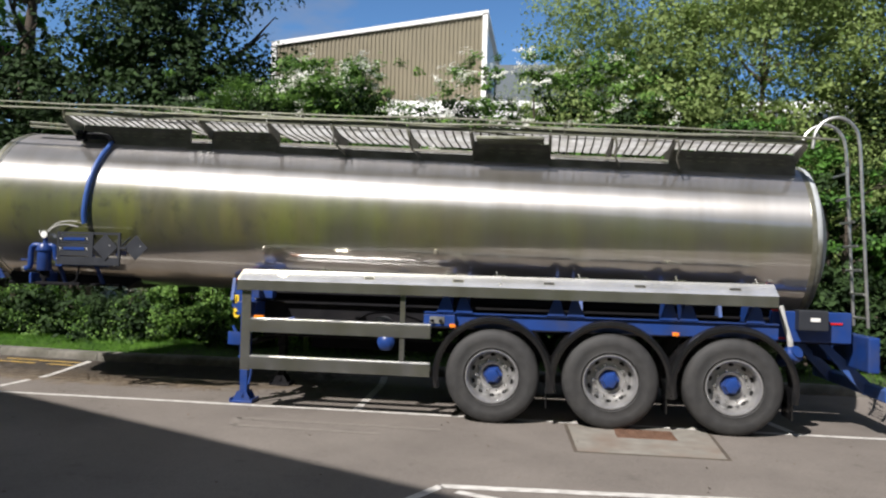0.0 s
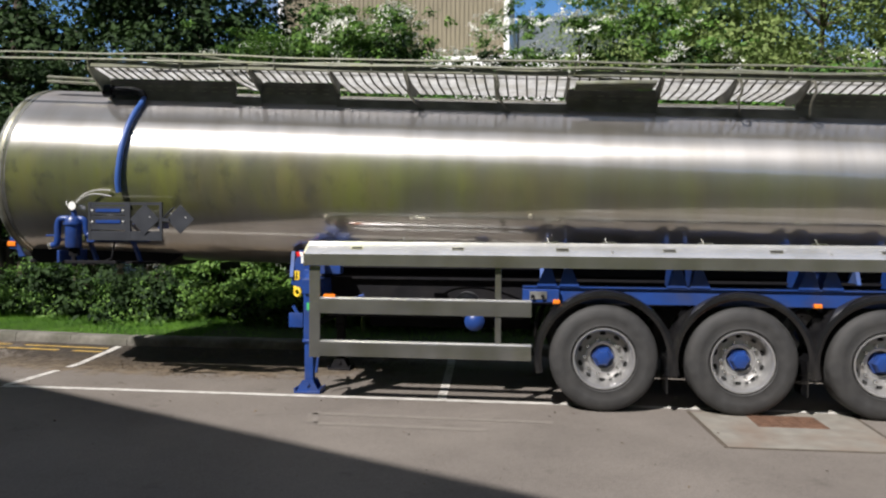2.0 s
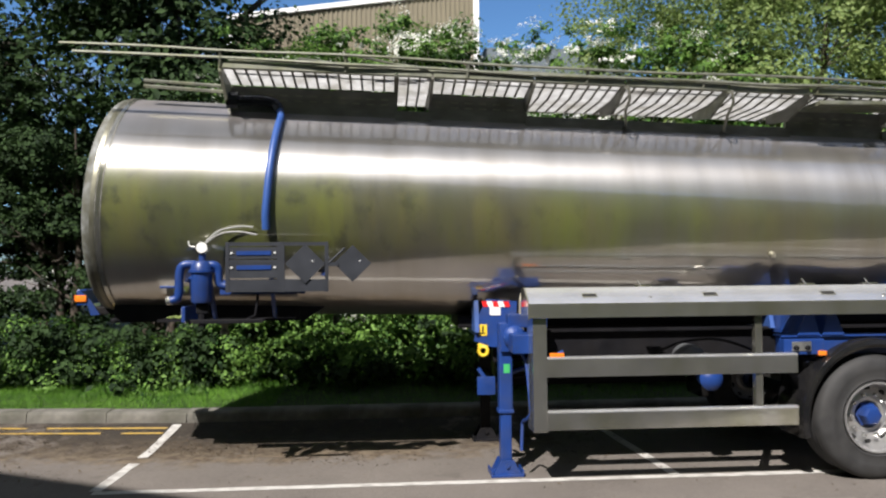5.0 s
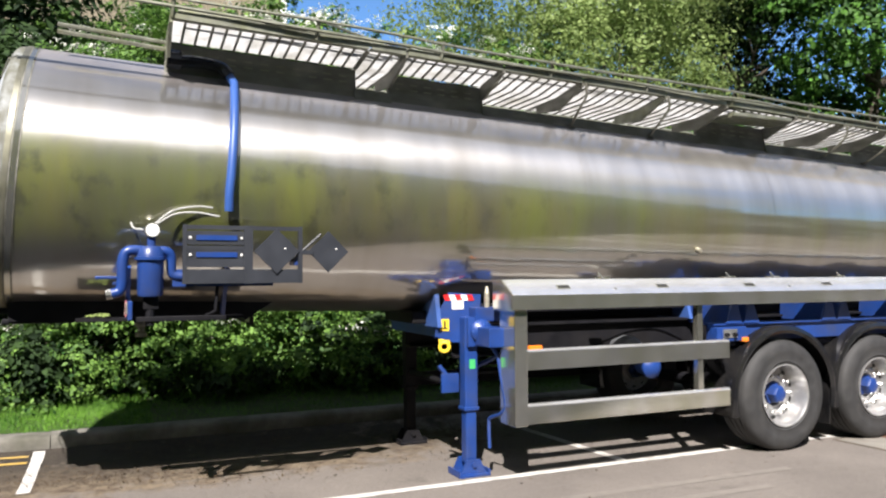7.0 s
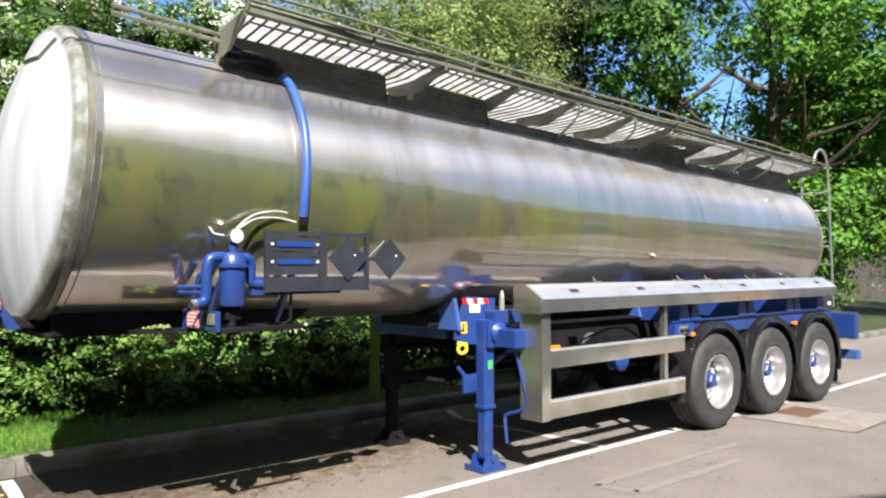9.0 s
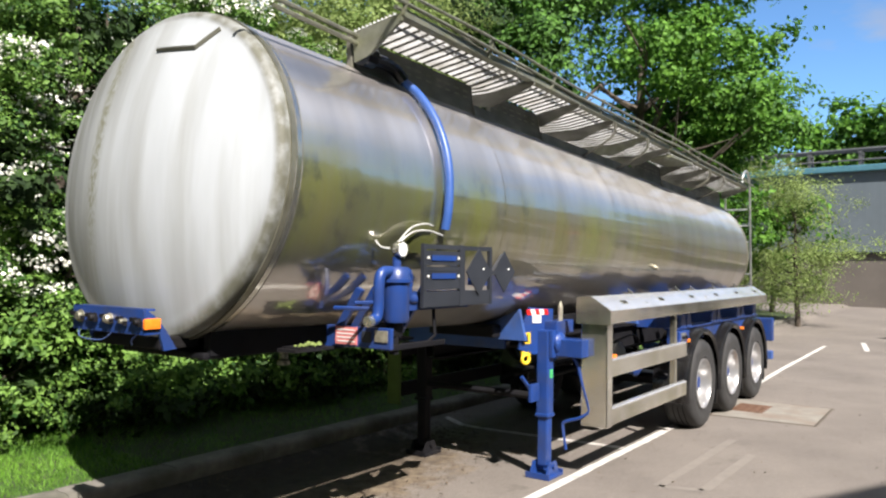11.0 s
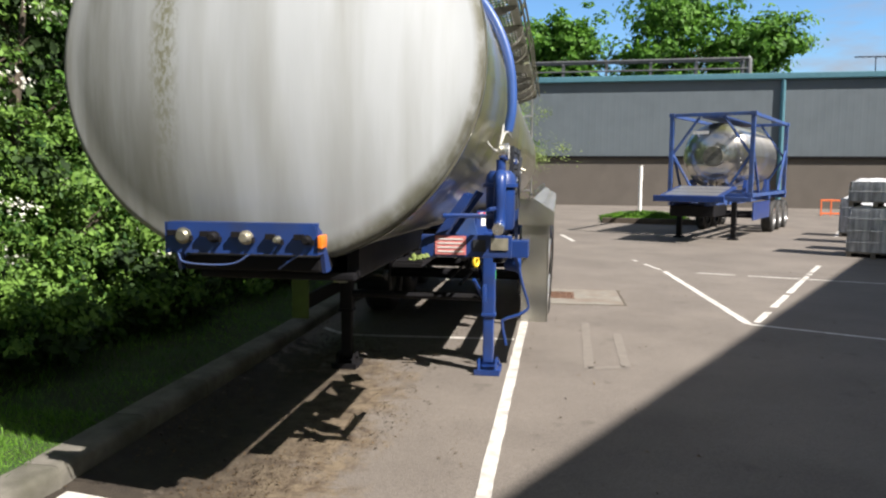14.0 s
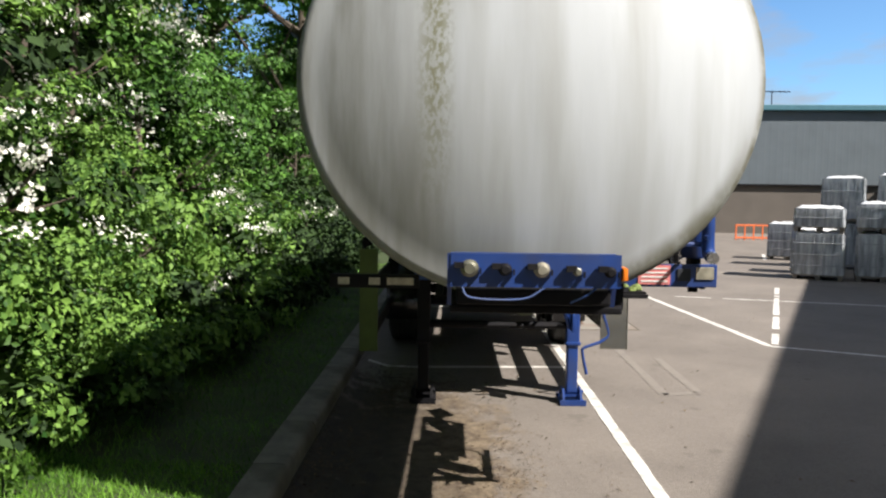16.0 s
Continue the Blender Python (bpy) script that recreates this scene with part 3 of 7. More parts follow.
def lathe(bm, profile, m, k=32):
    """A turned shape: pairs of (place on the axis, radius), about the z axis of m."""
    rings = []
    for h, r in profile:
        if r < 1e-5:
            rings.append([bm.verts.new(m @ Vector((0, 0, h)))])
        else:
            rings.append([bm.verts.new(m @ Vector((r * math.cos(t), r * math.sin(t), h))) for t in (2 * math.pi * j / k for j in range(k))])
    for a, b in zip(rings, rings[1:]):
        for j in range(k):
            q = [a[j % len(a)], a[(j + 1) % len(a)], b[(j + 1) % len(b)], b[j % len(b)]]
            q = list(dict.fromkeys(q))
            if len(q) > 2:
                bm.faces.new(q)
    if len(rings[0]) > 1:
        bm.faces.new(rings[0])
    if len(rings[-1]) > 1:
        bm.faces.new(rings[-1])
    return bm


def BM():
    return bmesh.new()


AX_Y = Matrix(((1, 0, 0, 0), (0, 0, -1, 0), (0, 1, 0, 0), (0, 0, 0, 1)))   # z axis of a turned shape to -y
AX_X = Matrix(((0, 0, -1, 0), (0, 1, 0, 0), (1, 0, 0, 0), (0, 0, 0, 1)))   # z axis of a turned shape to -x


def at(x, y, z):
    return Matrix.Translation((x, y, z))


def cards(name, centres, normals, sizes, material, aspect=0.6, fold=0.25, seed=1):
    """Many small folded leaves as one mesh: each one a pair of triangles bent along its midrib."""
    rng = np.random.default_rng(seed)
    k = len(centres)
    nrm = normals / np.linalg.norm(normals, axis=1, keepdims=True)
    t = rng.normal(size=(k, 3))
    t -= nrm * (t * nrm).sum(1, keepdims=True)
    t /= np.linalg.norm(t, axis=1, keepdims=True)
    s = np.cross(nrm, t)
    h = sizes[:, None] * 0.5
    v = np.empty((k, 4, 3), np.float32)
    v[:, 0] = centres - t * h
    v[:, 1] = centres + s * h * aspect + nrm * h * fold
    v[:, 2] = centres + t * h
    v[:, 3] = centres - s * h * aspect + nrm * h * fold
    me = bpy.data.meshes.new(name)
    me.vertices.add(4 * k)
    me.vertices.foreach_set("co", v.reshape(-1))
    me.loops.add(6 * k)
    base = (4 * np.arange(k))[:, None]
    me.loops.foreach_set("vertex_index", (base + np.array([[0, 1, 2, 0, 2, 3]])).reshape(-1).astype(np.int32))
    me.polygons.add(2 * k)
    me.polygons.foreach_set("loop_start", (3 * np.arange(2 * k)).astype(np.int32))
    me.materials.append(material)
    me.update(calc_edges=True)
    return me


def clumps(blobs, count, leaves, spread, seed, shell=0.55, loose=1.45):
    """Leaf places in sprays: boughs spread through ellipsoids (centre, radii), thicker towards their outside, each with several small tufts."""
    rng = np.random.default_rng(seed)
    vol = np.array([b[1][0] * b[1][1] * b[1][2] for b in blobs]) ** 0.7
    tufts = 6
    boughs = max(6, count // tufts)
    pick = rng.choice(len(blobs), size=boughs, p=vol / vol.sum())
    c = np.array([b[0] for b in blobs], float)[pick]
    r = np.array([b[1] for b in blobs], float)[pick]
    d = rng.normal(size=(boughs, 3))
    d /= np.linalg.norm(d, axis=1, keepdims=True)
    rad_ = (shell + (1.08 - shell) * rng.random(boughs) ** 0.6)[:, None]
    bc = c + d * r * rad_
    ti = np.repeat(np.arange(boughs), tufts)
    cc = bc[ti] + rng.normal(size=(len(ti), 3)) * spread * np.array([loose, loose, 0.6])
    dd = d[ti] + (cc - bc[ti]) / spread * 0.25
    dd /= np.linalg.norm(dd, axis=1, keepdims=True)
    idx = np.repeat(np.arange(len(ti)), leaves)
    sc = spread * (0.30 + 0.5 * rng.random(len(ti)))[idx][:, None]
    off = rng.normal(size=(len(idx), 3)) * sc * np.array([1, 1, 0.6])
    pts = cc[idx] + off
    nrm = dd[idx] * 0.6 + off / (sc + 1e-6) * 0.35 + np.array([0, 0, 0.6]) + rng.normal(size=(len(idx), 3)) * 0.42
    return pts, nrm, dd, cc


def foliage(name, parent, blobs, count, leaves, spread, size, material, seed, floor=0.05, label="", shell=0.55, loose=1.45):
    pts, nrm, d, cc = clumps(blobs, count, leaves, spread, seed, shell, loose)
    keep = pts[:, 2] > floor
    pts, nrm = pts[keep], nrm[keep]
    rng = np.random.default_rng(seed + 7)
    ob = new(name, cards(name, pts, nrm, size * (0.45 + 1.0 * rng.random(len(pts)) ** 1.3), material, seed=seed))
    ob.parent = parent
    if label:
        tagged(ob, label)
    return cc, d


def blossom(parent, cc, d, share, per, size, seed, sunny=0.1, reach=0.16):
    rng = np.random.default_rng(seed)
    ok = rng.permutation(np.where((d @ np.array(SUN_TO) > sunny) & (cc[:, 2] > 0.55 + 0.6 * rng.random(len(cc))) & (rng.random(len(cc)) < share) & (np.array([noise.noise(Vector(c) * 1.3 + Vector((seed, 0, 0))) for c in cc]) > 0.12 - 0.25 * share))[0])
    if not len(ok):
        return
    bunch = np.repeat(ok[: max(1, int(len(ok) * 0.7))], 6)
    bc = cc[bunch] + d[bunch] * reach + rng.normal(size=(len(bunch), 3)) * np.array([0.13, 0.13, 0.06])
    idx = np.repeat(np.arange(len(bunch)), per // 2)
    pts = bc[idx] + rng.normal(size=(len(idx), 3)) * np.array([0.05, 0.05, 0.022])
    idx = bunch[idx]
    nrm = d[idx] + rng.normal(size=(len(idx), 3)) * 0.5 + np.array([0, 0, 0.4])
    ob = new("blossom", cards("blossom", pts, nrm, size * (0.6 + 0.8 * rng.random(len(pts))), M_BLOSSOM, aspect=0.9, fold=0.35, seed=seed))
    ob.parent = parent
    tagged(ob, "clusters of small white may blossom")


def limbs(bm, root, height, r, spread, count, seed, lift=0.55):
    """A tapering trunk with limbs that fork once."""
    rng = random.Random(seed)
    root = Vector(root)
    top = root + Vector((rng.uniform(-0.1, 0.1) * height, rng.uniform(-0.1, 0.1) * height, height))
    mid = (root + top) / 2 + Vector((rng.uniform(-0.06, 0.06), rng.uniform(-0.06, 0.06), 0)) * height
    path = smooth_path([root, mid, top], 5)
    tube(bm, path, [r * (1.25 - 1.1 * i / (len(path) - 1)) for i in range(len(path))], 8)
    for i in range(count):
        s = rng.uniform(0.25, 0.9)
        a = rng.uniform(0, 2 * math.pi)
        st = path[int(s * (len(path) - 1))]
        ln = spread * rng.uniform(0.6, 1.1) * (1.2 - 0.5 * s)
        en = st + Vector((math.cos(a) * ln, math.sin(a) * ln, ln * lift * rng.uniform(0.6, 1.5)))
        pm = (st + en) / 2 + Vector((0, 0, -0.08 * ln))
        lp = smooth_path([st, pm, en], 4)
        tube(bm, lp, [r * 0.42 * (1.1 - 0.95 * j / (len(lp) - 1)) for j in range(len(lp))], 6)
        for _ in range(2):
            b = a + rng.uniform(-1.1, 1.1)
            s2 = lp[rng.randint(2, len(lp) - 2)]
            e2 = s2 + Vector((math.cos(b), math.sin(b), rng.uniform(0.1, 0.9))) * ln * 0.5
            tube(bm, [s2, (s2 + e2) / 2 + Vector((0, 0, -0.03)), e2], [r * 0.17, r * 0.12, r * 0.04], 5)
    return bm

# ---------------------------------------------------------------- ground, lines, kerb, verge


def rise(x, y):
    """The yard climbs a little towards the far shed, and up to the kerb."""
    s = min(1.0, max(0.0, (x - 16.0) / 12.0))
    y0 = 0.95 - 0.7 * min(1.0, max(0.0, (-5.5 - x) / 1.0))
    return 0.20 * s * s * (3 - 2 * s) + 0.10 * min(1.0, max(0.0, (y - y0) / (1.28 - y0)))


def sheet(xs, ys, zf):
    bm = BM()
    g = [[bm.verts.new((x, y, zf(x, y))) for y in ys] for x in xs]
    for i in range(len(xs) - 1):
        for j in range(len(ys) - 1):
            bm.faces.new((g[i][j], g[i + 1][j], g[i + 1][j + 1], g[i][j + 1]))
    return bm


xs = [-900, -300, -80, -30, -15, -10, -8, -6.5, -6.2, -5.9, -5.5, -5, 0, 5, 10, 14] + [16 + 1.2 * i for i in range(11)] + [36, 60, 120, 300, 900]
ys = [-900, -300, -80, -30, -15, -10, -6, -3, 0, 0.25, 0.6, 0.95, 1.1, 1.28, 4, 10, 30, 80, 300, 900]
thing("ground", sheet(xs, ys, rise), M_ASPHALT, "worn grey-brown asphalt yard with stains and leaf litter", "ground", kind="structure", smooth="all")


def stripe(points, width, material, name, label, h=0.004, gaps=0.0, seed=3):
    """Painted line from point to point, laid just above the asphalt, with a slightly ragged edge."""
    rng = random.Random(seed)
    bm = BM()
    for (ax, ay), (bx, by) in zip(points, points[1:]):
        d = Vector((bx - ax, by - ay, 0))
        n_ = max(2, int(d.length / 0.22))
        side = Vector((-d.y, d.x, 0)).normalized() * width / 2
        row = []
        for i in range(n_ + 1):
            q = Vector((ax, ay, 0)) + d * (i / n_)
            j1, j2 = 1 + rng.uniform(-0.12, 0.08), 1 + rng.uniform(-0.12, 0.08)
            z = rise(q.x, q.y) + h
            row.append((bm.verts.new((q + side * j1) + Vector((0, 0, z))), bm.verts.new((q - side * j2) + Vector((0, 0, z)))))
        for i in range(n_):
            if rng.random() >= gaps:
                bm.faces.new((row[i][0], row[i][1], row[i + 1][1], row[i + 1][0]))
    return thing(name, bm, material, label, "road marking", kind="structure", smooth=None)


W = "worn white painted bay line on the asphalt"
stripe([(-6.58, -1.07), (3.7, -1.07), (6.6, -0.98), (12.0, -0.9)], 0.096, M_PAINT, "bay_line", W)
stripe([(-6.58, -1.02), (-6.50, 1.22)], 0.10, M_PAINT, "bay_line", W, gaps=0.12, seed=5)
stripe([(-1.64, -1.0), (-1.76, 1.2)], 0.10, M_PAINT, "bay_line", W, seed=6)
stripe([(3.35, -0.95), (3.0, 0.6)], 0.11, M_PAINT, "bay_line", W, seed=7)
stripe([(5.02, -3.54), (-0.22, -3.90)], 0.11, M_PAINT, "bay_line", W, seed=8)
stripe([(-0.22, -3.90), (-1.15, -5.85), (-2.45, -8.6)], 0.09, M_PAINT, "bay_line", W, seed=9, gaps=0.05)
stripe([(4.88, -4.14), (3.72, -8.24), (2.95, -10.4)], 0.09, M_PAINT, "bay_line", W, seed=10, gaps=0.05)
stripe([(6.63, -6.89), (-0.08, -4.02)], 0.10, M_PAINT, "bay_line", W, seed=11, gaps=0.15)
stripe([(5.02, -3.54), (6.9, -3.12)], 0.08, M_PAINT, "bay_line", W, seed=12, gaps=0.3)
stripe([(7.34, -9.86), (1.57, -7.38)], 0.10, M_PAINT, "bay_line", W, seed=13)
stripe([(17.24, -10.9), (14.71, -9.93)], 0.12, M_PAINT, "bay_line", W, seed=14)
stripe([(11.29, -1.92), (13.57, -1.58)], 0.12, M_PAINT, "bay_line", W, seed=15)
G = "scuffed traces of an old marking on the asphalt"
stripe([(-0.5, -1.84), (-2.8, -1.80), (-2.7, -2.16), (-0.4, -2.2)], 0.10, M_GHOST, "worn_marking", G, h=0.003, gaps=0.15, seed=16)
Y = "faded double yellow line along the kerb"
stripe([(-6.58, 1.09), (-9.0, 1.25), (-14, 1.68)], 0.075, M_YPAINT, "yellow_line", Y, gaps=0.1, seed=17)
stripe([(-6.58, 0.91), (-9.0, 1.07), (-14, 1.50)], 0.075, M_YPAINT, "yellow_line", Y, gaps=0.1, seed=18)

bm = BM()
prism(bm, [(0.82, -1.20), (2.42, -1.09), (2.36, -2.455), (0.885, -2.475)], "z", -0.05, 0.003)
thing("patch_joint", bm, M_BARK, "dark tar joint round the concrete patch", "joint", kind="structure", smooth=None)
bm = BM()
prism(bm, [(0.86, -1.22), (2.38, -1.12), (2.32, -2.42), (0.92, -2.44)], "z", -0.05, 0.006)
thing("concrete_patch", bm, M_PATCH, "rust-stained concrete patch let into the asphalt", "patch", kind="structure", smooth=None)
bm = BM()
box(bm, 1.36, 1.98, -1.74, -1.32, -0.04, 0.014, 0.006)
for i in range(6):
    for j in range(4):
        box(bm, 1.40 + i * 0.095, 1.46 + i * 0.095, -1.70 + j * 0.092, -1.63 + j * 0.092, 0.012, 0.019)
thing("manhole_cover", bm, M_RUST, "rusty brown iron manhole cover with chequer pattern", "manhole cover", smooth=None)

# kerb of single stones, with a soft top edge
KERB_Y = 1.28
kerb = tagged(new("kerb"), "weathered concrete kerb along the grass verge", "kerb", kind="structure")
bm = BM()


def kerb_y(x):
    """Front of the kerb, which bends away from the yard beyond the bay."""
    return KERB_Y + 0.10 * min(12.0, max(0.0, -6.5 - x))


prof = [(0, -0.2), (0, 0.03), (0.006, 0.085), (0.02, 0.112), (0.045, 0.123), (0.15, 0.125), (0.23, 0.125), (0.23, -0.2)]
prism(bm, prof, "x", 0.0015, 0.9125)
kmesh = finish(bm, "kerb_stone", M_KERB, 40)
for i in range(44):
    o = new("kerb_stone", kmesh)
    o.parent = kerb
    x = -18.3 + i * 0.914
    o.matrix_world = pose(x, kerb_y(x) + random.uniform(-0.004, 0.004), 0.10 + random.uniform(-0.004, 0.004), 0, 0, 0 if x > -6.6 else -5.7)

# grass verge: gentle bank up to the hedge
vx = [-60, -30, -20] + [-18 + 0.5 * i for i in range(81)] + [24, 26, 30]
vy = [KERB_Y + 0.21 + d for d in (0, 0.15, 0.5, 1.0, 1.5, 2.2, 3.2, 4.5, 7, 12, 20, 40)]


def verge(x, y):
    d = y - kerb_y(x) - 0.21
    return 0.20 + 0.06 * min(1, d / 2) + 0.25 * max(0, min(1, (d - 2) / 6)) + 0.03 * noise.noise(Vector((x * 0.8, y * 0.8, 0)))


bm = sheet(vx, vy, lambda x, y: y)
for vt in bm.verts:
    edge = vt.co.y < vy[0] + 0.01
    vt.co.y += kerb_y(vt.co.x) - KERB_Y
    vt.co.z = 0.218 if edge else verge(vt.co.x, vt.co.y)
thing("grass_verge", bm, M_EARTH, "grassy earth verge between kerb and hedge", "verge", kind="structure", smooth="all")

# ---------------------------------------------------------------- buildings


def corrugated(x0, x1, y, z0, z1f, pitch, depth):
    """Profiled sheeting facing -y from x0 to x1; z1f gives the top."""
    bm = BM()
    k = int((x1 - x0) / pitch)
    row = []
    for i in range(k):
        for f, d in ((0.0, 0), (0.45, 0), (0.55, depth), (0.92, depth)):
            x = x0 + (i + f) * pitch
            row.append((bm.verts.new((x, y - d, z0)), bm.verts.new((x, y - d, z1f(x)))))
    for a, b in zip(row, row[1:]):
        bm.faces.new((a[0], b[0], b[1], a[1]))
    return bm


far = empty("warehouse", (-5, 14.2, 0), "tan profiled-metal warehouse with white verge trim behind the trees", "building")
FX0, FX1, FY = -8.45, -1.52, 14.2
ftop = lambda x: 8.90 + (x - FX0) / (FX1 - FX0) * 0.95


def fpart(name, bm, m, label=""):
    o = part(name, bm, m, far, label, smooth=None)
    o.matrix_parent_inverse = far.matrix_world.inverted()
    return o


fpart("wall", corrugated(FX0, FX1, FY, 0, ftop, 0.135, 0.03), M_TAN, "tan profiled metal cladding")
bm = BM()
prism(bm, [(FX0, 0), (FX1, 0), (FX1, ftop(FX1) - 0.02), (FX0, ftop(FX0) - 0.02)], "y", FY + 0.06, FY + 18)
fpart("shell", bm, M_PALE)
bm = BM()
prism(bm, [(FX0 - 0.12, ftop(FX0) - 0.04), (FX1 + 0.12, ftop(FX1) - 0.04), (FX1 + 0.12, ftop(FX1) + 0.10), (FX0 - 0.12, ftop(FX0) + 0.10)], "y", FY - 0.10, FY + 18)
fpart("verge_trim", bm, M_WTRIM, "white verge trim")
for x in (FX0 - 0.12, FX1 - 0.06):
    bm = BM()
    box(bm, x, x + 0.16, FY - 0.10, FY + 0.05, 0, ftop(x))
    fpart("corner_trim", bm, M_WTRIM, "white corner trim")

ann = empty("low_shed", (4, 13, 0), "long pale sheet-metal shed seen through leaves", "building")
bm = BM()
box(bm, -4.2, 16, 12.2, 14.0, 0, 6.1)
o = part("wall", bm, M_PALE, ann, smooth=None)
o.matrix_parent_inverse = ann.matrix_world.inverted()
bm = BM()
prism(bm, [(12.0, 6.1), (14.0, 6.1), (14.0, 7.0)], "x", -4.4, 16.2)
o = part("roof", bm, M_PALE, ann, "pale sunlit sheet roof", smooth=None)
o.matrix_parent_inverse = ann.matrix_world.inverted()
bm = BM()
box(bm, -1.2, 3.0, 14.6, 20, 0, 8.3)
grey = thing("grey_building", bm, M_GREYW, "plain grey building block behind the shed", "building", smooth=None)

# the shed at the end of the yard: stained base, grey sheets, teal gutter
shed = empty("end_shed", (31, -10, 0), "grey clad shed with stained base wall and teal gutter", "building", turn=0)
SX = 31.0


def spart(name, bm, m, label="", smooth=None):
    o = part(name, bm, m, shed, label, smooth)
    o.matrix_parent_inverse = shed.matrix_world.inverted()
    o.matrix_basis = Matrix.Identity(4)
    return o


sy0, sy1 = -60.0, 16.0
bm = BM()
box(bm, SX, SX + 20, sy0, sy1, -0.5, 2.80)
spart("base_wall", bm, M_BASEW, "brown-grey stained rendered base wall")
bm = BM()
k = int((sy1 - sy0) / 0.33)
row = []
for i in range(k):
    for f, d in ((0, 0), (0.6, 0), (0.7, 0.0015), (0.9, 0.0015)):
        y = sy0 + (i + f) * 0.33
        row.append((bm.verts.new((SX - 0.06 - d, y, 2.80)), bm.verts.new((SX - 0.06 - d, y, 6.70))))
for a, b in zip(row, row[1:]):
    bm.faces.new((a[0], b[0], b[1], a[1]))
spart("cladding", bm, M_GREYW, "blue-grey profiled cladding")
bm = BM()
box(bm, SX - 0.03, SX + 20, sy0, sy1, 2.80, 6.75)
spart("upper_wall", bm, M_GREYW)
bm = BM()
box(bm, SX - 0.14, SX - 0.02, sy0, sy1, 2.71, 2.83, 0.02)
spart("drip_flashing", bm, M_BLACK, "dark drip flashing")
bm = BM()
box(bm, SX - 0.30, SX + 0.1, sy0, sy1, 6.67, 6.97, 0.04)
spart("gutter", bm, M_TEAL, "teal gutter and fascia")
bm = BM()
prism(bm, [(SX + 0.1, 6.75), (SX + 20, 6.75), (SX + 20, 7.75), (SX + 10, 7.45), (SX + 0.1, 6.95)], "y", sy0, sy1)
spart("roof", bm, M_GREYW)
for y in (-12.5, -30.5):
    bm = BM()
    tube(bm, [(SX - 0.16, y, 0.3), (SX - 0.16, y, 6.70)], 0.12, 8)
    spart("downpipe", bm, M_TEAL, "teal downpipe", 40)

rack = empty("pipe_rack", (34, -4, 7.0), "galvanised pipes on trestles along the shed roof", "pipes")
for y in [-11.2 + 2.4 * i for i in range(9)]:
    bm = BM()
    box(bm, 33.9, 34.05, y, y + 0.12, 7.2, 8.4)
    box(bm, 34.6, 34.75, y, y + 0.12, 7.2, 8.4)
    box(bm, 33.8, 34.85, y, y + 0.12, 8.28, 8.40)
    o = part("trestle", bm, M_GALV, rack, smooth=None)
    o.matrix_parent_inverse = rack.matrix_world.inverted()
for x, z, r in ((33.95, 8.50, 0.07), (34.3, 8.52, 0.09), (34.65, 8.48, 0.06), (33.9, 7.95, 0.045)):
    bm = BM()
    tube(bm, [(x, -11.4, z), (x, 9, z)], r, 10)
    o = part("pipe", bm, M_GALV, rack, smooth=40)
    o.matrix_parent_inverse = rack.matrix_world.inverted()
bm = BM()
tube(bm, [(34.3, -11.4, 8.6), (34.3, -11.5, 8.5), (34.3, -11.5, 7.2)], 0.15, 10)
o = part("drop_pipe", bm, M_GALV, rack, smooth=40)
o.matrix_parent_inverse = rack.matrix_world.inverted()

aer = empty("aerial", (36, -18.7, 6.95), "small television aerial on the shed roof", "aerial")
bm = BM()
tube(bm, [(36, -18.7, 6.6), (36, -18.7, 8.5)], 0.03, 6)
tube(bm, [(36, -18.1, 7.5), (36, -19.3, 7.5)], 0.02, 6)
o = part("mast", bm, M_BLACK, aer)
o.matrix_parent_inverse = aer.matrix_world.inverted()
bm = BM()
tube(bm, [(36, -17.6, 8.45), (36, -19.8, 8.45)], 0.03, 6)
for i in range(7):
    tube(bm, [(35.7, -17.8 - 0.3 * i, 8.45), (36.3, -17.8 - 0.3 * i, 8.45)], 0.015, 5)
o = part("antenna_boom", bm, M_BLACK, aer)
o.matrix_parent_inverse = aer.matrix_world.inverted()

shed.rotation_euler.z = rack.rotation_euler.z = radians(-4)
rack.location.z -= 0.38

# building whose shadow falls over the yard; it stands beside the walk
bh = 9.5
ed = Vector((0.893, -0.449, 0)).normalized()
e0 = Vector((-0.65, -3.82, 0)) + Vector((SUN_TO.x, SUN_TO.y, 0)) * (bh / SUN_TO.z)
side = Vector((-ed.y, ed.x, 0)) * -1
bm = BM()
a, b = e0 - ed * 8.0, e0 + ed * 40
c, d = b + side * 18, a + side * 18
lo = [bm.verts.new((q.x, q.y, -0.2)) for q in (a, b, c, d)]
hi = [bm.verts.new((q.x, q.y, bh)) for q in (a, b, c, d)]
bm.faces.new(lo), bm.faces.new(hi)
for i in range(4):
    bm.faces.new((lo[i], lo[(i + 1) % 4], hi[(i + 1) % 4], hi[i]))
thing("near_building", bm, M_BACKW, "plain clad building that shades the yard", "building", smooth=None)

# ---------------------------------------------------------------- the tanker trailer
YC = -0.15     # centre line of the running gear
YB = -0.056     # centre line of the barrel
WIDE = 1.051   # the barrel is a little wider than high
XF, XR = -6.55, 3.54
RAKE = 0.085    # the front rim leans back at its top


def zc(x):
    return 2.44 + (x - XF) / (XR - XF) * (2.16 - 2.44)


def rad(x):
    return 1.012 + (x - XF) / (XR - XF) * (0.938 - 1.012)


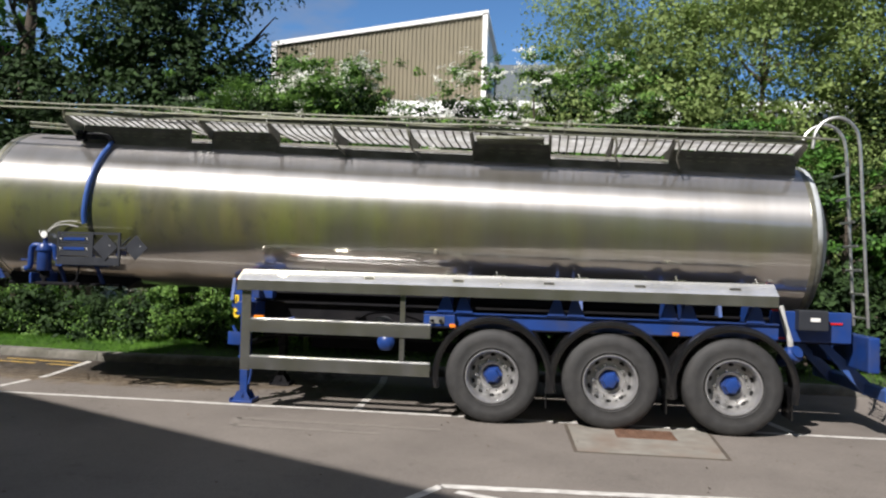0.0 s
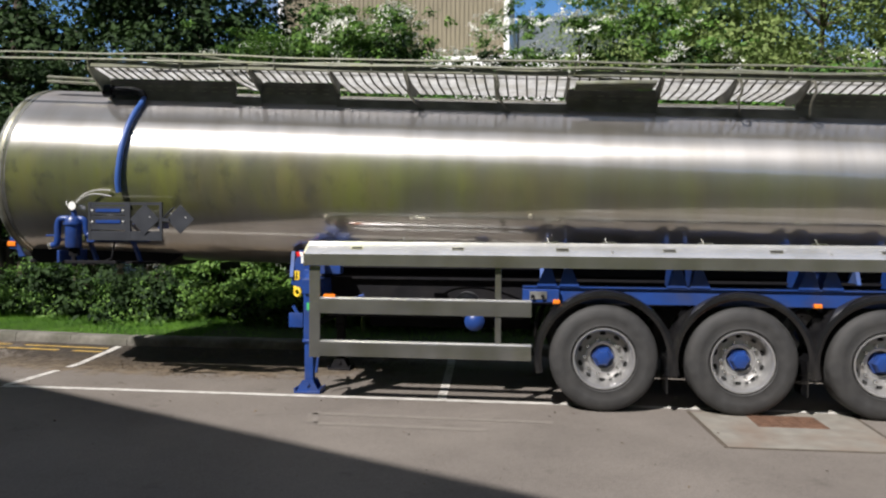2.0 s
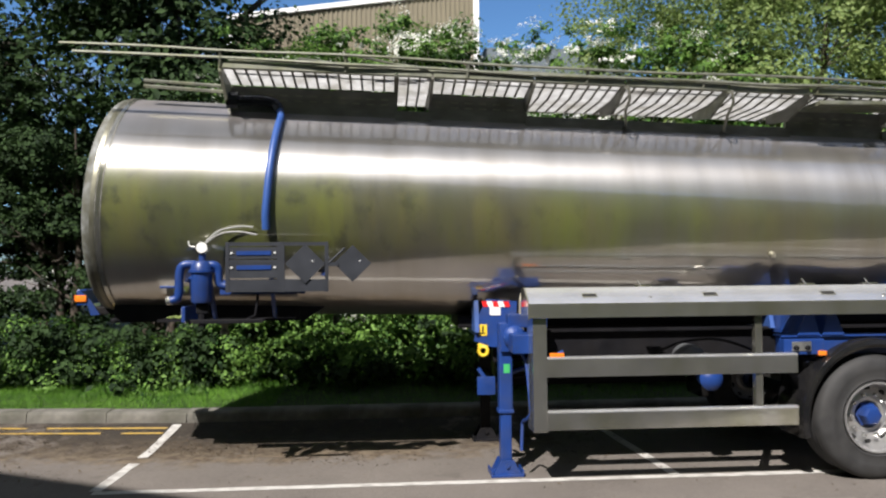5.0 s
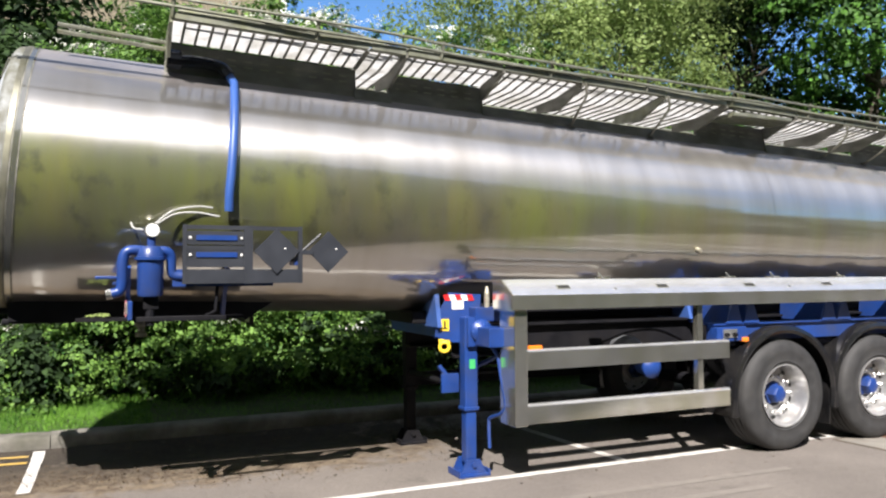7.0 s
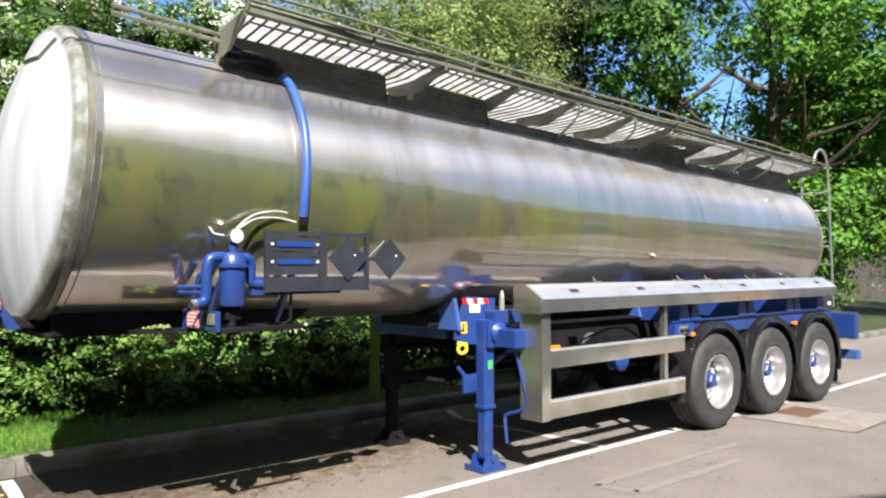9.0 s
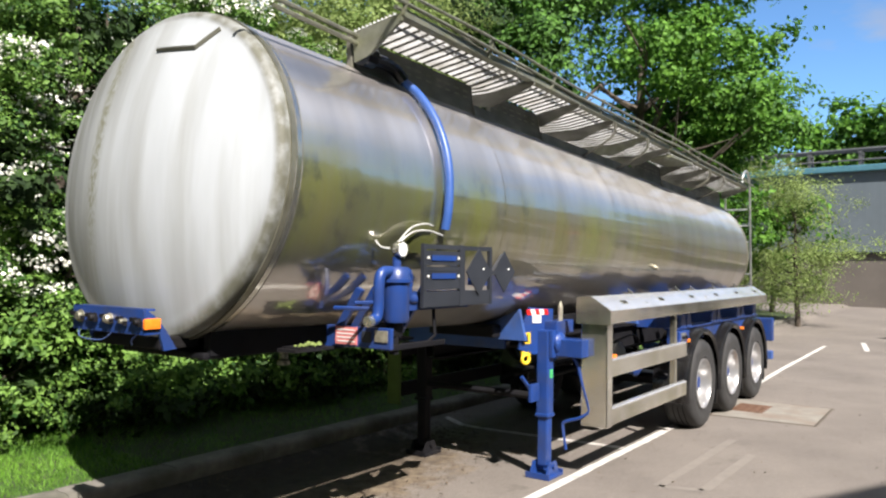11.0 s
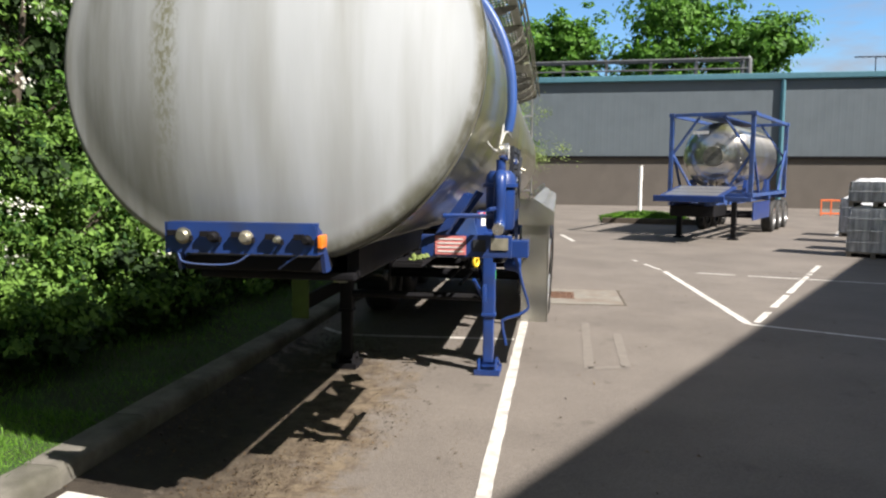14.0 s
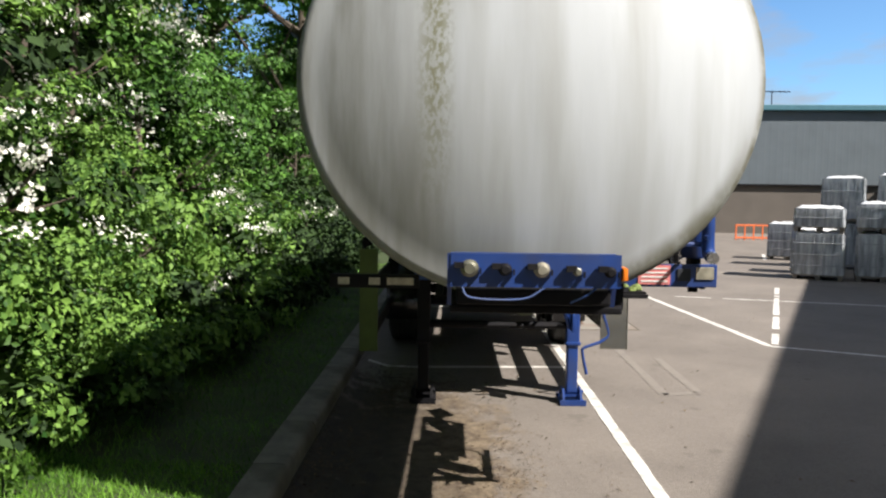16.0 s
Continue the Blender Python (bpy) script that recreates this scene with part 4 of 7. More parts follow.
def on_tank(x, a, off=0.0):
    """Point on the barrel at station x; a is degrees from straight up towards the near side."""
    r = rad(x) + off
    lean = RAKE * max(0.0, min(1.0, 1 - (x - XF) / 0.9))
    return Vector((x + lean * r * math.cos(radians(a)), YB - WIDE * r * math.sin(radians(a)), zc(x) + r * math.cos(radians(a))))


tank = empty("tanker_trailer", (0, YC, 0), "polished stainless steel tanker trailer with blue chassis on landing legs", "trailer")
TI = tank.matrix_world.inverted()


def tp(name, bm, m, label="", parent=None, smooth=35):
    o = part(name, bm, m, parent or tank, label, smooth)
    if parent is None:
        o.matrix_parent_inverse = TI
    return o


def shell(x0, x1, off, k=96, nx=24):
    bm = BM()
    rows = []
    for i in range(nx + 1):
        x = x0 + (x1 - x0) * i / nx
        rows.append([bm.verts.new(on_tank(x, 360 * j / k, off)) for j in range(k)])
    for a, b in zip(rows, rows[1:]):
        for j in range(k):
            bm.faces.new((a[j], a[(j + 1) % k], b[(j + 1) % k], b[j]))
    return bm


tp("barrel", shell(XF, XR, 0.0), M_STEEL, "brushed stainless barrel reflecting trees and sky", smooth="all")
# sheet joints round the barrel
for x in (-4.30, -2.05, 0.25, 2.30):
    tp("barrel_seam", shell(x, x + 0.012, 0.0025, nx=1), M_STEEL, smooth="all")


def ring(x, w, off, prof=0.012):
    bm = BM()
    k = 96
    rows = []
    for dx, o in ((0, off), (0, off + prof), (w, off + prof), (w, off)):
        rows.append([bm.verts.new(on_tank(x + dx, 360 * j / k, o)) for j in range(k)])
    for a, b in zip(rows, rows[1:]):
        for j in range(k):
            bm.faces.new((a[j], a[(j + 1) % k], b[(j + 1) % k], b[j]))
    return bm


tp("front_band", ring(XF - 0.035, 0.035, -0.004, 0.012), M_BAND, "stained steel band round the front rim")
tp("front_joint", ring(XF + 0.002, 0.010, 0.0, 0.006), M_COAM, "dark joint line")
tp("front_strip", ring(XF + 0.012, 0.035, 0.0, 0.005), M_STEEL2, "narrow steel joint strip")
tp("front_joint", ring(XF + 0.047, 0.009, 0.0, 0.004), M_COAM)
tp("rear_band", ring(XR - 0.03, 0.05, 0.0, 0.008), M_BAND)


def dish(x, sign, depth, r0):
    """A dished end: knuckle at the rim, shallow dome inside."""
    prof = []
    kn, fl = 0.055, 0.03
    prof.append((0.0, r0))
    for i in range(7):
        t = radians(90 * i / 6)
        prof.append((fl + kn * math.sin(t) * 0.92, r0 - kn + kn * math.cos(t)))
    for i in range(1, 13):
        r = (r0 - kn) * (1 - i / 12)
        prof.append((fl + kn * 0.92 + (depth - fl - kn * 0.92) * (1 - (r / (r0 - kn)) ** 2), r))
    bm = BM()
    k = 96
    rows = []
    for h, r in prof:
        cx = x + sign * h
        lean = RAKE if sign < 0 else 0.0
        if r < 1e-4:
            rows.append([bm.verts.new((cx, YB, zc(x)))])
        else:
            rows.append([bm.verts.new((cx + lean * r * math.cos(2 * math.pi * j / k), YB - WIDE * r * math.sin(2 * math.pi * j / k), zc(x) + r * math.cos(2 * math.pi * j / k))) for j in range(k)])
    for a, b in zip(rows, rows[1:]):
        for j in range(k):
            q = list(dict.fromkeys([a[j % len(a)], a[(j + 1) % len(a)], b[(j + 1) % len(b)], b[j % len(b)]]))
            if len(q) > 2:
                bm.faces.new(q)
    return bm


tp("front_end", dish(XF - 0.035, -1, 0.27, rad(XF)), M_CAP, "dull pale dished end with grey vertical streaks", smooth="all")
tp("rear_end", dish(XR + 0.02, 1, 0.34, rad(XR)), M_CAP, "pale dished rear end", smooth="all")
# angled strip near the top of the front end


def cap_x(y, z):
    r = math.hypot((y - YB) / WIDE, z - zc(XF))
    q = r / (rad(XF) - 0.055)
    return XF - 0.035 - (0.081 + 0.189 * (1 - q * q)) + RAKE * (z - zc(XF)) - 0.004


bm = BM()
for (y0, z0), (y1, z1) in (((-0.06, 3.20), (-0.41, 3.165)), ((-0.41, 3.165), (-0.55, 3.265))):
    tube(bm, [(cap_x(y0, z0), y0, z0), (cap_x((y0 + y1) / 2, (z0 + z1) / 2), (y0 + y1) / 2, (z0 + z1) / 2), (cap_x(y1, z1), y1, z1)], 0.015, 6)
tp("drip_strip", bm, M_BAND)

# walkway along the top: coaming, brackets, grating, folded rails
WX0, WX1 = -5.55, 3.45


def top(x):
    return zc(x) + rad(x)


OUT = 0.90      # outer edge of the walkway from the centre line
# bays from front to rear: narrow ones stand beside a tall coaming, wide ones reach across the tank top
BAYS = [(-5.55, -4.07, "narrow"), (-4.05, -3.76, "wide"), (-3.74, -2.87, "narrow"), (-2.85, -2.06, "wide"), (-2.04, -1.12, "wide"), (-1.10, -0.36, "wide"), (-0.34, 0.58, "narrow"), (0.60, 1.30, "wide"), (1.32, 2.00, "wide"), (2.02, 3.42, "narrow")]
SL = (top(WX1) - top(WX0)) / (WX1 - WX0)


def shoulder(x, y):
    """Height of the barrel at a distance y from its centre line."""
    return zc(x) + rad(x) * math.sqrt(max(0.0, 1 - (y / (rad(x) * WIDE)) ** 2))


def coaming(x0, x1, y, thick, h):
    bm = BM()
    rows = []
    for i in range(7):
        x = x0 + (x1 - x0) * i / 6
        zb = shoulder(x, abs(y - YB)) - 0.02
        zt = h(x)
        rows.append([bm.verts.new(q) for q in ((x, y - 0.02, zb), (x, y, zt), (x, y + thick, zt), (x, y + thick, zb))])
    for a, b in zip(rows, rows[1:]):
        for j in range(4):
            bm.faces.new((a[j], a[(j + 1) % 4], b[(j + 1) % 4], b[j]))
    bm.faces.new(rows[0]), bm.faces.new(rows[-1])
    return bm


def deck(x, y):
    """Underside of the walkway deck at a distance y from the centre line; it tips up towards its outer edge."""
    return top(x) + 0.078 + 0.156 * max(0.0, y - 0.48)


def bar(bm, ends, w, h, along="y"):
    """A straight flat bar between two points, w wide and h high."""
    (xa, ya, za), (xb, yb, zb_) = ends
    d = (w / 2, 0) if along == "y" else (0, w / 2)
    v = [bm.verts.new((x + s_ * d[0], y + s_ * d[1], z + dz)) for x, y, z in ((xa, ya, za), (xb, yb, zb_)) for s_ in (-1, 1) for dz in (0, h)]
    for q in ((0, 1, 3, 2), (4, 6, 7, 5), (0, 4, 5, 1), (2, 3, 7, 6), (0, 2, 6, 4), (1, 5, 7, 3)):
        bm.faces.new([v[k] for k in q])


def grating(x0, x1, inner, outer):
    """Upright bearing bars along the walkway, close together."""
    bm = BM()
    k = round((outer - inner) / 0.034)
    for j in range(k + 1):
        y = inner + (outer - inner) * j / k
        bar(bm, ((x0, YC - y, deck(x0, y)), (x1, YC - y, deck(x1, y))), 0.004, 0.030, "x")
    return bm


def cross_rods(x0, x1, inner, outer):
    bm = BM()
    k = max(2, round((x1 - x0) / 0.1))
    stops_ = [inner] + ([0.48] if inner < 0.47 else []) + [outer]
    for i in range(k + 1):
        x = x0 + (x1 - x0) * i / k
        for a, b in zip(stops_, stops_[1:]):
            bar(bm, ((x, YC - a, deck(x, a) - 0.006), (x, YC - b, deck(x, b) - 0.006)), 0.018, 0.012)
    return bm


for x0, x1, kind_ in BAYS:
    if kind_ == "narrow":
        tp("coaming", coaming(x0 - 0.02, x1 + 0.02, YC - 0.46, 0.03, lambda x: top(x) + 0.072), M_COAM, "grimy perforated coaming along the tank top", smooth=None)
        for f in (0.36, 0.62):
            bm = BM()
            x = x0 + 0.05
            while x < x1 - 0.1:
                zb = shoulder(x, 0.48)
                z = zb + (top(x) + 0.072 - zb) * f
                y = YC - 0.481 + 0.02 * f
                bm.faces.new([bm.verts.new((x + dx, y - 0.004, z + dz + dx * SL)) for dx, dz in ((0, -0.006), (0.07, -0.006), (0.07, 0.006), (0, 0.006))])
                x += 0.13
            tagged(tp("slotted_strip", bm, M_BAND, smooth=None), kind="stuff")
    else:
        tp("coaming", coaming(x0 - 0.02, x1 + 0.02, YC - 0.50, 0.012, lambda x: shoulder(x, 0.52) + 0.035), M_COAM, "low mossy coaming strip", smooth=None)
    tp("grating", grating(x0, x1, 0.48 if kind_ == "narrow" else -0.10, 0.82), M_GRATE, "galvanised walkway grating panel", smooth=None)
    tp("grating_web", cross_rods(x0, x1, 0.48 if kind_ == "narrow" else -0.10, 0.82), M_COAM, "dark cross rods of the grating", smooth=None)
    bm = BM()
    bar(bm, ((x0, YC - 0.86, deck(x0, 0.84) - 0.004), (x1, YC - 0.86, deck(x1, 0.84) - 0.004)), 0.07, 0.012, "x")
    bar(bm, ((x0, YC - OUT, deck(x0, 0.84) - 0.008), (x1, YC - OUT, deck(x1, 0.84) - 0.008)), 0.008, 0.05, "x")
    tp("edge_angle", bm, M_RAILTUBE, "mossy edge angle of the walkway", smooth=None)
tp("coaming", coaming(WX0, WX1, YC + 0.50, 0.03, lambda x: top(x) + 0.10), M_COAM, smooth=None)
for i, (x, inner) in enumerate(((-5.555, 0.50), (-3.75, 0.12), (-2.86, 0.45), (-2.05, 0.10), (-1.11, 0.10), (-0.35, 0.10), (0.59, 0.40), (1.31, 0.10), (2.01, 0.12), (3.43, 0.50))):
    bm = BM()
    zt = top(x) + 0.075
    zo = deck(x, OUT)
    if i == 0:
        prism(bm, [(YC - 0.50, shoulder(x, 0.5) - 0.01), (YC - 0.62, shoulder(x, 0.5) + 0.02), (YC - OUT, zo - 0.05), (YC - OUT, zo), (YC - 0.48, zt)], "x", x - 0.012, x + 0.012)
    else:
        prism(bm, [(YC - inner, zt), (YC - inner, max(zt - 0.10, shoulder(x, inner) + 0.01)), (YC - 0.50, zt - 0.12), (YC - OUT, zo - 0.04), (YC - OUT, zo), (YC - 0.48, zt)], "x", x - 0.012, x + 0.012)
    tp("walkway_bracket", bm, M_RAILTUBE if i in (0, 4) else M_COAM, "sheet bracket under the walkway", smooth=None)
    if i in (3, 4, 7, 8):
        bm = BM()
        p0 = on_tank(x + 0.12, 36, 0.01)
        tube(bm, smooth_path([(x + 0.02, YC - OUT - 0.01, zt + 0.05), (x + 0.04, YC - OUT + 0.01, zt - 0.06), (x + 0.03, YC - OUT + 0.10, zt - 0.15), p0], 4), 0.013, 6)
        box(bm, p0.x - 0.035, p0.x + 0.035, p0.y - 0.03, p0.y + 0.03, p0.z - 0.012, p0.z + 0.012)
        tp("bracket_strut", bm, M_COAM)
# folded handrail: two long tubes, sagging a little between the hinges
rng = random.Random(5)
for name, dy, dz, x0, x1, r in (("handrail_tube", -OUT - 0.03, 0.19, -6.75, 3.75, 0.014), ("handrail_tube", -OUT - 0.05, 0.25, -6.85, 3.3, 0.012), ("handrail_tube", -OUT + 0.10, 0.21, -5.5, 3.3, 0.014), ("handrail_tube", 0.62, 0.20, -5.4, 3.4, 0.017)):
    bm = BM()
    pts = []
    for i in range(15):
        x = x0 + (x1 - x0) * i / 14
        pts.append((x, YC + dy + rng.uniform(-0.012, 0.012), top(x) + dz + rng.uniform(-0.015, 0.015)))
    tube(bm, smooth_path(pts, 3), r, 7)
    tp(name, bm, M_RAILTUBE)
for x in [-5.55 + 1.05 * i for i in range(9)]:
    bm = BM()
    tube(bm, [(x, YC - OUT, top(x) + 0.13), (x + 0.01, YC - OUT - 0.04, top(x) + 0.27)], 0.016, 6)
    tp("rail_hinge", bm, M_RAILTUBE)
# loose locking bars on the walkway
for x, ln, dz in ((-4.9, 1.5, 0.24), (-4.4, 0.7, 0.29), (-0.5, 0.9, 0.17)):
    bm = BM()
    tube(bm, smooth_path([(x, YC - OUT + 0.04, top(x) + dz), (x + ln * 0.5, YC - OUT + 0.12, top(x + ln * 0.5) + dz - 0.04), (x + ln, YC - OUT + 0.02, top(x + ln) + dz - 0.09)], 4), 0.012, 6)
    tp("locking_bar", bm, M_RAILTUBE)
bm = BM()
box(bm, -0.28, 0.52, YC - OUT - 0.012, YC - 0.56, top(0.1) + 0.05, top(0.1) + 0.085, 0.008)
for j in range(5):
    box(bm, -0.28, 0.52, YC - OUT + 0.03 + 0.06 * j, YC - OUT + 0.05 + 0.06 * j, top(0.1) + 0.038, top(0.1) + 0.05)
tp("fold_step", bm, M_RAILTUBE, "folded step of ribbed metal")
# lower front rails, ahead of the walkway
bm = BM()
for dz in (0.05, 0.0):
    tube(bm, [(-6.3, YC - 0.50, top(XF) + dz + 0.02), (-5.55, YC - 0.52, top(-5.55) + dz)], 0.016, 6)
tp("front_rail", bm, M_RAILTUBE)

# blue delivery hose bent over the near side
hp = [on_tank(-5.16, 103, 0.05), on_tank(-5.16, 96, 0.05)] + [on_tank(-5.16 + 0.012 * (96 - a) / 8, a, 0.045) for a in (88, 80, 72, 64, 56, 48, 42)] + [on_tank(-5.10, 36, 0.05)]
bm = BM()
tube(bm, smooth_path(hp, 4), 0.032, 12)
tp("hose", bm, M_HOSE, "bright blue hose strapped to the barrel")
bm = BM()
tube(bm, smooth_path([on_tank(-5.10, 36, 0.05), on_tank(-5.16, 33, 0.09), on_tank(-5.32, 33, 0.11), on_tank(-5.5, 34, 0.10)], 5), 0.046, 10)
tube(bm, [on_tank(-5.46, 34, 0.11), on_tank(-5.56, 34, 0.11)], 0.075, 10)
tp("black_pipe_bend", bm, M_PLASTIC, "black pipe bend under the walkway")

# valance: sloped cover panel over the running gear
bm = BM()
vo = [(-1.24, 1.657), (-1.42, 1.542), (-1.428, 1.53), (-1.41, 1.52), (-1.24, 1.63)]
prism(bm, vo, "x", -3.0, 3.05)
val = tp("valance", bm, M_VAL, "bright steel valance over the wheels", smooth=25)
bm = BM()
prism(bm, [(-1.434, 1.532), (-1.434, 1.415), (-1.412, 1.415), (-1.412, 1.526)], "x", -3.0, 3.05)
tp("valance_lip", bm, M_STEEL2, "olive-tinged steel lip of the valance", smooth=25)
bm = BM()
prism(bm, [(-1.10, 1.65), (-1.24, 1.657), (-1.432, 1.535), (-1.432, 1.405), (-1.10, 1.405)], "x", -3.012, -3.0)
tp("valance_end", bm, M_STEEL2, smooth=25)
dirn = Vector((0, -0.18, -0.115)).normalized()
nrm = Vector((0, -0.115, 0.18)).normalized()
for x in (-2.478, -1.447, -0.413, 0.614, 1.611, 2.62):
    c = Vector((x, -1.345, 1.590)) + nrm * 0.003
    bm = BM()
    for hw, hh, t0, t1 in ((0.062, 0.026, 0.0, 0.0035),):
        m = Matrix((Vector((1, 0, 0)).to_4d(), dirn.to_4d(), nrm.to_4d(), (0, 0, 0, 1))).transposed()
        m.translation = c
        for x0, x1, y0, y1 in ((-hw, hw, -hh, -hh + 0.008), (-hw, hw, hh - 0.008, hh), (-hw, -hw + 0.008, -hh, hh), (hw - 0.008, hw, -hh, hh)):
            box(bm, x0, x1, y0, y1, t0, t1, 0, m)
    tp("slot_frame", bm, M_STEEL2, smooth=None)
    bm = BM()
    box(bm, -hw + 0.006, hw - 0.006, -hh + 0.006, hh - 0.006, 0.0, 0.002, 0, m)
    tp("slot", bm, M_DARK, "dark hand slot", smooth=None)
for x in (-1.97, 0.07, 2.1):
    bm = BM()
    lathe(bm, [(0, 0.014), (0.008, 0.012), (0.01, 0)], at(x, -1.375, 1.572) @ nrm.to_track_quat("Z", "Y").to_matrix().to_4x4(), 10)
    tp("bolt", bm, M_GAUGE)
# props that carry the valance
for x in (-1.98, -0.52, 0.05, 0.98, 2.05, 2.9):
    bm = BM()
    tube(bm, [(x - 0.02, -1.24, 1.655), (x - 0.04, -1.20, 1.71)], 0.008, 6)
    box(bm, x - 0.07, x + 0.07, -1.22, -1.16, 1.655, 1.675)
    tp("valance_stay", bm, M_STEEL2)

# side guard
for z0, z1 in ((0.925, 1.08), (0.49, 0.64)):
    bm = BM()
    prism(bm, [(-1.385, z0), (-1.385, z1), (-1.345, z1), (-1.345, z1 - 0.02), (-1.37, z1 - 0.02), (-1.37, z0 + 0.02), (-1.345, z0 + 0.02), (-1.345, z0)], "x", -2.85, -0.71)
    tp("guard_rail", bm, M_STEEL2, "steel side guard rail", smooth=None)
    # top edge in a brighter sheet: a sunlit highlight put into the colour
    bm = BM()
    prism(bm, [(-1.389, z1 - 0.012), (-1.389, z1 - 0.002), (-1.372, z1 + 0.010), (-1.345, z1 + 0.012), (-1.345, z1 + 0.002), (-1.383, z1 + 0.002)], "x", -2.85, -0.71)
    tp("rail_highlight", bm, M_VAL, "rolled top edge of the rail, brightened for the sunlight on it", smooth=None)
bm = BM()
box(bm, -2.965, -2.945, -1.385, -1.13, 0.475, 1.41, 0.004)
box(bm, -2.965, -2.85, -1.387, -1.372, 0.475, 1.41, 0.004)
tp("guard_end_plate", bm, M_STEEL2, "steel end plate of the side guard", smooth=None)
for x in (-1.04,):
    bm = BM()
    box(bm, x - 0.03, x + 0.03, -1.372, -1.31, 0.60, 1.44, 0.004)
    tp("guard_post", bm, M_STEEL2, smooth=None)
bm = BM()
box(bm, -2.82, -2.70, -1.37, -1.33, 1.085, 1.12, 0.006)
tp("amber_marker", bm, M_AMBER, "small amber marker on the guard")

# chassis
for y in (YC - 0.52, YC + 0.52):
    bm = BM()
    prism(bm, [(y - 0.07, 0.98), (y + 0.07, 0.98), (y + 0.07, 1.0), (y + 0.008, 1.0), (y + 0.008, 1.24), (y + 0.07, 1.24), (y + 0.07, 1.26), (y - 0.07, 1.26), (y - 0.07, 1.24), (y - 0.008, 1.24), (y - 0.008, 1.0), (y - 0.07, 1.0)], "x", -3.2, 4.05)
    tp("chassis_beam", bm, M_BLACK, smooth=None)
bm = BM()
prism(bm, [(-1.26, 1.06), (-1.26, 1.215), (-1.29, 1.215), (-1.29, 1.23), (-1.15, 1.23), (-1.15, 1.215), (-1.19, 1.215), (-1.19, 1.06)], "x", -0.80, 3.1)
tp("side_beam", bm, M_BLUE, "blue side beam under the tank", smooth=None)
for y, rot in ((0.74, 0),):
    bm = BM()
    box(bm, -0.75, 3.1, 0.70, 0.78, 1.02, 1.21, 0.006)
    tp("side_beam", bm, M_BLUE, smooth=None)
for x, s in ((-0.56, 1), (-0.34, -1), (0.70, 1), (0.92, -1), (1.93, 1), (2.15, -1), (2.85, 1)):
    bm = BM()
    prism(bm, [(x - 0.10 * s, 1.23), (x + 0.10 * s, 1.23), (x + 0.05 * s, 1.40), (x - 0.02 * s, 1.42)], "y", -1.30, -1.275)
    prism(bm, [(x - 0.02 * s, 1.215), (x + 0.02 * s, 1.215), (x + 0.03 * s, 1.42), (x, 1.42)], "y", -1.275, -0.70)
    tp("outrigger", bm, M_BLUE, "blue triangular outrigger", smooth=None)
bm = BM()
box(bm, -0.80, -0.44, -1.33, -1.26, 1.07, 1.20, 0.006)
tp("valve_box", bm, M_BLUE, smooth=None)
for x in (-0.70, -0.60):
    bm = BM()
    lathe(bm, [(0, 0.02), (0.03, 0.02), (0.035, 0.0)], at(x, -1.335, 1.13) @ AX_Y, 10)
    tp("valve_knob", bm, M_BLACK)
bm = BM()
box(bm, -0.73, -0.56, -1.336, -1.330, 1.10, 1.18)
tp("valve_plate", bm, M_ALU, "pale plate behind the valve knobs", smooth=None)
for x in (-0.50, 1.97):
    bm = BM()
    box(bm, x, x + 0.07, -1.345, -1.29, 1.06, 1.10, 0.006)
    tp("amber_marker", bm, M_AMBER, "small amber side marker")

# saddle between barrel and chassis
for x in (-3.35, -0.6, 1.0, 2.6):
    bm = BM()
    b = zc(x) - rad(x)
    prism(bm, [(YC - 0.62, 1.25), (YC + 0.62, 1.25), (YC + 0.55, b + 0.17), (YC + 0.25, b + 0.03), (YC, b), (YC - 0.25, b + 0.03), (YC - 0.55, b + 0.17)], "x", x - 0.02, x + 0.02)
    tp("saddle", bm, M_BLUEDULL, smooth=None)
bm = BM()
box(bm, -3.5, 3.3, YC - 0.36, YC + 0.36, 1.27, 1.38, 0.02)
tp("tank_bearer", bm, M_BLACK, smooth=None)

# air reservoir and piping under the middle
bm = BM()
lathe(bm, [(-0.30, 0.0), (-0.29, 0.06), (-0.25, 0.12), (-0.2, 0.135), (0.2, 0.135), (0.25, 0.12), (0.29, 0.06), (0.30, 0)], at(-1.40, -0.62, 0.98) @ AX_Y, 20)
tp("air_tank", bm, M_GALV, "grey painted air reservoir")
bm = BM()
lathe(bm, [(-0.10, 0.0), (-0.09, 0.075), (0.03, 0.09), (0.05, 0.105), (0.07, 0.105), (0.09, 0.085), (0.12, 0.04), (0.12, 0)], at(-1.30, -0.95, 0.83) @ AX_Y, 20)
tp("brake_chamber", bm, M_BLUE, "blue brake chamber")
for y, z in ((-0.55, 0.82), (-0.45, 0.88)):
    bm = BM()
    tube(bm, [(-3.0, y, z), (-0.8, y, z)], 0.018, 6)
    tp("air_pipe", bm, M_BLACK)
bm = BM()
tube(bm, smooth_path([(-1.7, -0.8, 1.06), (-1.5, -0.95, 1.16), (-1.2, -0.95, 1.17), (-0.9, -0.9, 1.08), (-0.75, -0.9, 1.0)], 5), 0.012, 6)
tp("air_line", bm, M_BLACK)


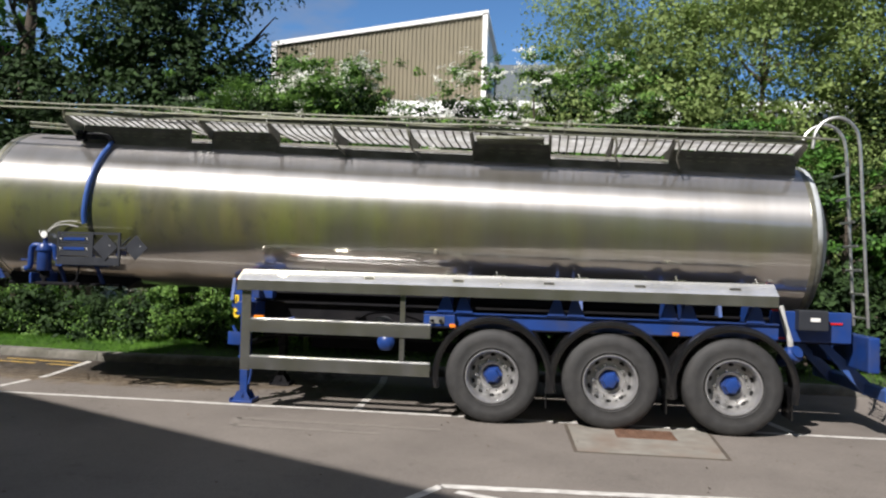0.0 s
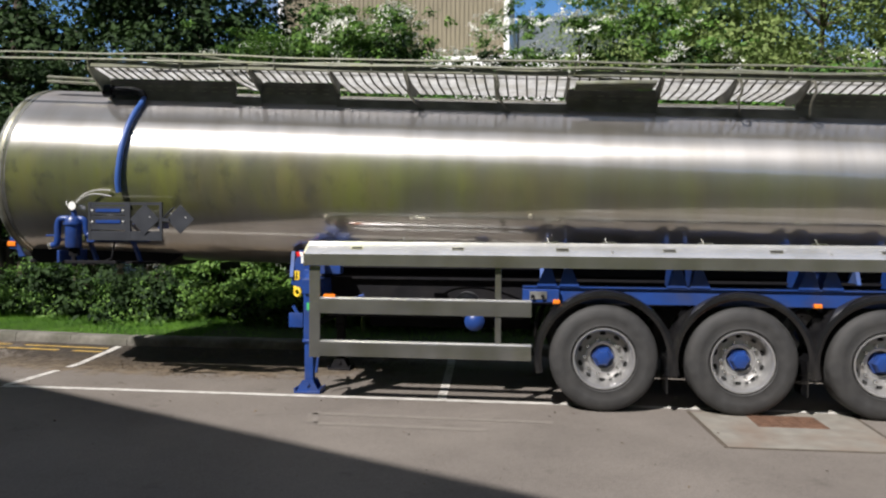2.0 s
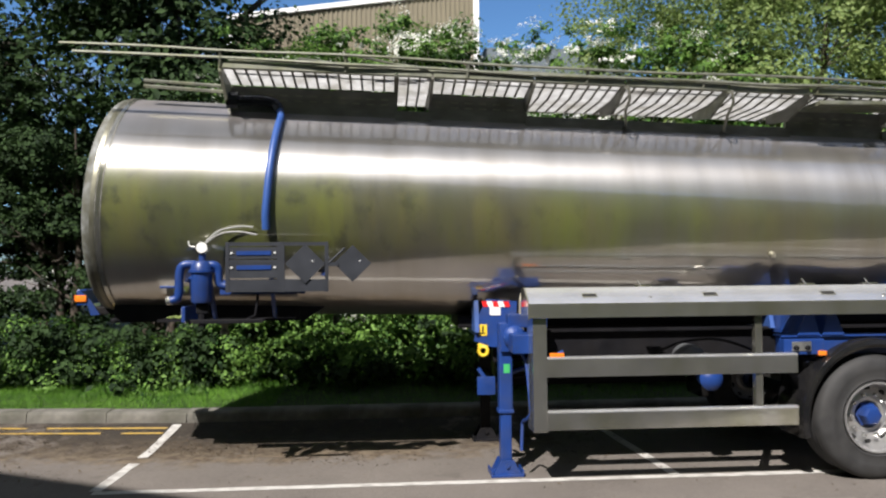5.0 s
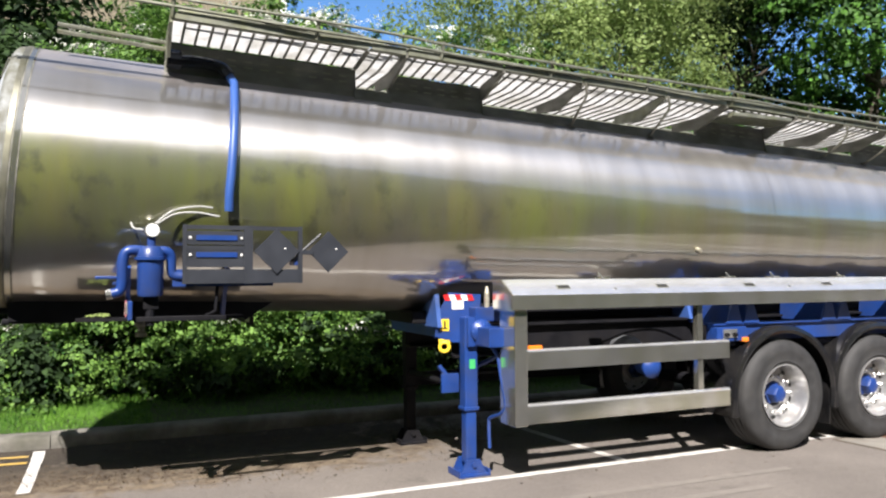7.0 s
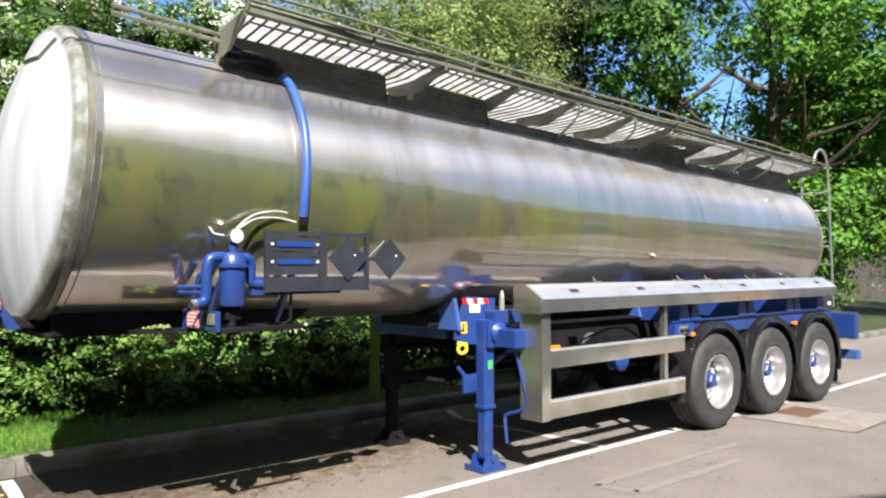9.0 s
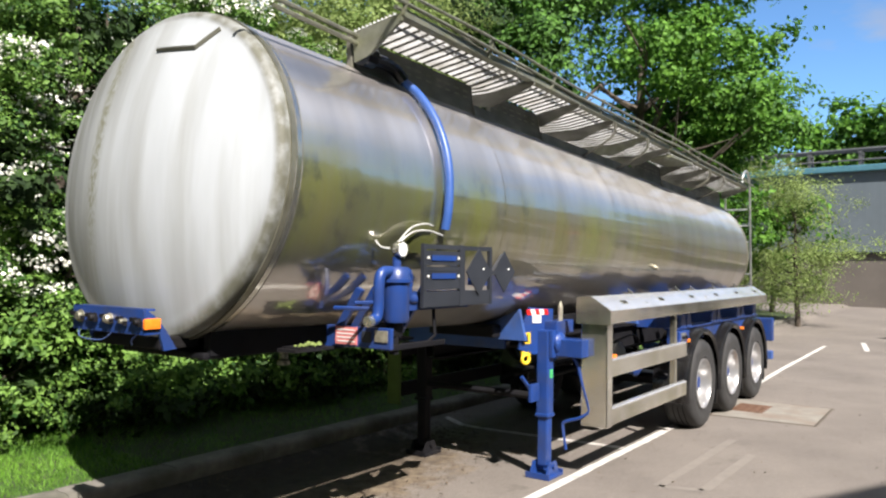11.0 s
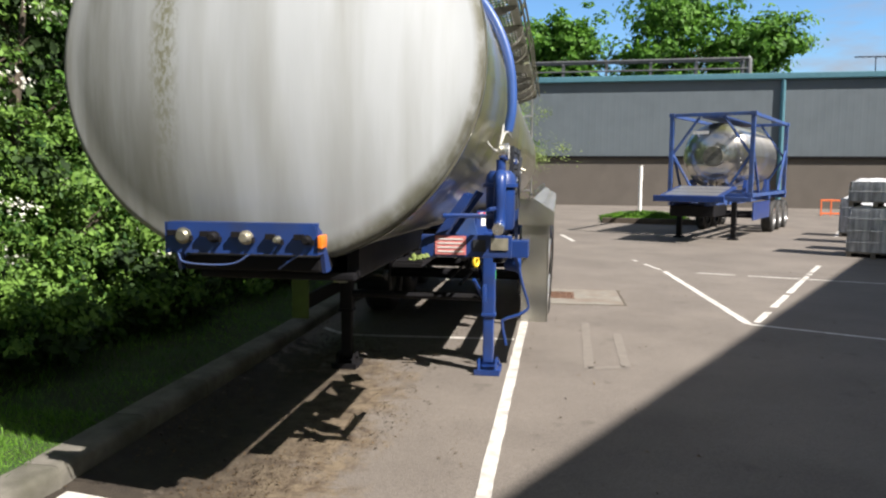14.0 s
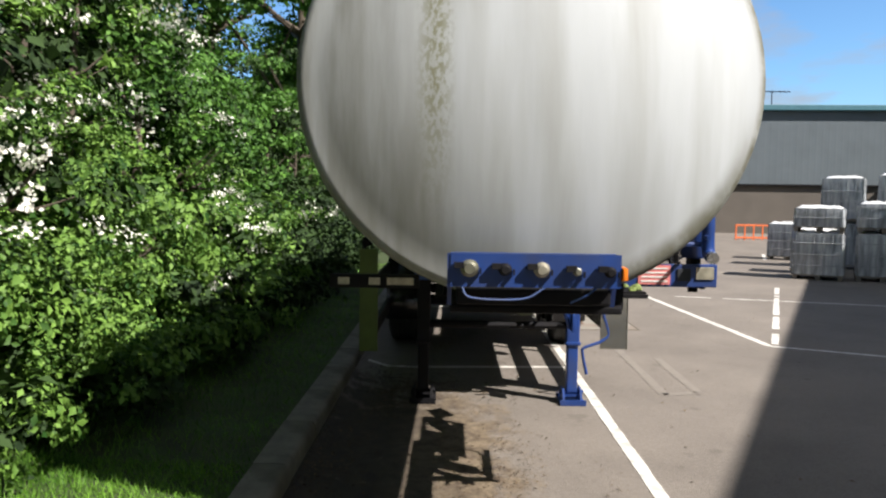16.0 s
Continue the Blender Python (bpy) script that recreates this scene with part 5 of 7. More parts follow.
# wheels: built once, then shared
def turned(profile, k=48):
    """Turned about the y axis: pairs of (y, radius)."""
    bm = BM()
    rows = []
    for y, r in profile:
        rows.append([bm.verts.new((0, y, 0))] if r < 1e-5 else [bm.verts.new((r * math.cos(2 * math.pi * j / k), y, r * math.sin(2 * math.pi * j / k))) for j in range(k)])
    for a, b in zip(rows, rows[1:]):
        for j in range(k):
            q = list(dict.fromkeys([a[j % len(a)], a[(j + 1) % len(a)], b[(j + 1) % len(b)], b[j % len(b)]]))
            if len(q) > 2:
                bm.faces.new(q)
    return bm


me_tyre = finish(turned([(0.06, 0.30), (0.01, 0.305), (-0.005, 0.325), (0.002, 0.345), (-0.012, 0.40), (-0.014, 0.44), (-0.004, 0.47), (0.006, 0.50), (0.03, 0.520), (0.06, 0.530), (0.10, 0.531), (0.102, 0.518), (0.112, 0.518), (0.114, 0.531), (0.16, 0.532), (0.162, 0.518), (0.172, 0.518), (0.174, 0.532), (0.22, 0.532), (0.222, 0.518), (0.232, 0.518), (0.234, 0.531), (0.29, 0.530), (0.33, 0.515), (0.355, 0.47), (0.36, 0.40), (0.35, 0.32), (0.30, 0.30)], 72), "tyre", M_TYRE, 50)
me_rim = finish(turned([(0.30, 0.29), (0.06, 0.285), (0.02, 0.295), (0.0, 0.302), (-0.006, 0.30), (-0.006, 0.288), (0.01, 0.278), (0.05, 0.268), (0.14, 0.260), (0.165, 0.246), (0.155, 0.215), (0.14, 0.20), (0.135, 0.155), (0.15, 0.148), (0.152, 0.12), (0.19, 0.10)], 64), "rim", M_RIM, 40)
me_hub = finish(turned([(0.19, 0.112), (0.15, 0.110), (0.148, 0.090), (0.10, 0.088), (0.075, 0.082), (0.062, 0.070), (0.055, 0.045), (0.058, 0.0)], 6), "hub", M_BLUE, 30)
bm = BM()
lathe(bm, [(0, 0.030), (0.004, 0.0)], Matrix.Identity(4) @ AX_Y, 12)
me_vent = finish(bm, "vent_hole", M_DARK, None)
bm = BM()
lathe(bm, [(0, 0.020), (0.032, 0.019), (0.038, 0.013), (0.038, 0.0)], Matrix.Identity(4) @ AX_Y, 6)
me_nut = finish(bm, "wheel_nut", M_GAUGE, 30)


def build_wheel(x, y, flip=False, parent=None, inv=None, r=1.0, z=0.53):
    w = new("wheel")
    w.parent = parent
    w.matrix_parent_inverse = inv
    w.matrix_basis = pose(x, y, z, 0, 0, 180 if flip else 0) @ Matrix.Scale(r, 4)
    for nm, me in (("tyre", me_tyre), ("rim", me_rim), ("hub", me_hub)):
        new(nm, me).parent = w
    for j in range(10):
        t = 2 * math.pi * j / 10
        o = new("wheel_nut", me_nut)
        o.parent = w
        o.matrix_basis = pose(0.18 * math.cos(t), 0.136, 0.18 * math.sin(t))
        t += math.pi / 10
        o = new("vent_hole", me_vent)
        o.parent = w
        o.matrix_basis = pose(0.226 * math.cos(t), 0.157, 0.226 * math.sin(t))
    return w


for x in (0.0, 1.31, 2.62):
    build_wheel(x, -1.375, False, tank, TI)
    build_wheel(x, 1.075, True, tank, TI)
    bm = BM()
    tube(bm, [(x, -1.1, 0.53), (x, 0.8, 0.53)], 0.07, 10)
    tp("axle", bm, M_BLACK)
    # mudguard: a rolled black half shell with a lip
    for y0, y1 in ((-1.40, -0.98), (0.68, 1.10)):
        bm = BM()
        rows = []
        for i in range(29):
            a = radians(-14 + 208 * i / 28)
            sect = ((0.595, y0 + 0.02), (0.625, y0), (0.66, y0 + 0.01), (0.672, y0 + 0.05), (0.672, y1), (0.655, y1), (0.655, y0 + 0.06), (0.64, y0 + 0.03))
            rows.append([bm.verts.new((x + rr * math.cos(a) * 1.02, yy, 0.53 + rr * math.sin(a))) for rr, yy in sect])
        for a, b in zip(rows, rows[1:]):
            for j in range(8):
                bm.faces.new((a[j], a[(j + 1) % 8], b[(j + 1) % 8], b[j]))
        bm.faces.new(rows[0]), bm.faces.new(rows[-1])
        tp("mudguard", bm, M_PLASTIC, "glossy black plastic mudguard", smooth=40)
    bm = BM()
    box(bm, x + 0.60, x + 0.615, -1.36, -1.0, 0.20, 0.55, 0.004)
    tp("mud_flap", bm, M_PLASTIC, "black rubber mud flap", smooth=None)

# landing legs


def landing_leg(y, near):
    leg = new("landing_leg")
    leg.parent = tank
    leg.matrix_parent_inverse = TI
    leg.matrix_basis = pose(-3.115, y, 0)
    tagged(leg, "blue telescopic landing leg with swivel foot" if near else "telescopic landing leg with swivel foot, blackened for the shade under the tank")
    # far leg blackened: the deep shade it stands in is put into its paint
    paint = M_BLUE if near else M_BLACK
    bm = BM()
    box(bm, -0.06, 0.06, -0.06, 0.06, 0.56, 1.34, 0.016)
    part("outer_leg", bm, paint, leg, smooth=None)
    bm = BM()
    box(bm, -0.05, 0.05, -0.05, 0.05, 0.10, 0.60, 0.014)
    part("inner_leg", bm, paint, leg, smooth=None)
    bm = BM()
    box(bm, -0.07, 0.07, -0.07, 0.07, 0.545, 0.58, 0.012)
    part("collar", bm, paint, leg, smooth=None)
    bm = BM()
    box(bm, -0.145, 0.145, -0.12, 0.12, 0.0, 0.025, 0.006)
    prism(bm, [(-0.12, 0.025), (0.12, 0.025), (0.06, 0.14), (-0.06, 0.14)], "y", -0.09, -0.07)
    prism(bm, [(-0.12, 0.025), (0.12, 0.025), (0.06, 0.14), (-0.06, 0.14)], "y", 0.07, 0.09)
    prism(bm, [(-0.145, 0.02), (-0.145, 0.055), (-0.13, 0.055), (-0.13, 0.02)], "y", -0.12, 0.12)
    prism(bm, [(0.13, 0.02), (0.13, 0.055), (0.145, 0.055), (0.145, 0.02)], "y", -0.12, 0.12)
    part("foot", bm, paint, leg, smooth=None)
    bm = BM()
    tube(bm, [(0, -0.11, 0.10), (0, 0.11, 0.10)], 0.022, 8)
    part("foot_pin", bm, paint, leg)
    if near:
        bm = BM()
        lathe(bm, [(0, 0.10), (0.05, 0.10), (0.07, 0.085), (0.085, 0.05), (0.10, 0.04), (0.10, 0)], at(0.07, -0.07, 1.22) @ AX_Y, 20)
        box(bm, -0.05, 0.14, -0.10, -0.062, 1.09, 1.34, 0.01)
        part("gearbox", bm, M_BLUE, leg)
        for j in range(6):
            t = 2 * math.pi * j / 6
            bm = BM()
            lathe(bm, [(0, 0.012), (0.012, 0.011), (0.014, 0)], at(0.07 + 0.085 * math.cos(t), -0.125, 1.22 + 0.085 * math.sin(t)) @ AX_Y, 6)
            part("gearbox_bolt", bm, M_BLUEDULL, leg)
        bm = BM()
        tube(bm, smooth_path([(0.07, -0.16, 1.20), (0.09, -0.22, 1.12), (0.14, -0.26, 1.02), (0.155, -0.31, 0.82), (0.16, -0.36, 0.66), (0.16, -0.36, 0.60), (0.145, -0.28, 0.54), (0.135, -0.14, 0.49), (0.13, -0.12, 0.44), (0.115, -0.16, 0.24)], 5), 0.015, 8)
        part("crank_handle", bm, M_BLUE, leg, "bent blue crank handle")
        bm = BM()
        box(bm, -0.02, 0.035, -0.0625, -0.0605, 0.90, 0.98)
        part("sticker", bm, M_GREEN, leg, "small green sticker", smooth=None)
    return leg


landing_leg(-0.84, True)
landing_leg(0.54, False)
bm = BM()
tube(bm, [(-3.115, -0.76, 1.18), (-3.115, 0.48, 1.18)], 0.03, 8)
tube(bm, [(-3.115, -0.8, 0.72), (-3.115, 0.5, 0.72)], 0.035, 8)
tp("leg_cross_shaft", bm, M_BLACK)
# bracing struts of the near leg
bm = BM()
tube(bm, [(-3.2, -0.80, 0.72), (-3.34, -0.72, 0.92)], 0.02, 6)
box(bm, -3.36, -3.20, -0.83, -0.80, 0.70, 0.86, 0.005, at(0, 0, 0))
tube(bm, [(-3.115, -0.78, 0.86), (-2.55, -0.68, 1.05)], 0.022, 6)
tp("leg_brace", bm, M_BLUE)

# blue bolster plate set askew beside the leg, with its signs
BF = Matrix.Translation((-3.37, -0.70, 0.048)) @ Matrix.Rotation(radians(-22), 4, "Z")


def bf(name, bm, m, label="", smooth=None):
    bmesh.ops.transform(bm, matrix=BF, verts=bm.verts)
    return tp(name, bm, m, label, smooth=smooth)


bm = BM()
prism(bm, [(0.0, 1.12), (0.16, 1.07), (0.38, 1.07), (0.40, 1.48), (0.12, 1.50), (0.05, 1.36)], "y", -0.012, 0.012)
bf("bolster_plate", bm, M_BLUE, "blue bolster plate beside the landing leg")
bm = BM()
prism(bm, [(-0.50, 1.15), (0.62, 1.15), (0.62, 1.42), (0.45, 1.50), (-0.50, 1.50)], "x", -3.28, -3.25)
tp("bolster_front", bm, M_BLUEDULL, smooth=None)
bm = BM()
box(bm, -3.1, -2.86, -1.20, -0.90, 1.10, 1.26, 0.01)
box(bm, -3.1, -2.75, -0.95, -0.80, 1.30, 1.42, 0.01)
tp("side_arm", bm, M_BLUE, "blue outrigger arm to the side guard", smooth=None)
bm = BM()
tube(bm, [(-2.975, -0.92, 1.28), (-2.975, -0.92, 1.54)], 0.024, 10)
tube(bm, [(-2.975, -0.92, 1.54), (-2.975, -0.92, 1.60)], [0.024, 0.010], 10)
tp("steel_pin", bm, M_BRASS, "bare steel locking pin")
for k_ in range(5):
    bm = BM()
    x0 = 0.09 + 0.05 * k_
    prism(bm, [(x0, 1.43), (x0 + 0.05, 1.43), (x0 + 0.034, 1.48), (x0 - 0.016, 1.48)], "y", -0.018, -0.013)
    bf("chevron_stripe", bm, M_RED if k_ % 2 == 0 else M_WHITE, "red and white reflective strip")
bm = BM()
box(bm, 0.15, 0.25, -0.018, -0.013, 1.355, 1.428)
bf("pale_plate", bm, M_WHITE, "cream data plate")
bm = BM()
box(bm, 0.05, 0.125, -0.018, -0.013, 1.17, 1.27)
bf("warning_sticker", bm, M_YELLOW, "yellow warning sticker")
bm = BM()
box(bm, 0.065, 0.11, -0.021, -0.018, 1.185, 1.197)
box(bm, 0.08, 0.095, -0.021, -0.018, 1.197, 1.255)
bf("sticker_mark", bm, M_BLACK)
bm = BM()
tube(bm, [(0.085 + 0.04 * math.cos(radians(18 * j)), 0, 1.03 + 0.04 * math.sin(radians(18 * j))) for j in range(21)], 0.016, 8)
box(bm, 0.035, 0.135, -0.012, 0.012, 1.06, 1.10, 0.004)
bf("tow_eye", bm, M_YELLOW, "yellow lashing eye", 40)

# upper coupling: kingpin plate and front cross beam with couplings
bm = BM()
box(bm, -6.86, -6.60, -0.40, 0.27, 1.43, 1.50, 0.012)
box(bm, -6.64, -4.95, -0.50, 0.30, 1.36, 1.40, 0.012)
box(bm, -6.6, -4.95, YC - 0.36, YC - 0.30, 1.38, 1.58)
box(bm, -6.6, -4.95, YC + 0.30, YC + 0.36, 1.38, 1.58)
prism(bm, [(-4.95, 1.335), (-4.95, 1.50), (-4.70, 1.50)], "y", -0.50, 0.29)
tp("kingpin_plate", bm, M_BLACK, "black coupling plate under the front", smooth=None)
bm = BM()
lathe(bm, [(0.0, 0.045), (0.03, 0.045), (0.04, 0.03), (0.08, 0.03), (0.09, 0.05), (0.12, 0.05)], at(-5.7, YC, 1.215), 16)
tp("kingpin", bm, M_BAND)
CPM = Matrix.Translation((-0.13, 0.10, 0.12)) @ Matrix.Diagonal((1, 1.056, 1, 1))


def cpl(name, bm, m, label="", smooth=35):
    bmesh.ops.transform(bm, matrix=CPM, verts=bm.verts)
    return tp(name, bm, m, label, smooth=smooth)


bm = BM()
prism(bm, [(0.185, 1.40), (0.185, 1.54), (-0.475, 1.54), (-0.485, 1.52), (-0.49, 1.40)], "x", -6.835, -6.815)
prism(bm, [(0.185, 1.528), (0.185, 1.54), (-0.475, 1.54), (-0.475, 1.528)], "x", -6.83, -6.76)
cpl("coupling_panel", bm, M_BLUE, "blue panel carrying air and electric couplings", smooth=None)
bm = BM()
prism(bm, [(-6.83, 1.54), (-6.77, 1.50), (-6.70, 1.42), (-6.63, 1.31), (-6.71, 1.305), (-6.74, 1.40), (-6.83, 1.40)], "y", -0.49, -0.472)
cpl("panel_wing", bm, M_BLUE, "blue wing of the coupling panel", smooth=None)
bm = BM()
prism(bm, [(-6.83, 1.54), (-6.77, 1.50), (-6.70, 1.42), (-6.63, 1.31), (-6.71, 1.305), (-6.74, 1.40), (-6.83, 1.40)], "y", 0.18, 0.198)
cpl("panel_wing", bm, M_BLUE, smooth=None)
bm = BM()
box(bm, -6.845, -6.745, -0.508, -0.491, 1.43, 1.49, 0.007)
cpl("amber_lamp", bm, M_AMBER, "amber side marker lamp")
bm = BM()
box(bm, -6.849, -6.846, -0.512, -0.496, 1.435, 1.485, 0.001)
cpl("amber_lamp_front", bm, M_AMBER)
for y, z, r, m, ln in ((0.11, 1.478, 0.030, M_BAND, 0.018), (-0.03, 1.475, 0.022, M_BLACK, 0.026), (-0.175, 1.475, 0.026, M_BRASS, 0.024), (-0.315, 1.468, 0.014, M_BAND, 0.025), (-0.445, 1.468, 0.019, M_BLACK, 0.022)):
    bm = BM()
    lathe(bm, [(0, r * 1.25), (0.008, r * 1.25), (0.010, r), (ln, r), (ln + 0.012, r * 0.7), (ln + 0.012, 0)], at(-6.835, y, z) @ AX_X, 16)
    cpl("coupling", bm, m, "round air or electric coupling")
    for s in (-1, 1):
        bm = BM()
        box(bm, -6.865, -6.84, y + s * r * 1.05 - 0.008, y + s * r * 1.05 + 0.022 * s + 0.008, z - 0.010 + 0.012 * s, z + 0.014 + 0.012 * s)
        cpl("coupling_lug", bm, M_BLACK, smooth=None)
for pts in ([(-6.83, 0.14, 1.40), (-6.84, 0.10, 1.355), (-6.84, -0.10, 1.352), (-6.83, -0.19, 1.40)], [(-6.80, -0.42, 1.42), (-6.82, -0.36, 1.37), (-6.78, -0.30, 1.33)]):
    bm = BM()
    tube(bm, smooth_path(pts, 5), 0.0045, 6)
    cpl("looped_line", bm, M_BLUEDULL)

# side frame that carries the filter: black ledge, blue struts
SF = Matrix.Translation((0.02, 0.0, 0.086))


def sf(name, bm, m, label="", smooth=None):
    bmesh.ops.transform(bm, matrix=SF, verts=bm.verts)
    return tp(name, bm, m, label, smooth=smooth)


bm = BM()
prism(bm, [(-0.58, 1.29), (-0.74, 1.29), (-0.74, 1.31), (-0.58, 1.31)], "x", -6.18, -5.0)
sf("side_ledge", bm, M_BLACK, "black ledge under the filter", smooth=None)
# bar added under the barrel to close a gap that let sun through
bm = BM()
box(bm, -3.2, -0.5, -0.70, -0.62, 1.36, 1.44, 0.006)
tp("sun_gap_blocker", bm, M_BLACK, smooth=None)
bm = BM()
box(bm, -5.85, -5.82, -1.21, -0.68, 1.315, 1.445, 0.006)
sf("label_beam", bm, M_BLUE, "blue cross beam with notices", smooth=None)
bm = BM()
box(bm, -5.81, -5.20, -1.16, -1.13, 1.30, 1.335, 0.006)
sf("side_rail", bm, M_BLACK, smooth=None)
for xa in (-5.853, -5.70, -5.18):
    bm = BM()
    prism(bm, [(-0.67, 1.31), (-0.73, 1.31), (-0.98, 1.67), (-0.93, 1.69)], "x", xa, xa + 0.03)
    sf("tank_strut", bm, M_BLUE, "blue sloping strut up to the barrel", smooth=None)
bm = BM()
tube(bm, [(-5.93, -0.82, 1.56), (-5.86, -1.12, 1.56)], 0.014, 6)
sf("tie_bar", bm, M_BLUE)
bm = BM()
box(bm, -5.857, -5.851, -0.945, -0.765, 1.33, 1.44)
sf("notice", bm, M_PINK, "faded red notice with unreadable print", smooth=None)
for i in range(4):
    bm = BM()
    box(bm, -5.8595, -5.8575, -0.93, -0.78, 1.345 + 0.024 * i, 1.353 + 0.024 * i)
    sf("print_bar", bm, M_WHITE, smooth=None)
bm = BM()
box(bm, -5.858, -5.851, -1.06, -0.985, 1.35, 1.42, 0.002)
sf("data_plate", bm, M_BOARD, "dark data plate", smooth=None)
bm = BM()
box(bm, -5.858, -5.851, -1.19, -1.09, 1.36, 1.43, 0.002)
sf("data_plate", bm, M_BRASS, "grey data plate", smooth=None)
bm = BM()
box(bm, -6.14, -5.96, -0.74, -0.58, 1.312, 1.318)
sf("corner_plate", bm, M_BLACK, smooth=None)
rng = random.Random(31)
bm = BM()
for _ in range(15):
    r_ = rng.uniform(0.010, 0.024)
    lathe(bm, [(-0.3 * r_, 0.0), (0, r_), (0.5 * r_, 0.8 * r_), (0.85 * r_, 0.4 * r_), (r_, 0.0)], at(rng.uniform(-6.11, -5.97), rng.uniform(-0.735, -0.66), 1.318 + rng.uniform(0, 0.012)), 7)
sf("moss_cushion", bm, M_MOSS, "lumpy yellow-green moss", smooth=60)

filt = tp("filter_unit", lathe(BM(), [(1.53, 0.0), (1.53, 0.078), (1.55, 0.086), (1.775, 0.086), (1.78, 0.104), (1.80, 0.104), (1.803, 0.092), (1.85, 0.084), (1.875, 0.06), (1.875, 0.0)], at(-5.655, -1.14, 0), 20), M_BLUE, "blue painted filter housing with gauge")


filt.matrix_basis = Matrix.Translation((-0.03, 0.01, 0.03))


def fp(name, bm, m, label="", smooth=35):
    o = part(name, bm, m, filt, label, smooth)
    return o


bm = BM()
tube(bm, smooth_path([(-5.70, -1.14, 1.845), (-5.78, -1.15, 1.845), (-5.82, -1.15, 1.82), (-5.835, -1.15, 1.74), (-5.835, -1.15, 1.64), (-5.85, -1.15, 1.57), (-5.90, -1.15, 1.55)], 5), 0.035, 12)
fp("inlet_pipe", bm, M_BLUE)
bm = BM()
tube(bm, smooth_path([(-5.61, -1.14, 1.845), (-5.55, -1.14, 1.84), (-5.52, -1.13, 1.80), (-5.515, -1.12, 1.70), (-5.49, -1.12, 1.67), (-5.44, -1.12, 1.665)], 5), 0.033, 12)
fp("outlet_pipe", bm, M_BLUE)
bm = BM()
tube(bm, [(-5.895, -1.15, 1.552), (-5.935, -1.15, 1.545)], 0.034, 10)
fp("pipe_union", bm, M_GAUGE, "bare metal pipe union")
bm = BM()
tube(bm, [(-5.84, -1.13, 1.66), (-6.0, -1.10, 1.66)], 0.012, 6)
fp("stay_bar", bm, M_BLUE)
bm = BM()
tube(bm, [(-5.65, -1.14, 1.86), (-5.65, -1.14, 1.94)], 0.028, 10)
fp("gauge_stem", bm, M_BLUE)
bm = BM()
lathe(bm, [(-0.03, 0.045), (0.02, 0.052), (0.026, 0.05), (0.026, 0.045)], at(-5.645, -1.16, 1.985) @ AX_Y, 24)
fp("gauge_case", bm, M_GAUGE, "round steel gauge case")
bm = BM()
lathe(bm, [(0.0265, 0.044), (0.028, 0.0)], at(-5.645, -1.16, 1.985) @ AX_Y, 24)
fp("gauge_face", bm, M_WHITE, "pale gauge face")
for pts in ([(-5.63, -1.13, 2.02), (-5.5, -1.15, 2.10), (-5.35, -1.16, 2.115), (-5.20, -1.17, 2.09)], [(-5.66, -1.13, 2.0), (-5.52, -1.14, 2.12), (-5.36, -1.13, 2.16), (-5.24, -1.12, 2.155)], [(-5.70, -1.12, 1.99), (-5.76, -1.10, 2.0), (-5.78, -1.07, 2.04)]):
    bm = BM()
    tube(bm, smooth_path(pts, 6), 0.0065, 6)
    fp("air_tube", bm, M_TUBE, "pale grey air tube")
bm = BM()
box(bm, -5.70, -5.60, -1.16, -1.10, 1.44, 1.55, 0.008)
tube(bm, [(-5.655, -1.13, 1.33), (-5.655, -1.13, 1.45)], 0.03, 8)
fp("drain_valve", bm, M_BLACK)
bm = BM()
tube(bm, [(-5.655, -1.13, 1.38), (-5.30, -1.13, 1.38), (-5.22, -1.13, 1.42), (-5.20, -1.10, 1.62)], 0.012, 6)
fp("drain_pipe", bm, M_BLACK)

# placard board: slotted frames and turned diamonds
PX0, PX1, PY = -5.48, -4.64, -1.19
bm = BM()
box(bm, PX0, PX0 + 0.03, PY - 0.003, PY + 0.023, 1.617, 2.033)
box(bm, PX0 + 0.005, PX1 - 0.005, PY, PY + 0.02, 1.62, 1.72)
box(bm, PX0 + 0.005, PX1 - 0.005, PY, PY + 0.02, 2.00, 2.03)
box(bm, PX1 - 0.03, PX1, PY - 0.003, PY + 0.023, 1.617, 2.033)
box(bm, -5.06, -5.00, PY - 0.003, PY + 0.023, 1.617, 2.033)
box(bm, PX0 + 0.005, -5.03, PY, PY + 0.02, 1.855, 1.885)
box(bm, PX0 + 0.005, -5.03, PY, PY + 0.02, 1.735, 1.775)
pl = tp("placard_frame", bm, M_BOARD, "dark grey slotted hazard placard frame", smooth=None)


pl.matrix_basis = Matrix.Translation((0.0, 0.0, 0.025))


def pp(name, bm, m, label=""):
    return part(name, bm, m, pl, label, None)


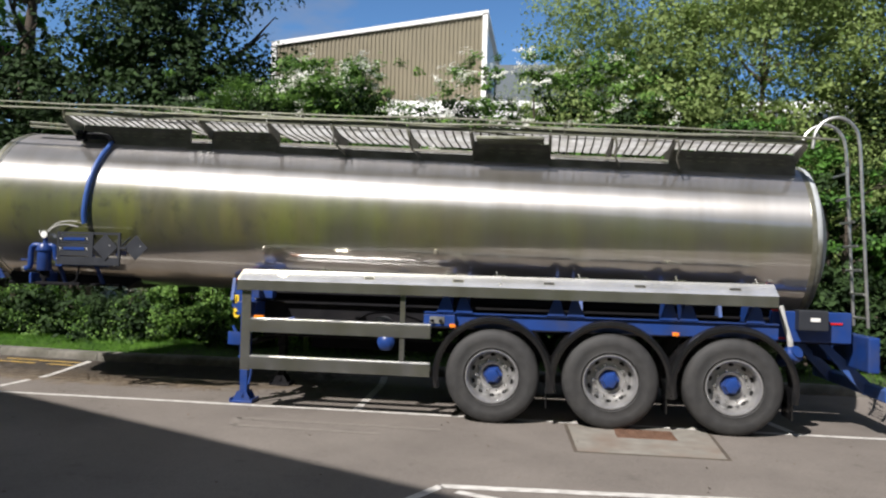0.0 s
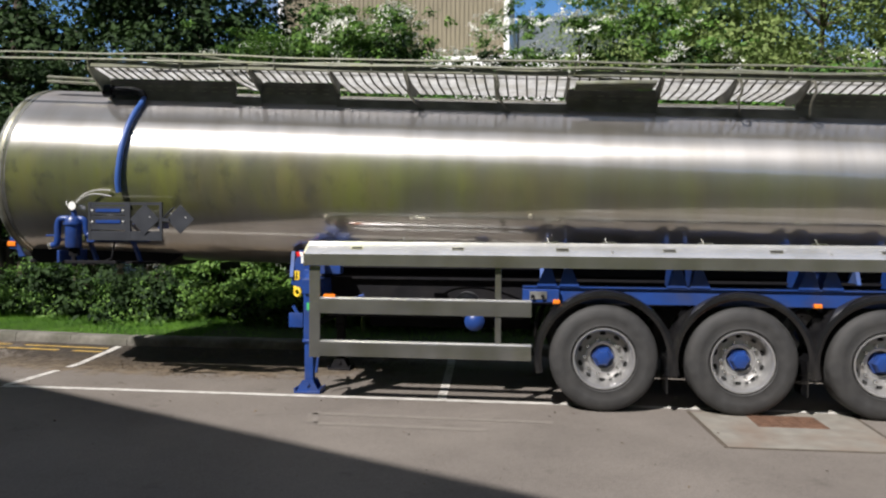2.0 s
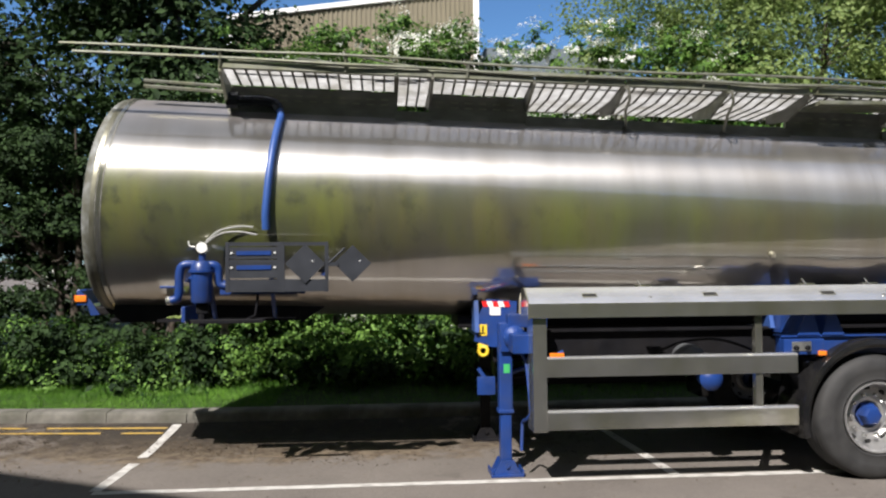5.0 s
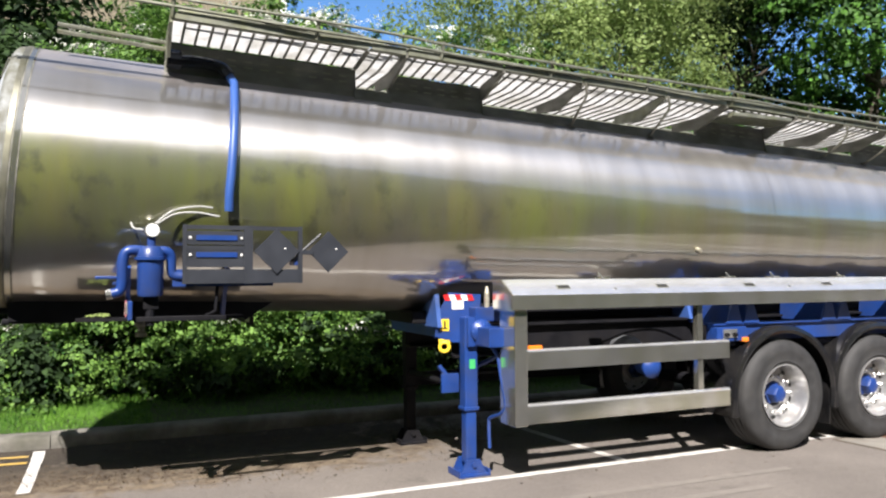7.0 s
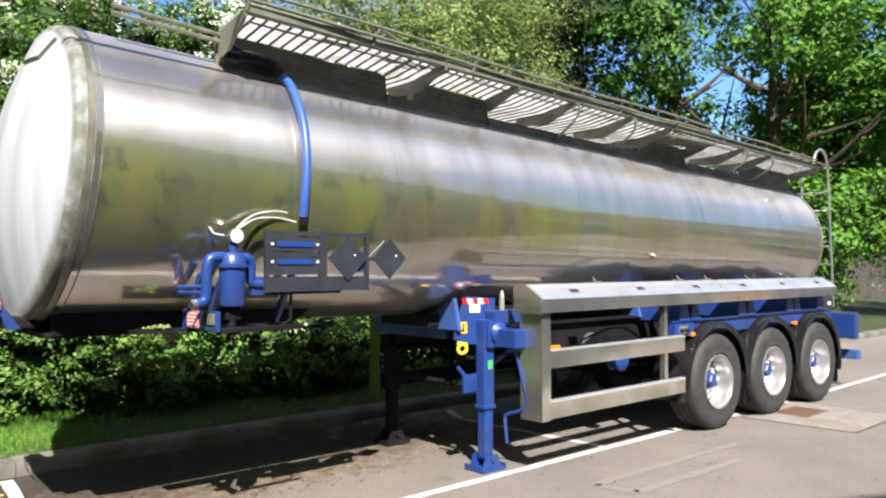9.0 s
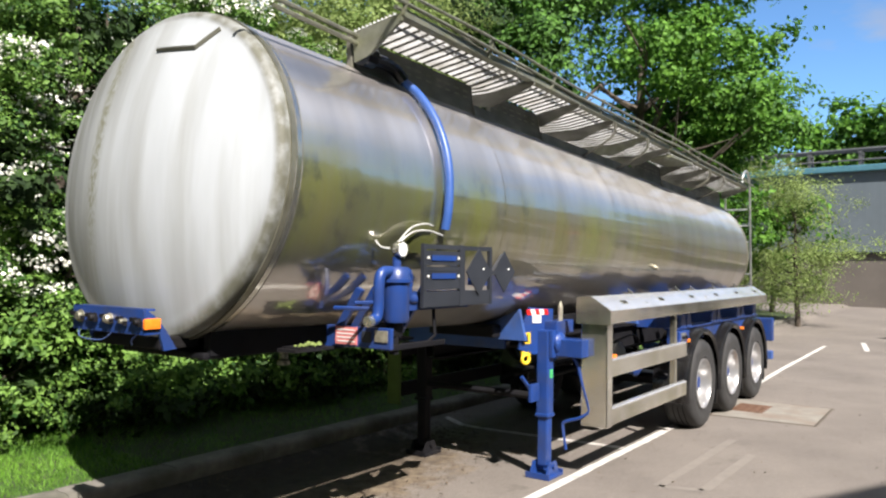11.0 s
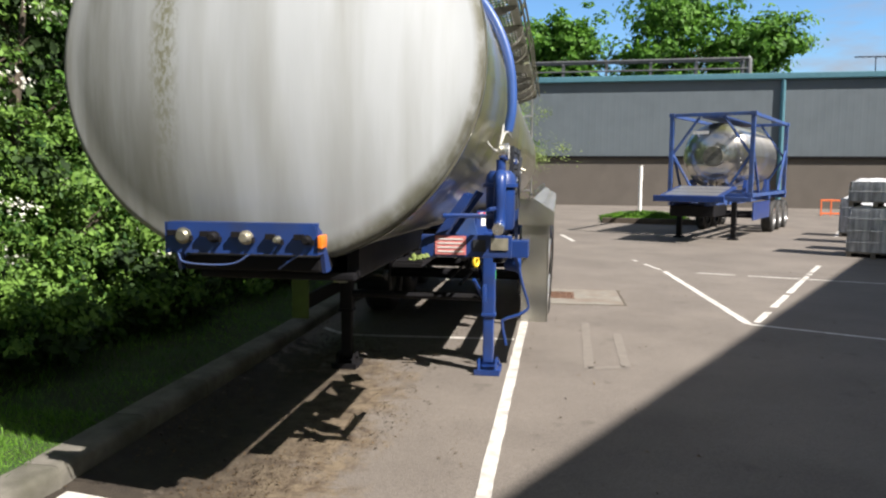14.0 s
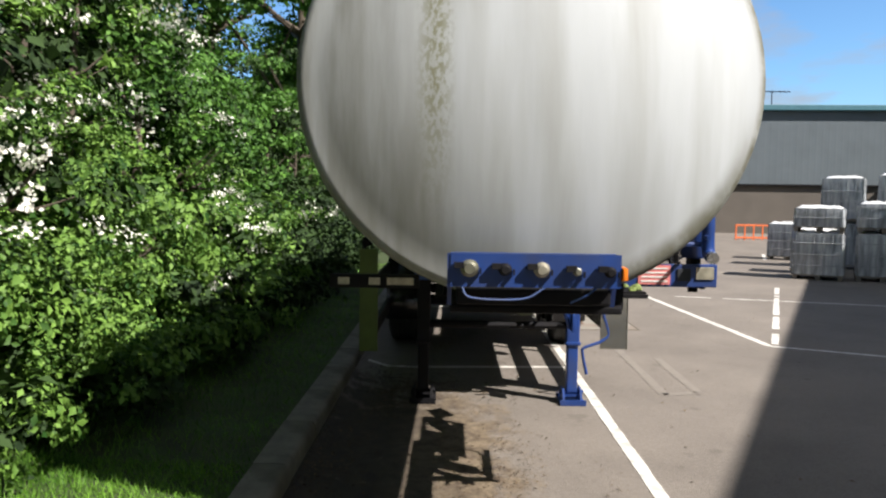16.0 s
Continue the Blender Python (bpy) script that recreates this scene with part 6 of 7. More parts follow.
for z in (1.795, 1.915):
    bm = BM()
    box(bm, PX0 + 0.03, -5.06, PY + 0.002, PY + 0.012, z - 0.02, z + 0.075)
    pp("placard_leaf", bm, M_BOARD)
    bm = BM()
    box(bm, PX0 + 0.09, -5.11, PY - 0.006, PY, z + 0.01, z + 0.045)
    pp("blue_slot", bm, M_BLUE, "blue clip strip")
    for x in (PX0 + 0.05, -5.08):
        bm = BM()
        box(bm, x - 0.008, x + 0.008, PY - 0.008, PY, z + 0.02, z + 0.036)
        pp("clip", bm, M_WHITE)
for cx, y, h in ((-4.83, PY - 0.012, 0.165), (-4.44, PY + 0.01, 0.155)):
    bm = BM()
    prism(bm, [(cx - h, 1.85), (cx, 1.85 - h), (cx + h, 1.85), (cx, 1.85 + h)], "y", y, y + 0.008)
    pp("diamond_plate", bm, M_BOARD, "dark grey diamond placard")
    bm = BM()
    lathe(bm, [(0, 0.008), (0.01, 0)], at(cx + 0.06, y, 1.87) @ AX_Y, 6)
    pp("clip", bm, M_WHITE)
bm = BM()
tube(bm, [(-4.72, PY + 0.01, 1.78), (-4.50, PY + 0.0, 1.98)], 0.01, 6)
box(bm, -4.66, -4.56, -1.19, -1.05, 1.83, 1.86)
pp("placard_arm", bm, M_BOARD)
for x, z in ((-5.2, 1.66), (-4.7, 1.75)):
    bm = BM()
    box(bm, x, x + 0.05, PY + 0.02, -1.02, z, z + 0.06)
    pp("bracket", bm, M_BLUE)
bm = BM()
box(bm, PX0 - 0.06, PX1 - 0.2, -1.12, -1.08, 1.60, 1.72)
pp("blue_backing", bm, M_BLUE)

# small sight fitting on the barrel side and bright reflector strip
bm = BM()
p0 = on_tank(-0.727, 111, 0.0)
lathe(bm, [(0, 0.028), (0.05, 0.022), (0.055, 0.0)], at(*p0) @ Vector((0, -1, -0.3)).to_track_quat("Z", "Y").to_matrix().to_4x4(), 12)
tp("sight_cock", bm, M_BRASS)

# rear: ladder, boxes, bumper
for y, zt in ((-0.95, 3.55), (-0.55, 3.54)):
    bm = BM()
    pts = [(3.52, y, 3.20), (3.55, y, 3.38), (3.64, y, zt - 0.05), (3.80, y, zt), (3.95, y, zt - 0.09), (4.02, y, 3.25), (4.06, y, 2.6), (4.14, y, 1.2)]
    tube(bm, smooth_path(pts, 6), 0.019, 8)
    tp("ladder_stile", bm, M_ALU, "bent aluminium ladder stile")
for i in range(7):
    z = 1.30 + 0.27 * i
    x = 4.195 - 0.045 * i * 0.9
    bm = BM()
    tube(bm, [(x - 0.06, -0.95, z), (x - 0.06, -0.55, z)], 0.014, 6)
    tp("ladder_rung", bm, M_ALU)
bm = BM()
box(bm, 3.10, 3.95, -1.0, -0.9, 1.02, 1.36, 0.01)
tp("rear_side_plate", bm, M_BLUE, "blue rear chassis plate", smooth=None)
bm = BM()
box(bm, 3.35, 3.66, -1.14, -0.95, 1.16, 1.38, 0.01)
tp("equipment_box", bm, M_BOARD, "dark grey equipment box", smooth=None)
bm = BM()
box(bm, 3.47, 3.57, -1.146, -1.14, 1.26, 1.30)
tp("box_label", bm, M_WHITE, "white label", smooth=None)
for x, z in ((3.10, 1.37), (3.12, 1.06), (3.72, 1.24)):
    bm = BM()
    box(bm, x, x + 0.13, -1.012, -1.0, z - 0.012, z + 0.006)
    tp("red_reflector", bm, M_RED, smooth=None)
bm = BM()
tube(bm, smooth_path([(3.18, -1.05, 1.42), (3.21, -1.08, 1.25), (3.26, -1.12, 1.05), (3.27, -1.12, 0.98)], 4), 0.032, 8)
tp("pale_hose", bm, M_TUBE, "pale grey hose stub")
bm = BM()
lathe(bm, [(-0.16, 0.0), (-0.16, 0.06), (-0.08, 0.09), (0.0, 0.10), (0.08, 0.10), (0.10, 0.07), (0.12, 0.07), (0.12, 0)], at(3.28, -1.08, 0.87) @ pose(0, 0, 0, 60, 0, 30), 16)
tp("outlet_valve", bm, M_BLUE, "blue outlet valve")
bm = BM()
box(bm, 4.0, 4.12, YC - 1.17, YC + 1.17, 0.74, 1.12, 0.02)
tp("rear_cross_beam", bm, M_BLUE, "blue rear cross beam with lamps", smooth=None)
for s in (-1, 1):
    bm = BM()
    prism(bm, [(3.7, 0.98), (3.8, 0.98), (4.28, 0.55), (4.28, 0.42), (4.20, 0.42)], "y", YC + s * 0.55 - 0.03, YC + s * 0.55 + 0.03)
    tp("bumper_arm", bm, M_BLUEDULL, smooth=None)
bm = BM()
box(bm, 4.2, 4.32, YC - 1.12, YC + 1.12, 0.42, 0.56, 0.02)
tp("rear_bumper", bm, M_BLUEDULL, "blue rear under-run bar", smooth=None)
for s in (-1, 1):
    bm = BM()
    box(bm, 4.12, 4.15, YC + s * 0.85 - 0.14, YC + s * 0.85 + 0.14, 0.86, 1.0, 0.01)
    tp("tail_lamp", bm, M_RED)

# far side under the barrel: placard board, and a plate coloured like mirrored grass
bm = BM()
box(bm, -2.955, -2.935, 0.985, 1.16, 0.42, 1.40, 0.006)
tp("far_end_plate", bm, M_GRASSREFL, "end plate of the far side guard, coloured lime for the grass it mirrors", smooth=None)
# far steel guard and valance in black: shade put into their colour
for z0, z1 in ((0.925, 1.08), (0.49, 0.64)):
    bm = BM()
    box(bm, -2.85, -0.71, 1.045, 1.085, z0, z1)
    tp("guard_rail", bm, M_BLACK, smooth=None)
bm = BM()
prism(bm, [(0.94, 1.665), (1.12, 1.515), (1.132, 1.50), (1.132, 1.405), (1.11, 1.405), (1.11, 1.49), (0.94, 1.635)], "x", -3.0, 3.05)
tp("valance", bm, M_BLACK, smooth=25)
bm = BM()
box(bm, -4.72, -4.69, 0.52, 1.16, 1.24, 1.34, 0.005)
tp("far_label_rail", bm, M_BLACK, smooth=None)
for y0, y1 in ((1.02, 1.10), (0.80, 0.88), (0.56, 0.75)):
    bm = BM()
    box(bm, -4.726, -4.72, y0, y1, 1.265, 1.315)
    tp("label", bm, M_BRASS, "pale unreadable label", smooth=None)

# ---------------------------------------------------------------- hedge, trees, grass


def shrub(x, y, h, w, seed, flowers=0.4, count=260, leaves=46, size=0.055, material=None, name="hawthorn_bush", label="flowering hawthorn bush with white blossom beside the verge", depth=None, low=True, skirt=False):
    depth = depth or w
    ob = empty(name, (x, y, 0.2), label, "bush", "roadside hedge")
    inv = ob.matrix_world.inverted()
    bm = BM()
    rng = random.Random(seed)
    for i in range(4):
        limbs(bm, (rng.uniform(-0.3, 0.3) * w, rng.uniform(-0.1, 0.4) * depth, 0), h * rng.uniform(0.6, 0.85), 0.02 + 0.012 * h, w * 0.6, 5 if h > 1 else 1, seed + i)
    part("stem", bm, M_BARK, ob, smooth=50)
    blobs = [((0, 0.2 * depth, h * 0.55), (w * 0.75, depth * 0.66, h * 0.40))]
    for i in range(7):
        a = rng.uniform(0, 2 * math.pi)
        blobs.append(((math.cos(a) * w * 0.5, (math.sin(a) + 0.3) * depth * 0.42, h * rng.uniform(0.35, 0.85)), (w * rng.uniform(0.28, 0.45), depth * rng.uniform(0.28, 0.45), h * rng.uniform(0.12, 0.2))))
    # low dark leaves that put the shade at the bush's foot into colour
    shade = []
    if low:
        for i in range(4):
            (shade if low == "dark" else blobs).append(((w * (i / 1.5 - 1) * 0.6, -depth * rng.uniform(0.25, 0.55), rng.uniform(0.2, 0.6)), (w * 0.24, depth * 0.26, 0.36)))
    cc, d = foliage("foliage", ob, blobs, count, leaves, 0.15, size, material or M_LEAF, seed, floor=0.02, shell=0.62, loose=2.1)
    if skirt:
        # leafy bank that slopes out to the foot of the bush
        bank = [((w * (k - 1) * 0.62, -0.36 * depth, 0.62 + 0.15 * rng.random()), (w * 0.5, 0.34 * depth, 0.80)) for k in range(3)]
        bank.append(((0, -0.22 * depth, 1.5), (w * 0.85, 0.30 * depth, 0.95)))
        sc_, sd_ = foliage("skirt_foliage", ob, bank, 190, 62, 0.12, size * 0.9, M_LEAF, seed + 90, floor=0.03, shell=0.8, loose=2.0)
        blossom(ob, sc_, sd_, 0.17, 22, 0.032, seed + 95, sunny=-0.15)
    # dark core leaves put the bush's inner shade into colour and block light
    foliage("inner_foliage", ob, [(c, (r[0] * 0.72, r[1] * 0.72, r[2] * 0.8)) for c, r in blobs] + shade, count // 3, 44, 0.20, 0.11, M_LEAFD, seed + 50, floor=0.02, label="dark leaves inside the bush that stand for its inner shade", shell=0.2)
    if flowers:
        blossom(ob, cc, d, flowers, 26, 0.034 if flowers < 0.96 else 0.046, seed + 3, sunny=-0.15)
    return ob


def tree(x, y, h, w, seed, material, count=420, leaves=44, size=0.16, spread=0.45, crown_low=0.3, name="tree", label="tall leafy broadleaf tree", flowers=0.0, trunk=0.2):
    ob = empty(name, (x, y, rise(x, y)), label, "tree")
    bm = BM()
    limbs(bm, (0, 0, -0.1), h * 0.8, trunk, w * 0.75, 13, seed)
    part("trunk", bm, M_BARK, ob, smooth=50)
    rng = random.Random(seed)
    blobs = []
    for i in range(18):
        a = rng.uniform(0, 2 * math.pi)
        f = rng.uniform(crown_low, 0.95)
        rr = w * (0.75 - 0.5 * max(0, f - 0.5)) * rng.uniform(0.3, 1.0)
        s = rng.uniform(0.22, 0.36)
        blobs.append(((math.cos(a) * rr, math.sin(a) * rr, h * f), (w * s * 1.15, w * s * 1.15, h * 0.10)))
    cc, d = foliage("crown", ob, blobs, count, leaves, spread, size, material, seed, floor=0.4, shell=0.35)
    if flowers:
        blossom(ob, cc, d, flowers, 20, 0.06, seed + 3)
    return ob


# near hedge, thickest where the walk ends beside it
hx = [(-6.3, 3.75, 4.3, 1.3), (-5.2, 3.6, 5.5, 1.3), (-3.9, 3.7, 5.65, 1.35), (-2.4, 3.6, 4.3, 1.4), (-0.9, 3.8, 4.0, 1.4), (0.6, 4.3, 4.6, 1.5), (2.2, 4.3, 4.3, 1.5), (3.9, 4.3, 4.5, 1.6), (5.6, 4.2, 4.4, 1.6), (7.4, 4.0, 4.2, 1.6)]
for i, (x, y, h, w) in enumerate(hx):
    near = x < -2
    y += 0.0 if x < -2.6 else 0.2
    shrub(x, y, h, w, 100 + 9 * i, flowers=0.55 if near else 0.08, count=340 if near else 230, leaves=(104 if x < -4.5 else 78) if near else 54, size=(0.054 if x < -4.5 else 0.068) if near else 0.095, skirt=x < 0, low=True if x < -2.6 else "dark", material=M_LEAF if x < -3 else M_LEAFM)
for i, (x, y, h, w) in enumerate([(-7.9, 5.2, 4.6, 1.3), (-9.4, 5.2, 4.8, 1.5), (-11.1, 5.4, 4.8, 1.6), (-13.0, 5.6, 5.0, 1.8)]):
    if i < 2:
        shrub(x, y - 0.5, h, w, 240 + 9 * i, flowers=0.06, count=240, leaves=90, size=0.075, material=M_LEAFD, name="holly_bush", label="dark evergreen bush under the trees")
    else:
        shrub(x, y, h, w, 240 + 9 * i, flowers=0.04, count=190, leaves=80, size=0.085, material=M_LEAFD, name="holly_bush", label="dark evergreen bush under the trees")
for i in range(9):
    x = -12.4 + 0.75 * i
    shrub(x, 3.45 + 0.25 * math.sin(2.3 * i), 0.45 + 0.12 * math.sin(1.7 * i), 0.45, 280 + 5 * i, flowers=0, count=34, leaves=60, size=0.06, name="nettle_clump", label="low clump of green weeds on the verge")
for i in range(12):
    shrub(-2.7 + 1.08 * i, 3.05 + 0.12 * math.sin(2.1 * i), 1.5 + 0.3 * math.sin(1.3 * i) + 0.04 * i, 0.72, 360 + 5 * i, **(dict(flowers=0.3, count=90, leaves=70, size=0.078) if i < 3 else dict(flowers=0, count=90, leaves=48, size=0.10, material=M_LEAFD, name="holly_bush", label="dark evergreen bush under the trees")))
for i, (x, y, h, w) in enumerate([(-5.9, 3.55, 2.3, 0.9), (-4.6, 3.45, 2.5, 0.9), (-3.4, 3.45, 2.2, 0.85)]):
    shrub(x, y, h, w, 430 + 9 * i, flowers=0.45, count=150, leaves=80, size=0.072)
for i, (x, y, h, w) in enumerate([(-5.2, 5.3, 3.4, 1.2), (-3.8, 5.3, 3.6, 1.2), (-2.6, 5.4, 3.4, 1.2)]):
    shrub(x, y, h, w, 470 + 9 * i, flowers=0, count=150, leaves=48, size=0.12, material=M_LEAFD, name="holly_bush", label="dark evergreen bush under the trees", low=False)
# second row: taller thorns in flower behind the barrel
for i, (x, y, h, w, f) in enumerate([(-7.5, 6.8, 5.3, 1.3, 0.2), (-6.5, 6.8, 6.3, 1.3, 0.3), (-5.5, 6.9, 6.5, 1.2, 0.5), (-4.7, 7.0, 6.75, 1.2, 0.5), (-3.7, 7.1, 6.5, 1.2, 0.6), (-2.4, 7.3, 5.8, 1.4, 1.0), (-1.2, 7.3, 6.5, 1.1, 0.9), (0.1, 7.5, 6.6, 1.5, 1.0), (1.5, 7.4, 7.1, 1.4, 0.4), (2.6, 7.4, 6.6, 1.3, 0.3), (9.2, 5.2, 5.0, 2.0, 0.2), (11.5, 5.0, 4.6, 2.0, 0.2), (14.5, 5.0, 4.5, 2.2, 0.1), (-12.8, 5.8, 5.0, 1.9, 0.3)]):
    shrub(x, y, h, w, 300 + 9 * i, flowers=f, count=240, leaves=46, size=0.098, low=False)
# trees
tree(1.95, 9.0, 9.6, 1.45, 509, M_LEAF2, count=400, leaves=92, size=0.085, crown_low=0.3, label="slender grey-green willow with open crown", trunk=0.12)
tree(-9.0, 8.2, 11.5, 3.3, 500, M_LEAFD, count=800, leaves=48, size=0.155, crown_low=0.12, label="dark dense broadleaf tree behind the hedge", trunk=0.3)
tree(-12.8, 7.6, 13.0, 3.8, 501, M_LEAFD, count=600, leaves=44, size=0.165, crown_low=0.1, label="dark dense broadleaf tree behind the hedge", trunk=0.3)
tree(-6.9, 9.4, 7.2, 1.6, 503, M_LEAFD, count=260, leaves=50, size=0.13, crown_low=0.2, label="dark young tree beside the warehouse", trunk=0.12)
tree(7.9, 9.3, 9.4, 1.6, 502, M_LEAF2, count=380, leaves=90, size=0.09, crown_low=0.35, label="slender grey-green willow with open crown", trunk=0.12)
for i, (x, y, h, w) in enumerate([(4.1, 9.0, 9.4, 1.8), (6.1, 8.8, 9.7, 1.8)]):
    tree(x, y, h, w, 510 + i, M_LEAF2, count=620, leaves=68, size=0.105, crown_low=0.15, label="pale green willow with fine leaves", trunk=0.14)
tree(10.0, 9.8, 11.0, 2.4, 526, M_LEAFD, count=760, leaves=54, size=0.16, crown_low=0.15, label="dark broadleaf tree beside the willows", trunk=0.2)
tree(13.0, 8.6, 12.5, 3.7, 520, M_LEAFM, count=880, leaves=55, size=0.185, crown_low=0.2, label="tall green tree with dark limbs", trunk=0.32)
tree(16.5, 4.6, 13.0, 4.6, 521, M_LEAFT, count=960, leaves=56, size=0.195, crown_low=0.2, label="tall green tree with dark limbs", trunk=0.3)
tree(19.0, 5.0, 10.5, 2.8, 522, M_LEAFT, count=460, leaves=52, size=0.19, crown_low=0.15, label="green tree at the end of the yard")
tree(18.5, 0.9, 5.8, 1.5, 523, M_LEAF2, count=300, leaves=56, size=0.075, crown_low=0.1, label="thin sapling willow by the shed corner", trunk=0.08)
tree(22.5, 2.6, 6.6, 1.8, 524, M_LEAF2, count=280, leaves=56, size=0.085, crown_low=0.1, label="thin sapling willow by the shed corner", trunk=0.08)
for i, (x, y, h, w) in enumerate([(57, -1.2, 15.0, 3.8), (57, -11.2, 17.8, 5.6), (58, -17.0, 15.0, 4.5), (60, 5, 14.5, 5.0), (56, 12, 15, 5)]):
    tree(x, y, h, w, 530 + i, M_LEAFT, count=640, leaves=30, size=0.50, spread=0.75, crown_low=0.3, label="distant green tree beyond the shed roof", trunk=0.4)
# trees on the yard's open side, seen in the barrel, raised to block skylight
for i, (x, y, h, w) in enumerate([(-18, -13, 12, 4.0), (-19, -7, 12.5, 4.0), (-18, -1, 12.0, 4.0), (-19, 5, 12.5, 4.0), (-17, -20, 11.0, 4.0), (-18, 11, 12.0, 4.0), (8, -34, 16, 5), (15, -36, 17, 5), (22, -38, 17, 5)]):
    tree(x, y, h, w, 560 + i, M_LEAFT, count=300, leaves=22, size=0.38, spread=0.5, crown_low=0.12, label="broadleaf tree across the yard", trunk=0.25)

# grass blades on the verge
rng = np.random.default_rng(77)
k = 110000
gx = np.where(rng.random(k) < 0.68, rng.uniform(-12, -5.5, k), rng.uniform(-5.5, 9, k))
gy = KERB_Y + 0.1 * np.maximum(0, -6.5 - gx) + 0.22 + rng.random(k) ** 1.25 * 2.5
near = np.array([verge(a, b) for a, b in zip(gx, gy)])
hgt = (0.025 + 0.075 * rng.random(k) ** 1.5) * (0.6 + 0.7 * np.clip((gy - KERB_Y - 0.3) / 1.5, 0, 1))
lean = rng.normal(size=(k, 2)) * 0.55
base = np.stack([gx, gy, near - 0.01], 1)
wv = rng.normal(size=(k, 2))
wv /= np.linalg.norm(wv, axis=1, keepdims=True)
v = np.empty((k, 3, 3), np.float32)
v[:, 0] = base + np.c_[wv * 0.0032, np.zeros(k)]
v[:, 1] = base - np.c_[wv * 0.0032, np.zeros(k)]
v[:, 2] = base + np.c_[lean * hgt[:, None], hgt]
me = bpy.data.meshes.new("grass")
me.vertices.add(3 * k)
me.vertices.foreach_set("co", v.reshape(-1))
me.loops.add(3 * k)
me.loops.foreach_set("vertex_index", np.arange(3 * k, dtype=np.int32))
me.polygons.add(k)
me.polygons.foreach_set("loop_start", (3 * np.arange(k)).astype(np.int32))
me.materials.append(M_GRASS)
me.update(calc_edges=True)
tagged(new("grass", me), "bright green uncut grass on the verge", "grass", kind="stuff")

# dead leaves and twigs drifted along the kerb
rng = np.random.default_rng(9)
k = 30000
lx = -8.6 + 10.1 * rng.random(k) ** 1.3
ly = KERB_Y - 0.02 - np.abs(rng.normal(size=k)) * 0.95
ok = (ly > -0.9) & (np.sin(lx * 2.1 + 1.3 * np.sin(ly * 3.0)) + np.sin(ly * 5.3 + lx) + rng.normal(size=k) * 0.7 > 0.35)
lx, ly = lx[ok], ly[ok]
k = len(lx)
ob = new("leaf_litter", cards("leaf_litter", np.c_[lx, ly, np.array([rise(a, b) for a, b in zip(lx, ly)]) + 0.008 + 0.01 * rng.random(k)], np.c_[rng.normal(size=(k, 2)) * 0.35, np.ones(k)], 0.008 + 0.026 * rng.random(k) ** 2.5, M_LEAFLITTER, aspect=0.42, fold=0.2))
tagged(ob, "brown dead leaves and twigs drifted along the kerb", "leaf litter", kind="stuff")
rng = np.random.default_rng(19)
k = 420
ob = new("scattered_debris", cards("scattered_debris", np.c_[rng.uniform(-9, 6, k), -1.1 - 6.0 * rng.random(k) ** 1.8, np.full(k, 0.006)], np.c_[rng.normal(size=(k, 2)) * 0.3, np.ones(k)], 0.010 + 0.035 * rng.random(k) ** 3, M_LEAFLITTER, aspect=0.5))
tagged(ob, "stray leaves and crumbs scattered over the asphalt", "leaf litter", kind="stuff")

# ---------------------------------------------------------------- container trailer across the yard
CT = Matrix.Translation((13.35, -5.86, 0)) @ Matrix.Rotation(radians(-23.8), 4, "Z")
skel = empty("skeletal_trailer", (0, 0, 0), "blue skeletal container trailer on dark landing legs", "trailer")
skel.matrix_world = CT


def cp(parent, name, bm, m, label="", smooth=None):
    return part(name, bm, m, parent, label, smooth)


for y in (-0.5, 0.5):
    bm = BM()
    prism(bm, [(-2.2, 1.04), (0.2, 1.0), (6.6, 1.02), (6.6, 1.22), (0.2, 1.22), (-0.2, 1.12), (-2.2, 1.12)], "y", y - 0.06, y + 0.06)
    cp(skel, "chassis_beam", bm, M_BLUEDULL)
bm = BM()
box(bm, -2.25, -0.2, -0.82, 0.82, 1.12, 1.18, 0.01)
DECK = Matrix.Translation((-2.25, 0, 1.30)) @ Matrix.Rotation(radians(-7), 4, "Y") @ Matrix.Translation((2.25, 0, -1.18))
bmesh.ops.transform(bm, matrix=DECK, verts=bm.verts)
cp(skel, "gooseneck_deck", bm, M_BLUE, "blue front deck")
for i in range(3):
    bm = BM()
    box(bm, -2.1 + 0.62 * i, -1.56 + 0.62 * i, -0.72, 0.72, 1.182, 1.188)
    bmesh.ops.transform(bm, matrix=DECK, verts=bm.verts)
    cp(skel, "deck_panel", bm, M_RIM, "worn bare-metal deck panel")
bm = BM()
box(bm, -2.32, -2.2, -0.95, 0.95, 1.14, 1.31, 0.015)
box(bm, -2.2, -0.3, -0.5, -0.42, 1.05, 1.25)
box(bm, -2.2, -0.3, 0.42, 0.5, 1.05, 1.25)
cp(skel, "front_beam", bm, M_BLUE)
for x in (0.0, 2.9, 6.05):
    bm = BM()
    box(bm, x - 0.08, x + 0.08, -1.22, 1.22, 1.10, 1.23, 0.01)
    cp(skel, "bolster", bm, M_BLUEDULL)
bm = BM()
box(bm, 0.3, 3.0, -1.22, -1.18, 0.55, 1.08, 0.01)
cp(skel, "side_panel", bm, M_BLUE, "blue side skirt panel")
bm = BM()
box(bm, -1.9, -0.4, -0.6, 0.6, 0.72, 1.04, 0.03)
cp(skel, "under_box", bm, M_BLACK)
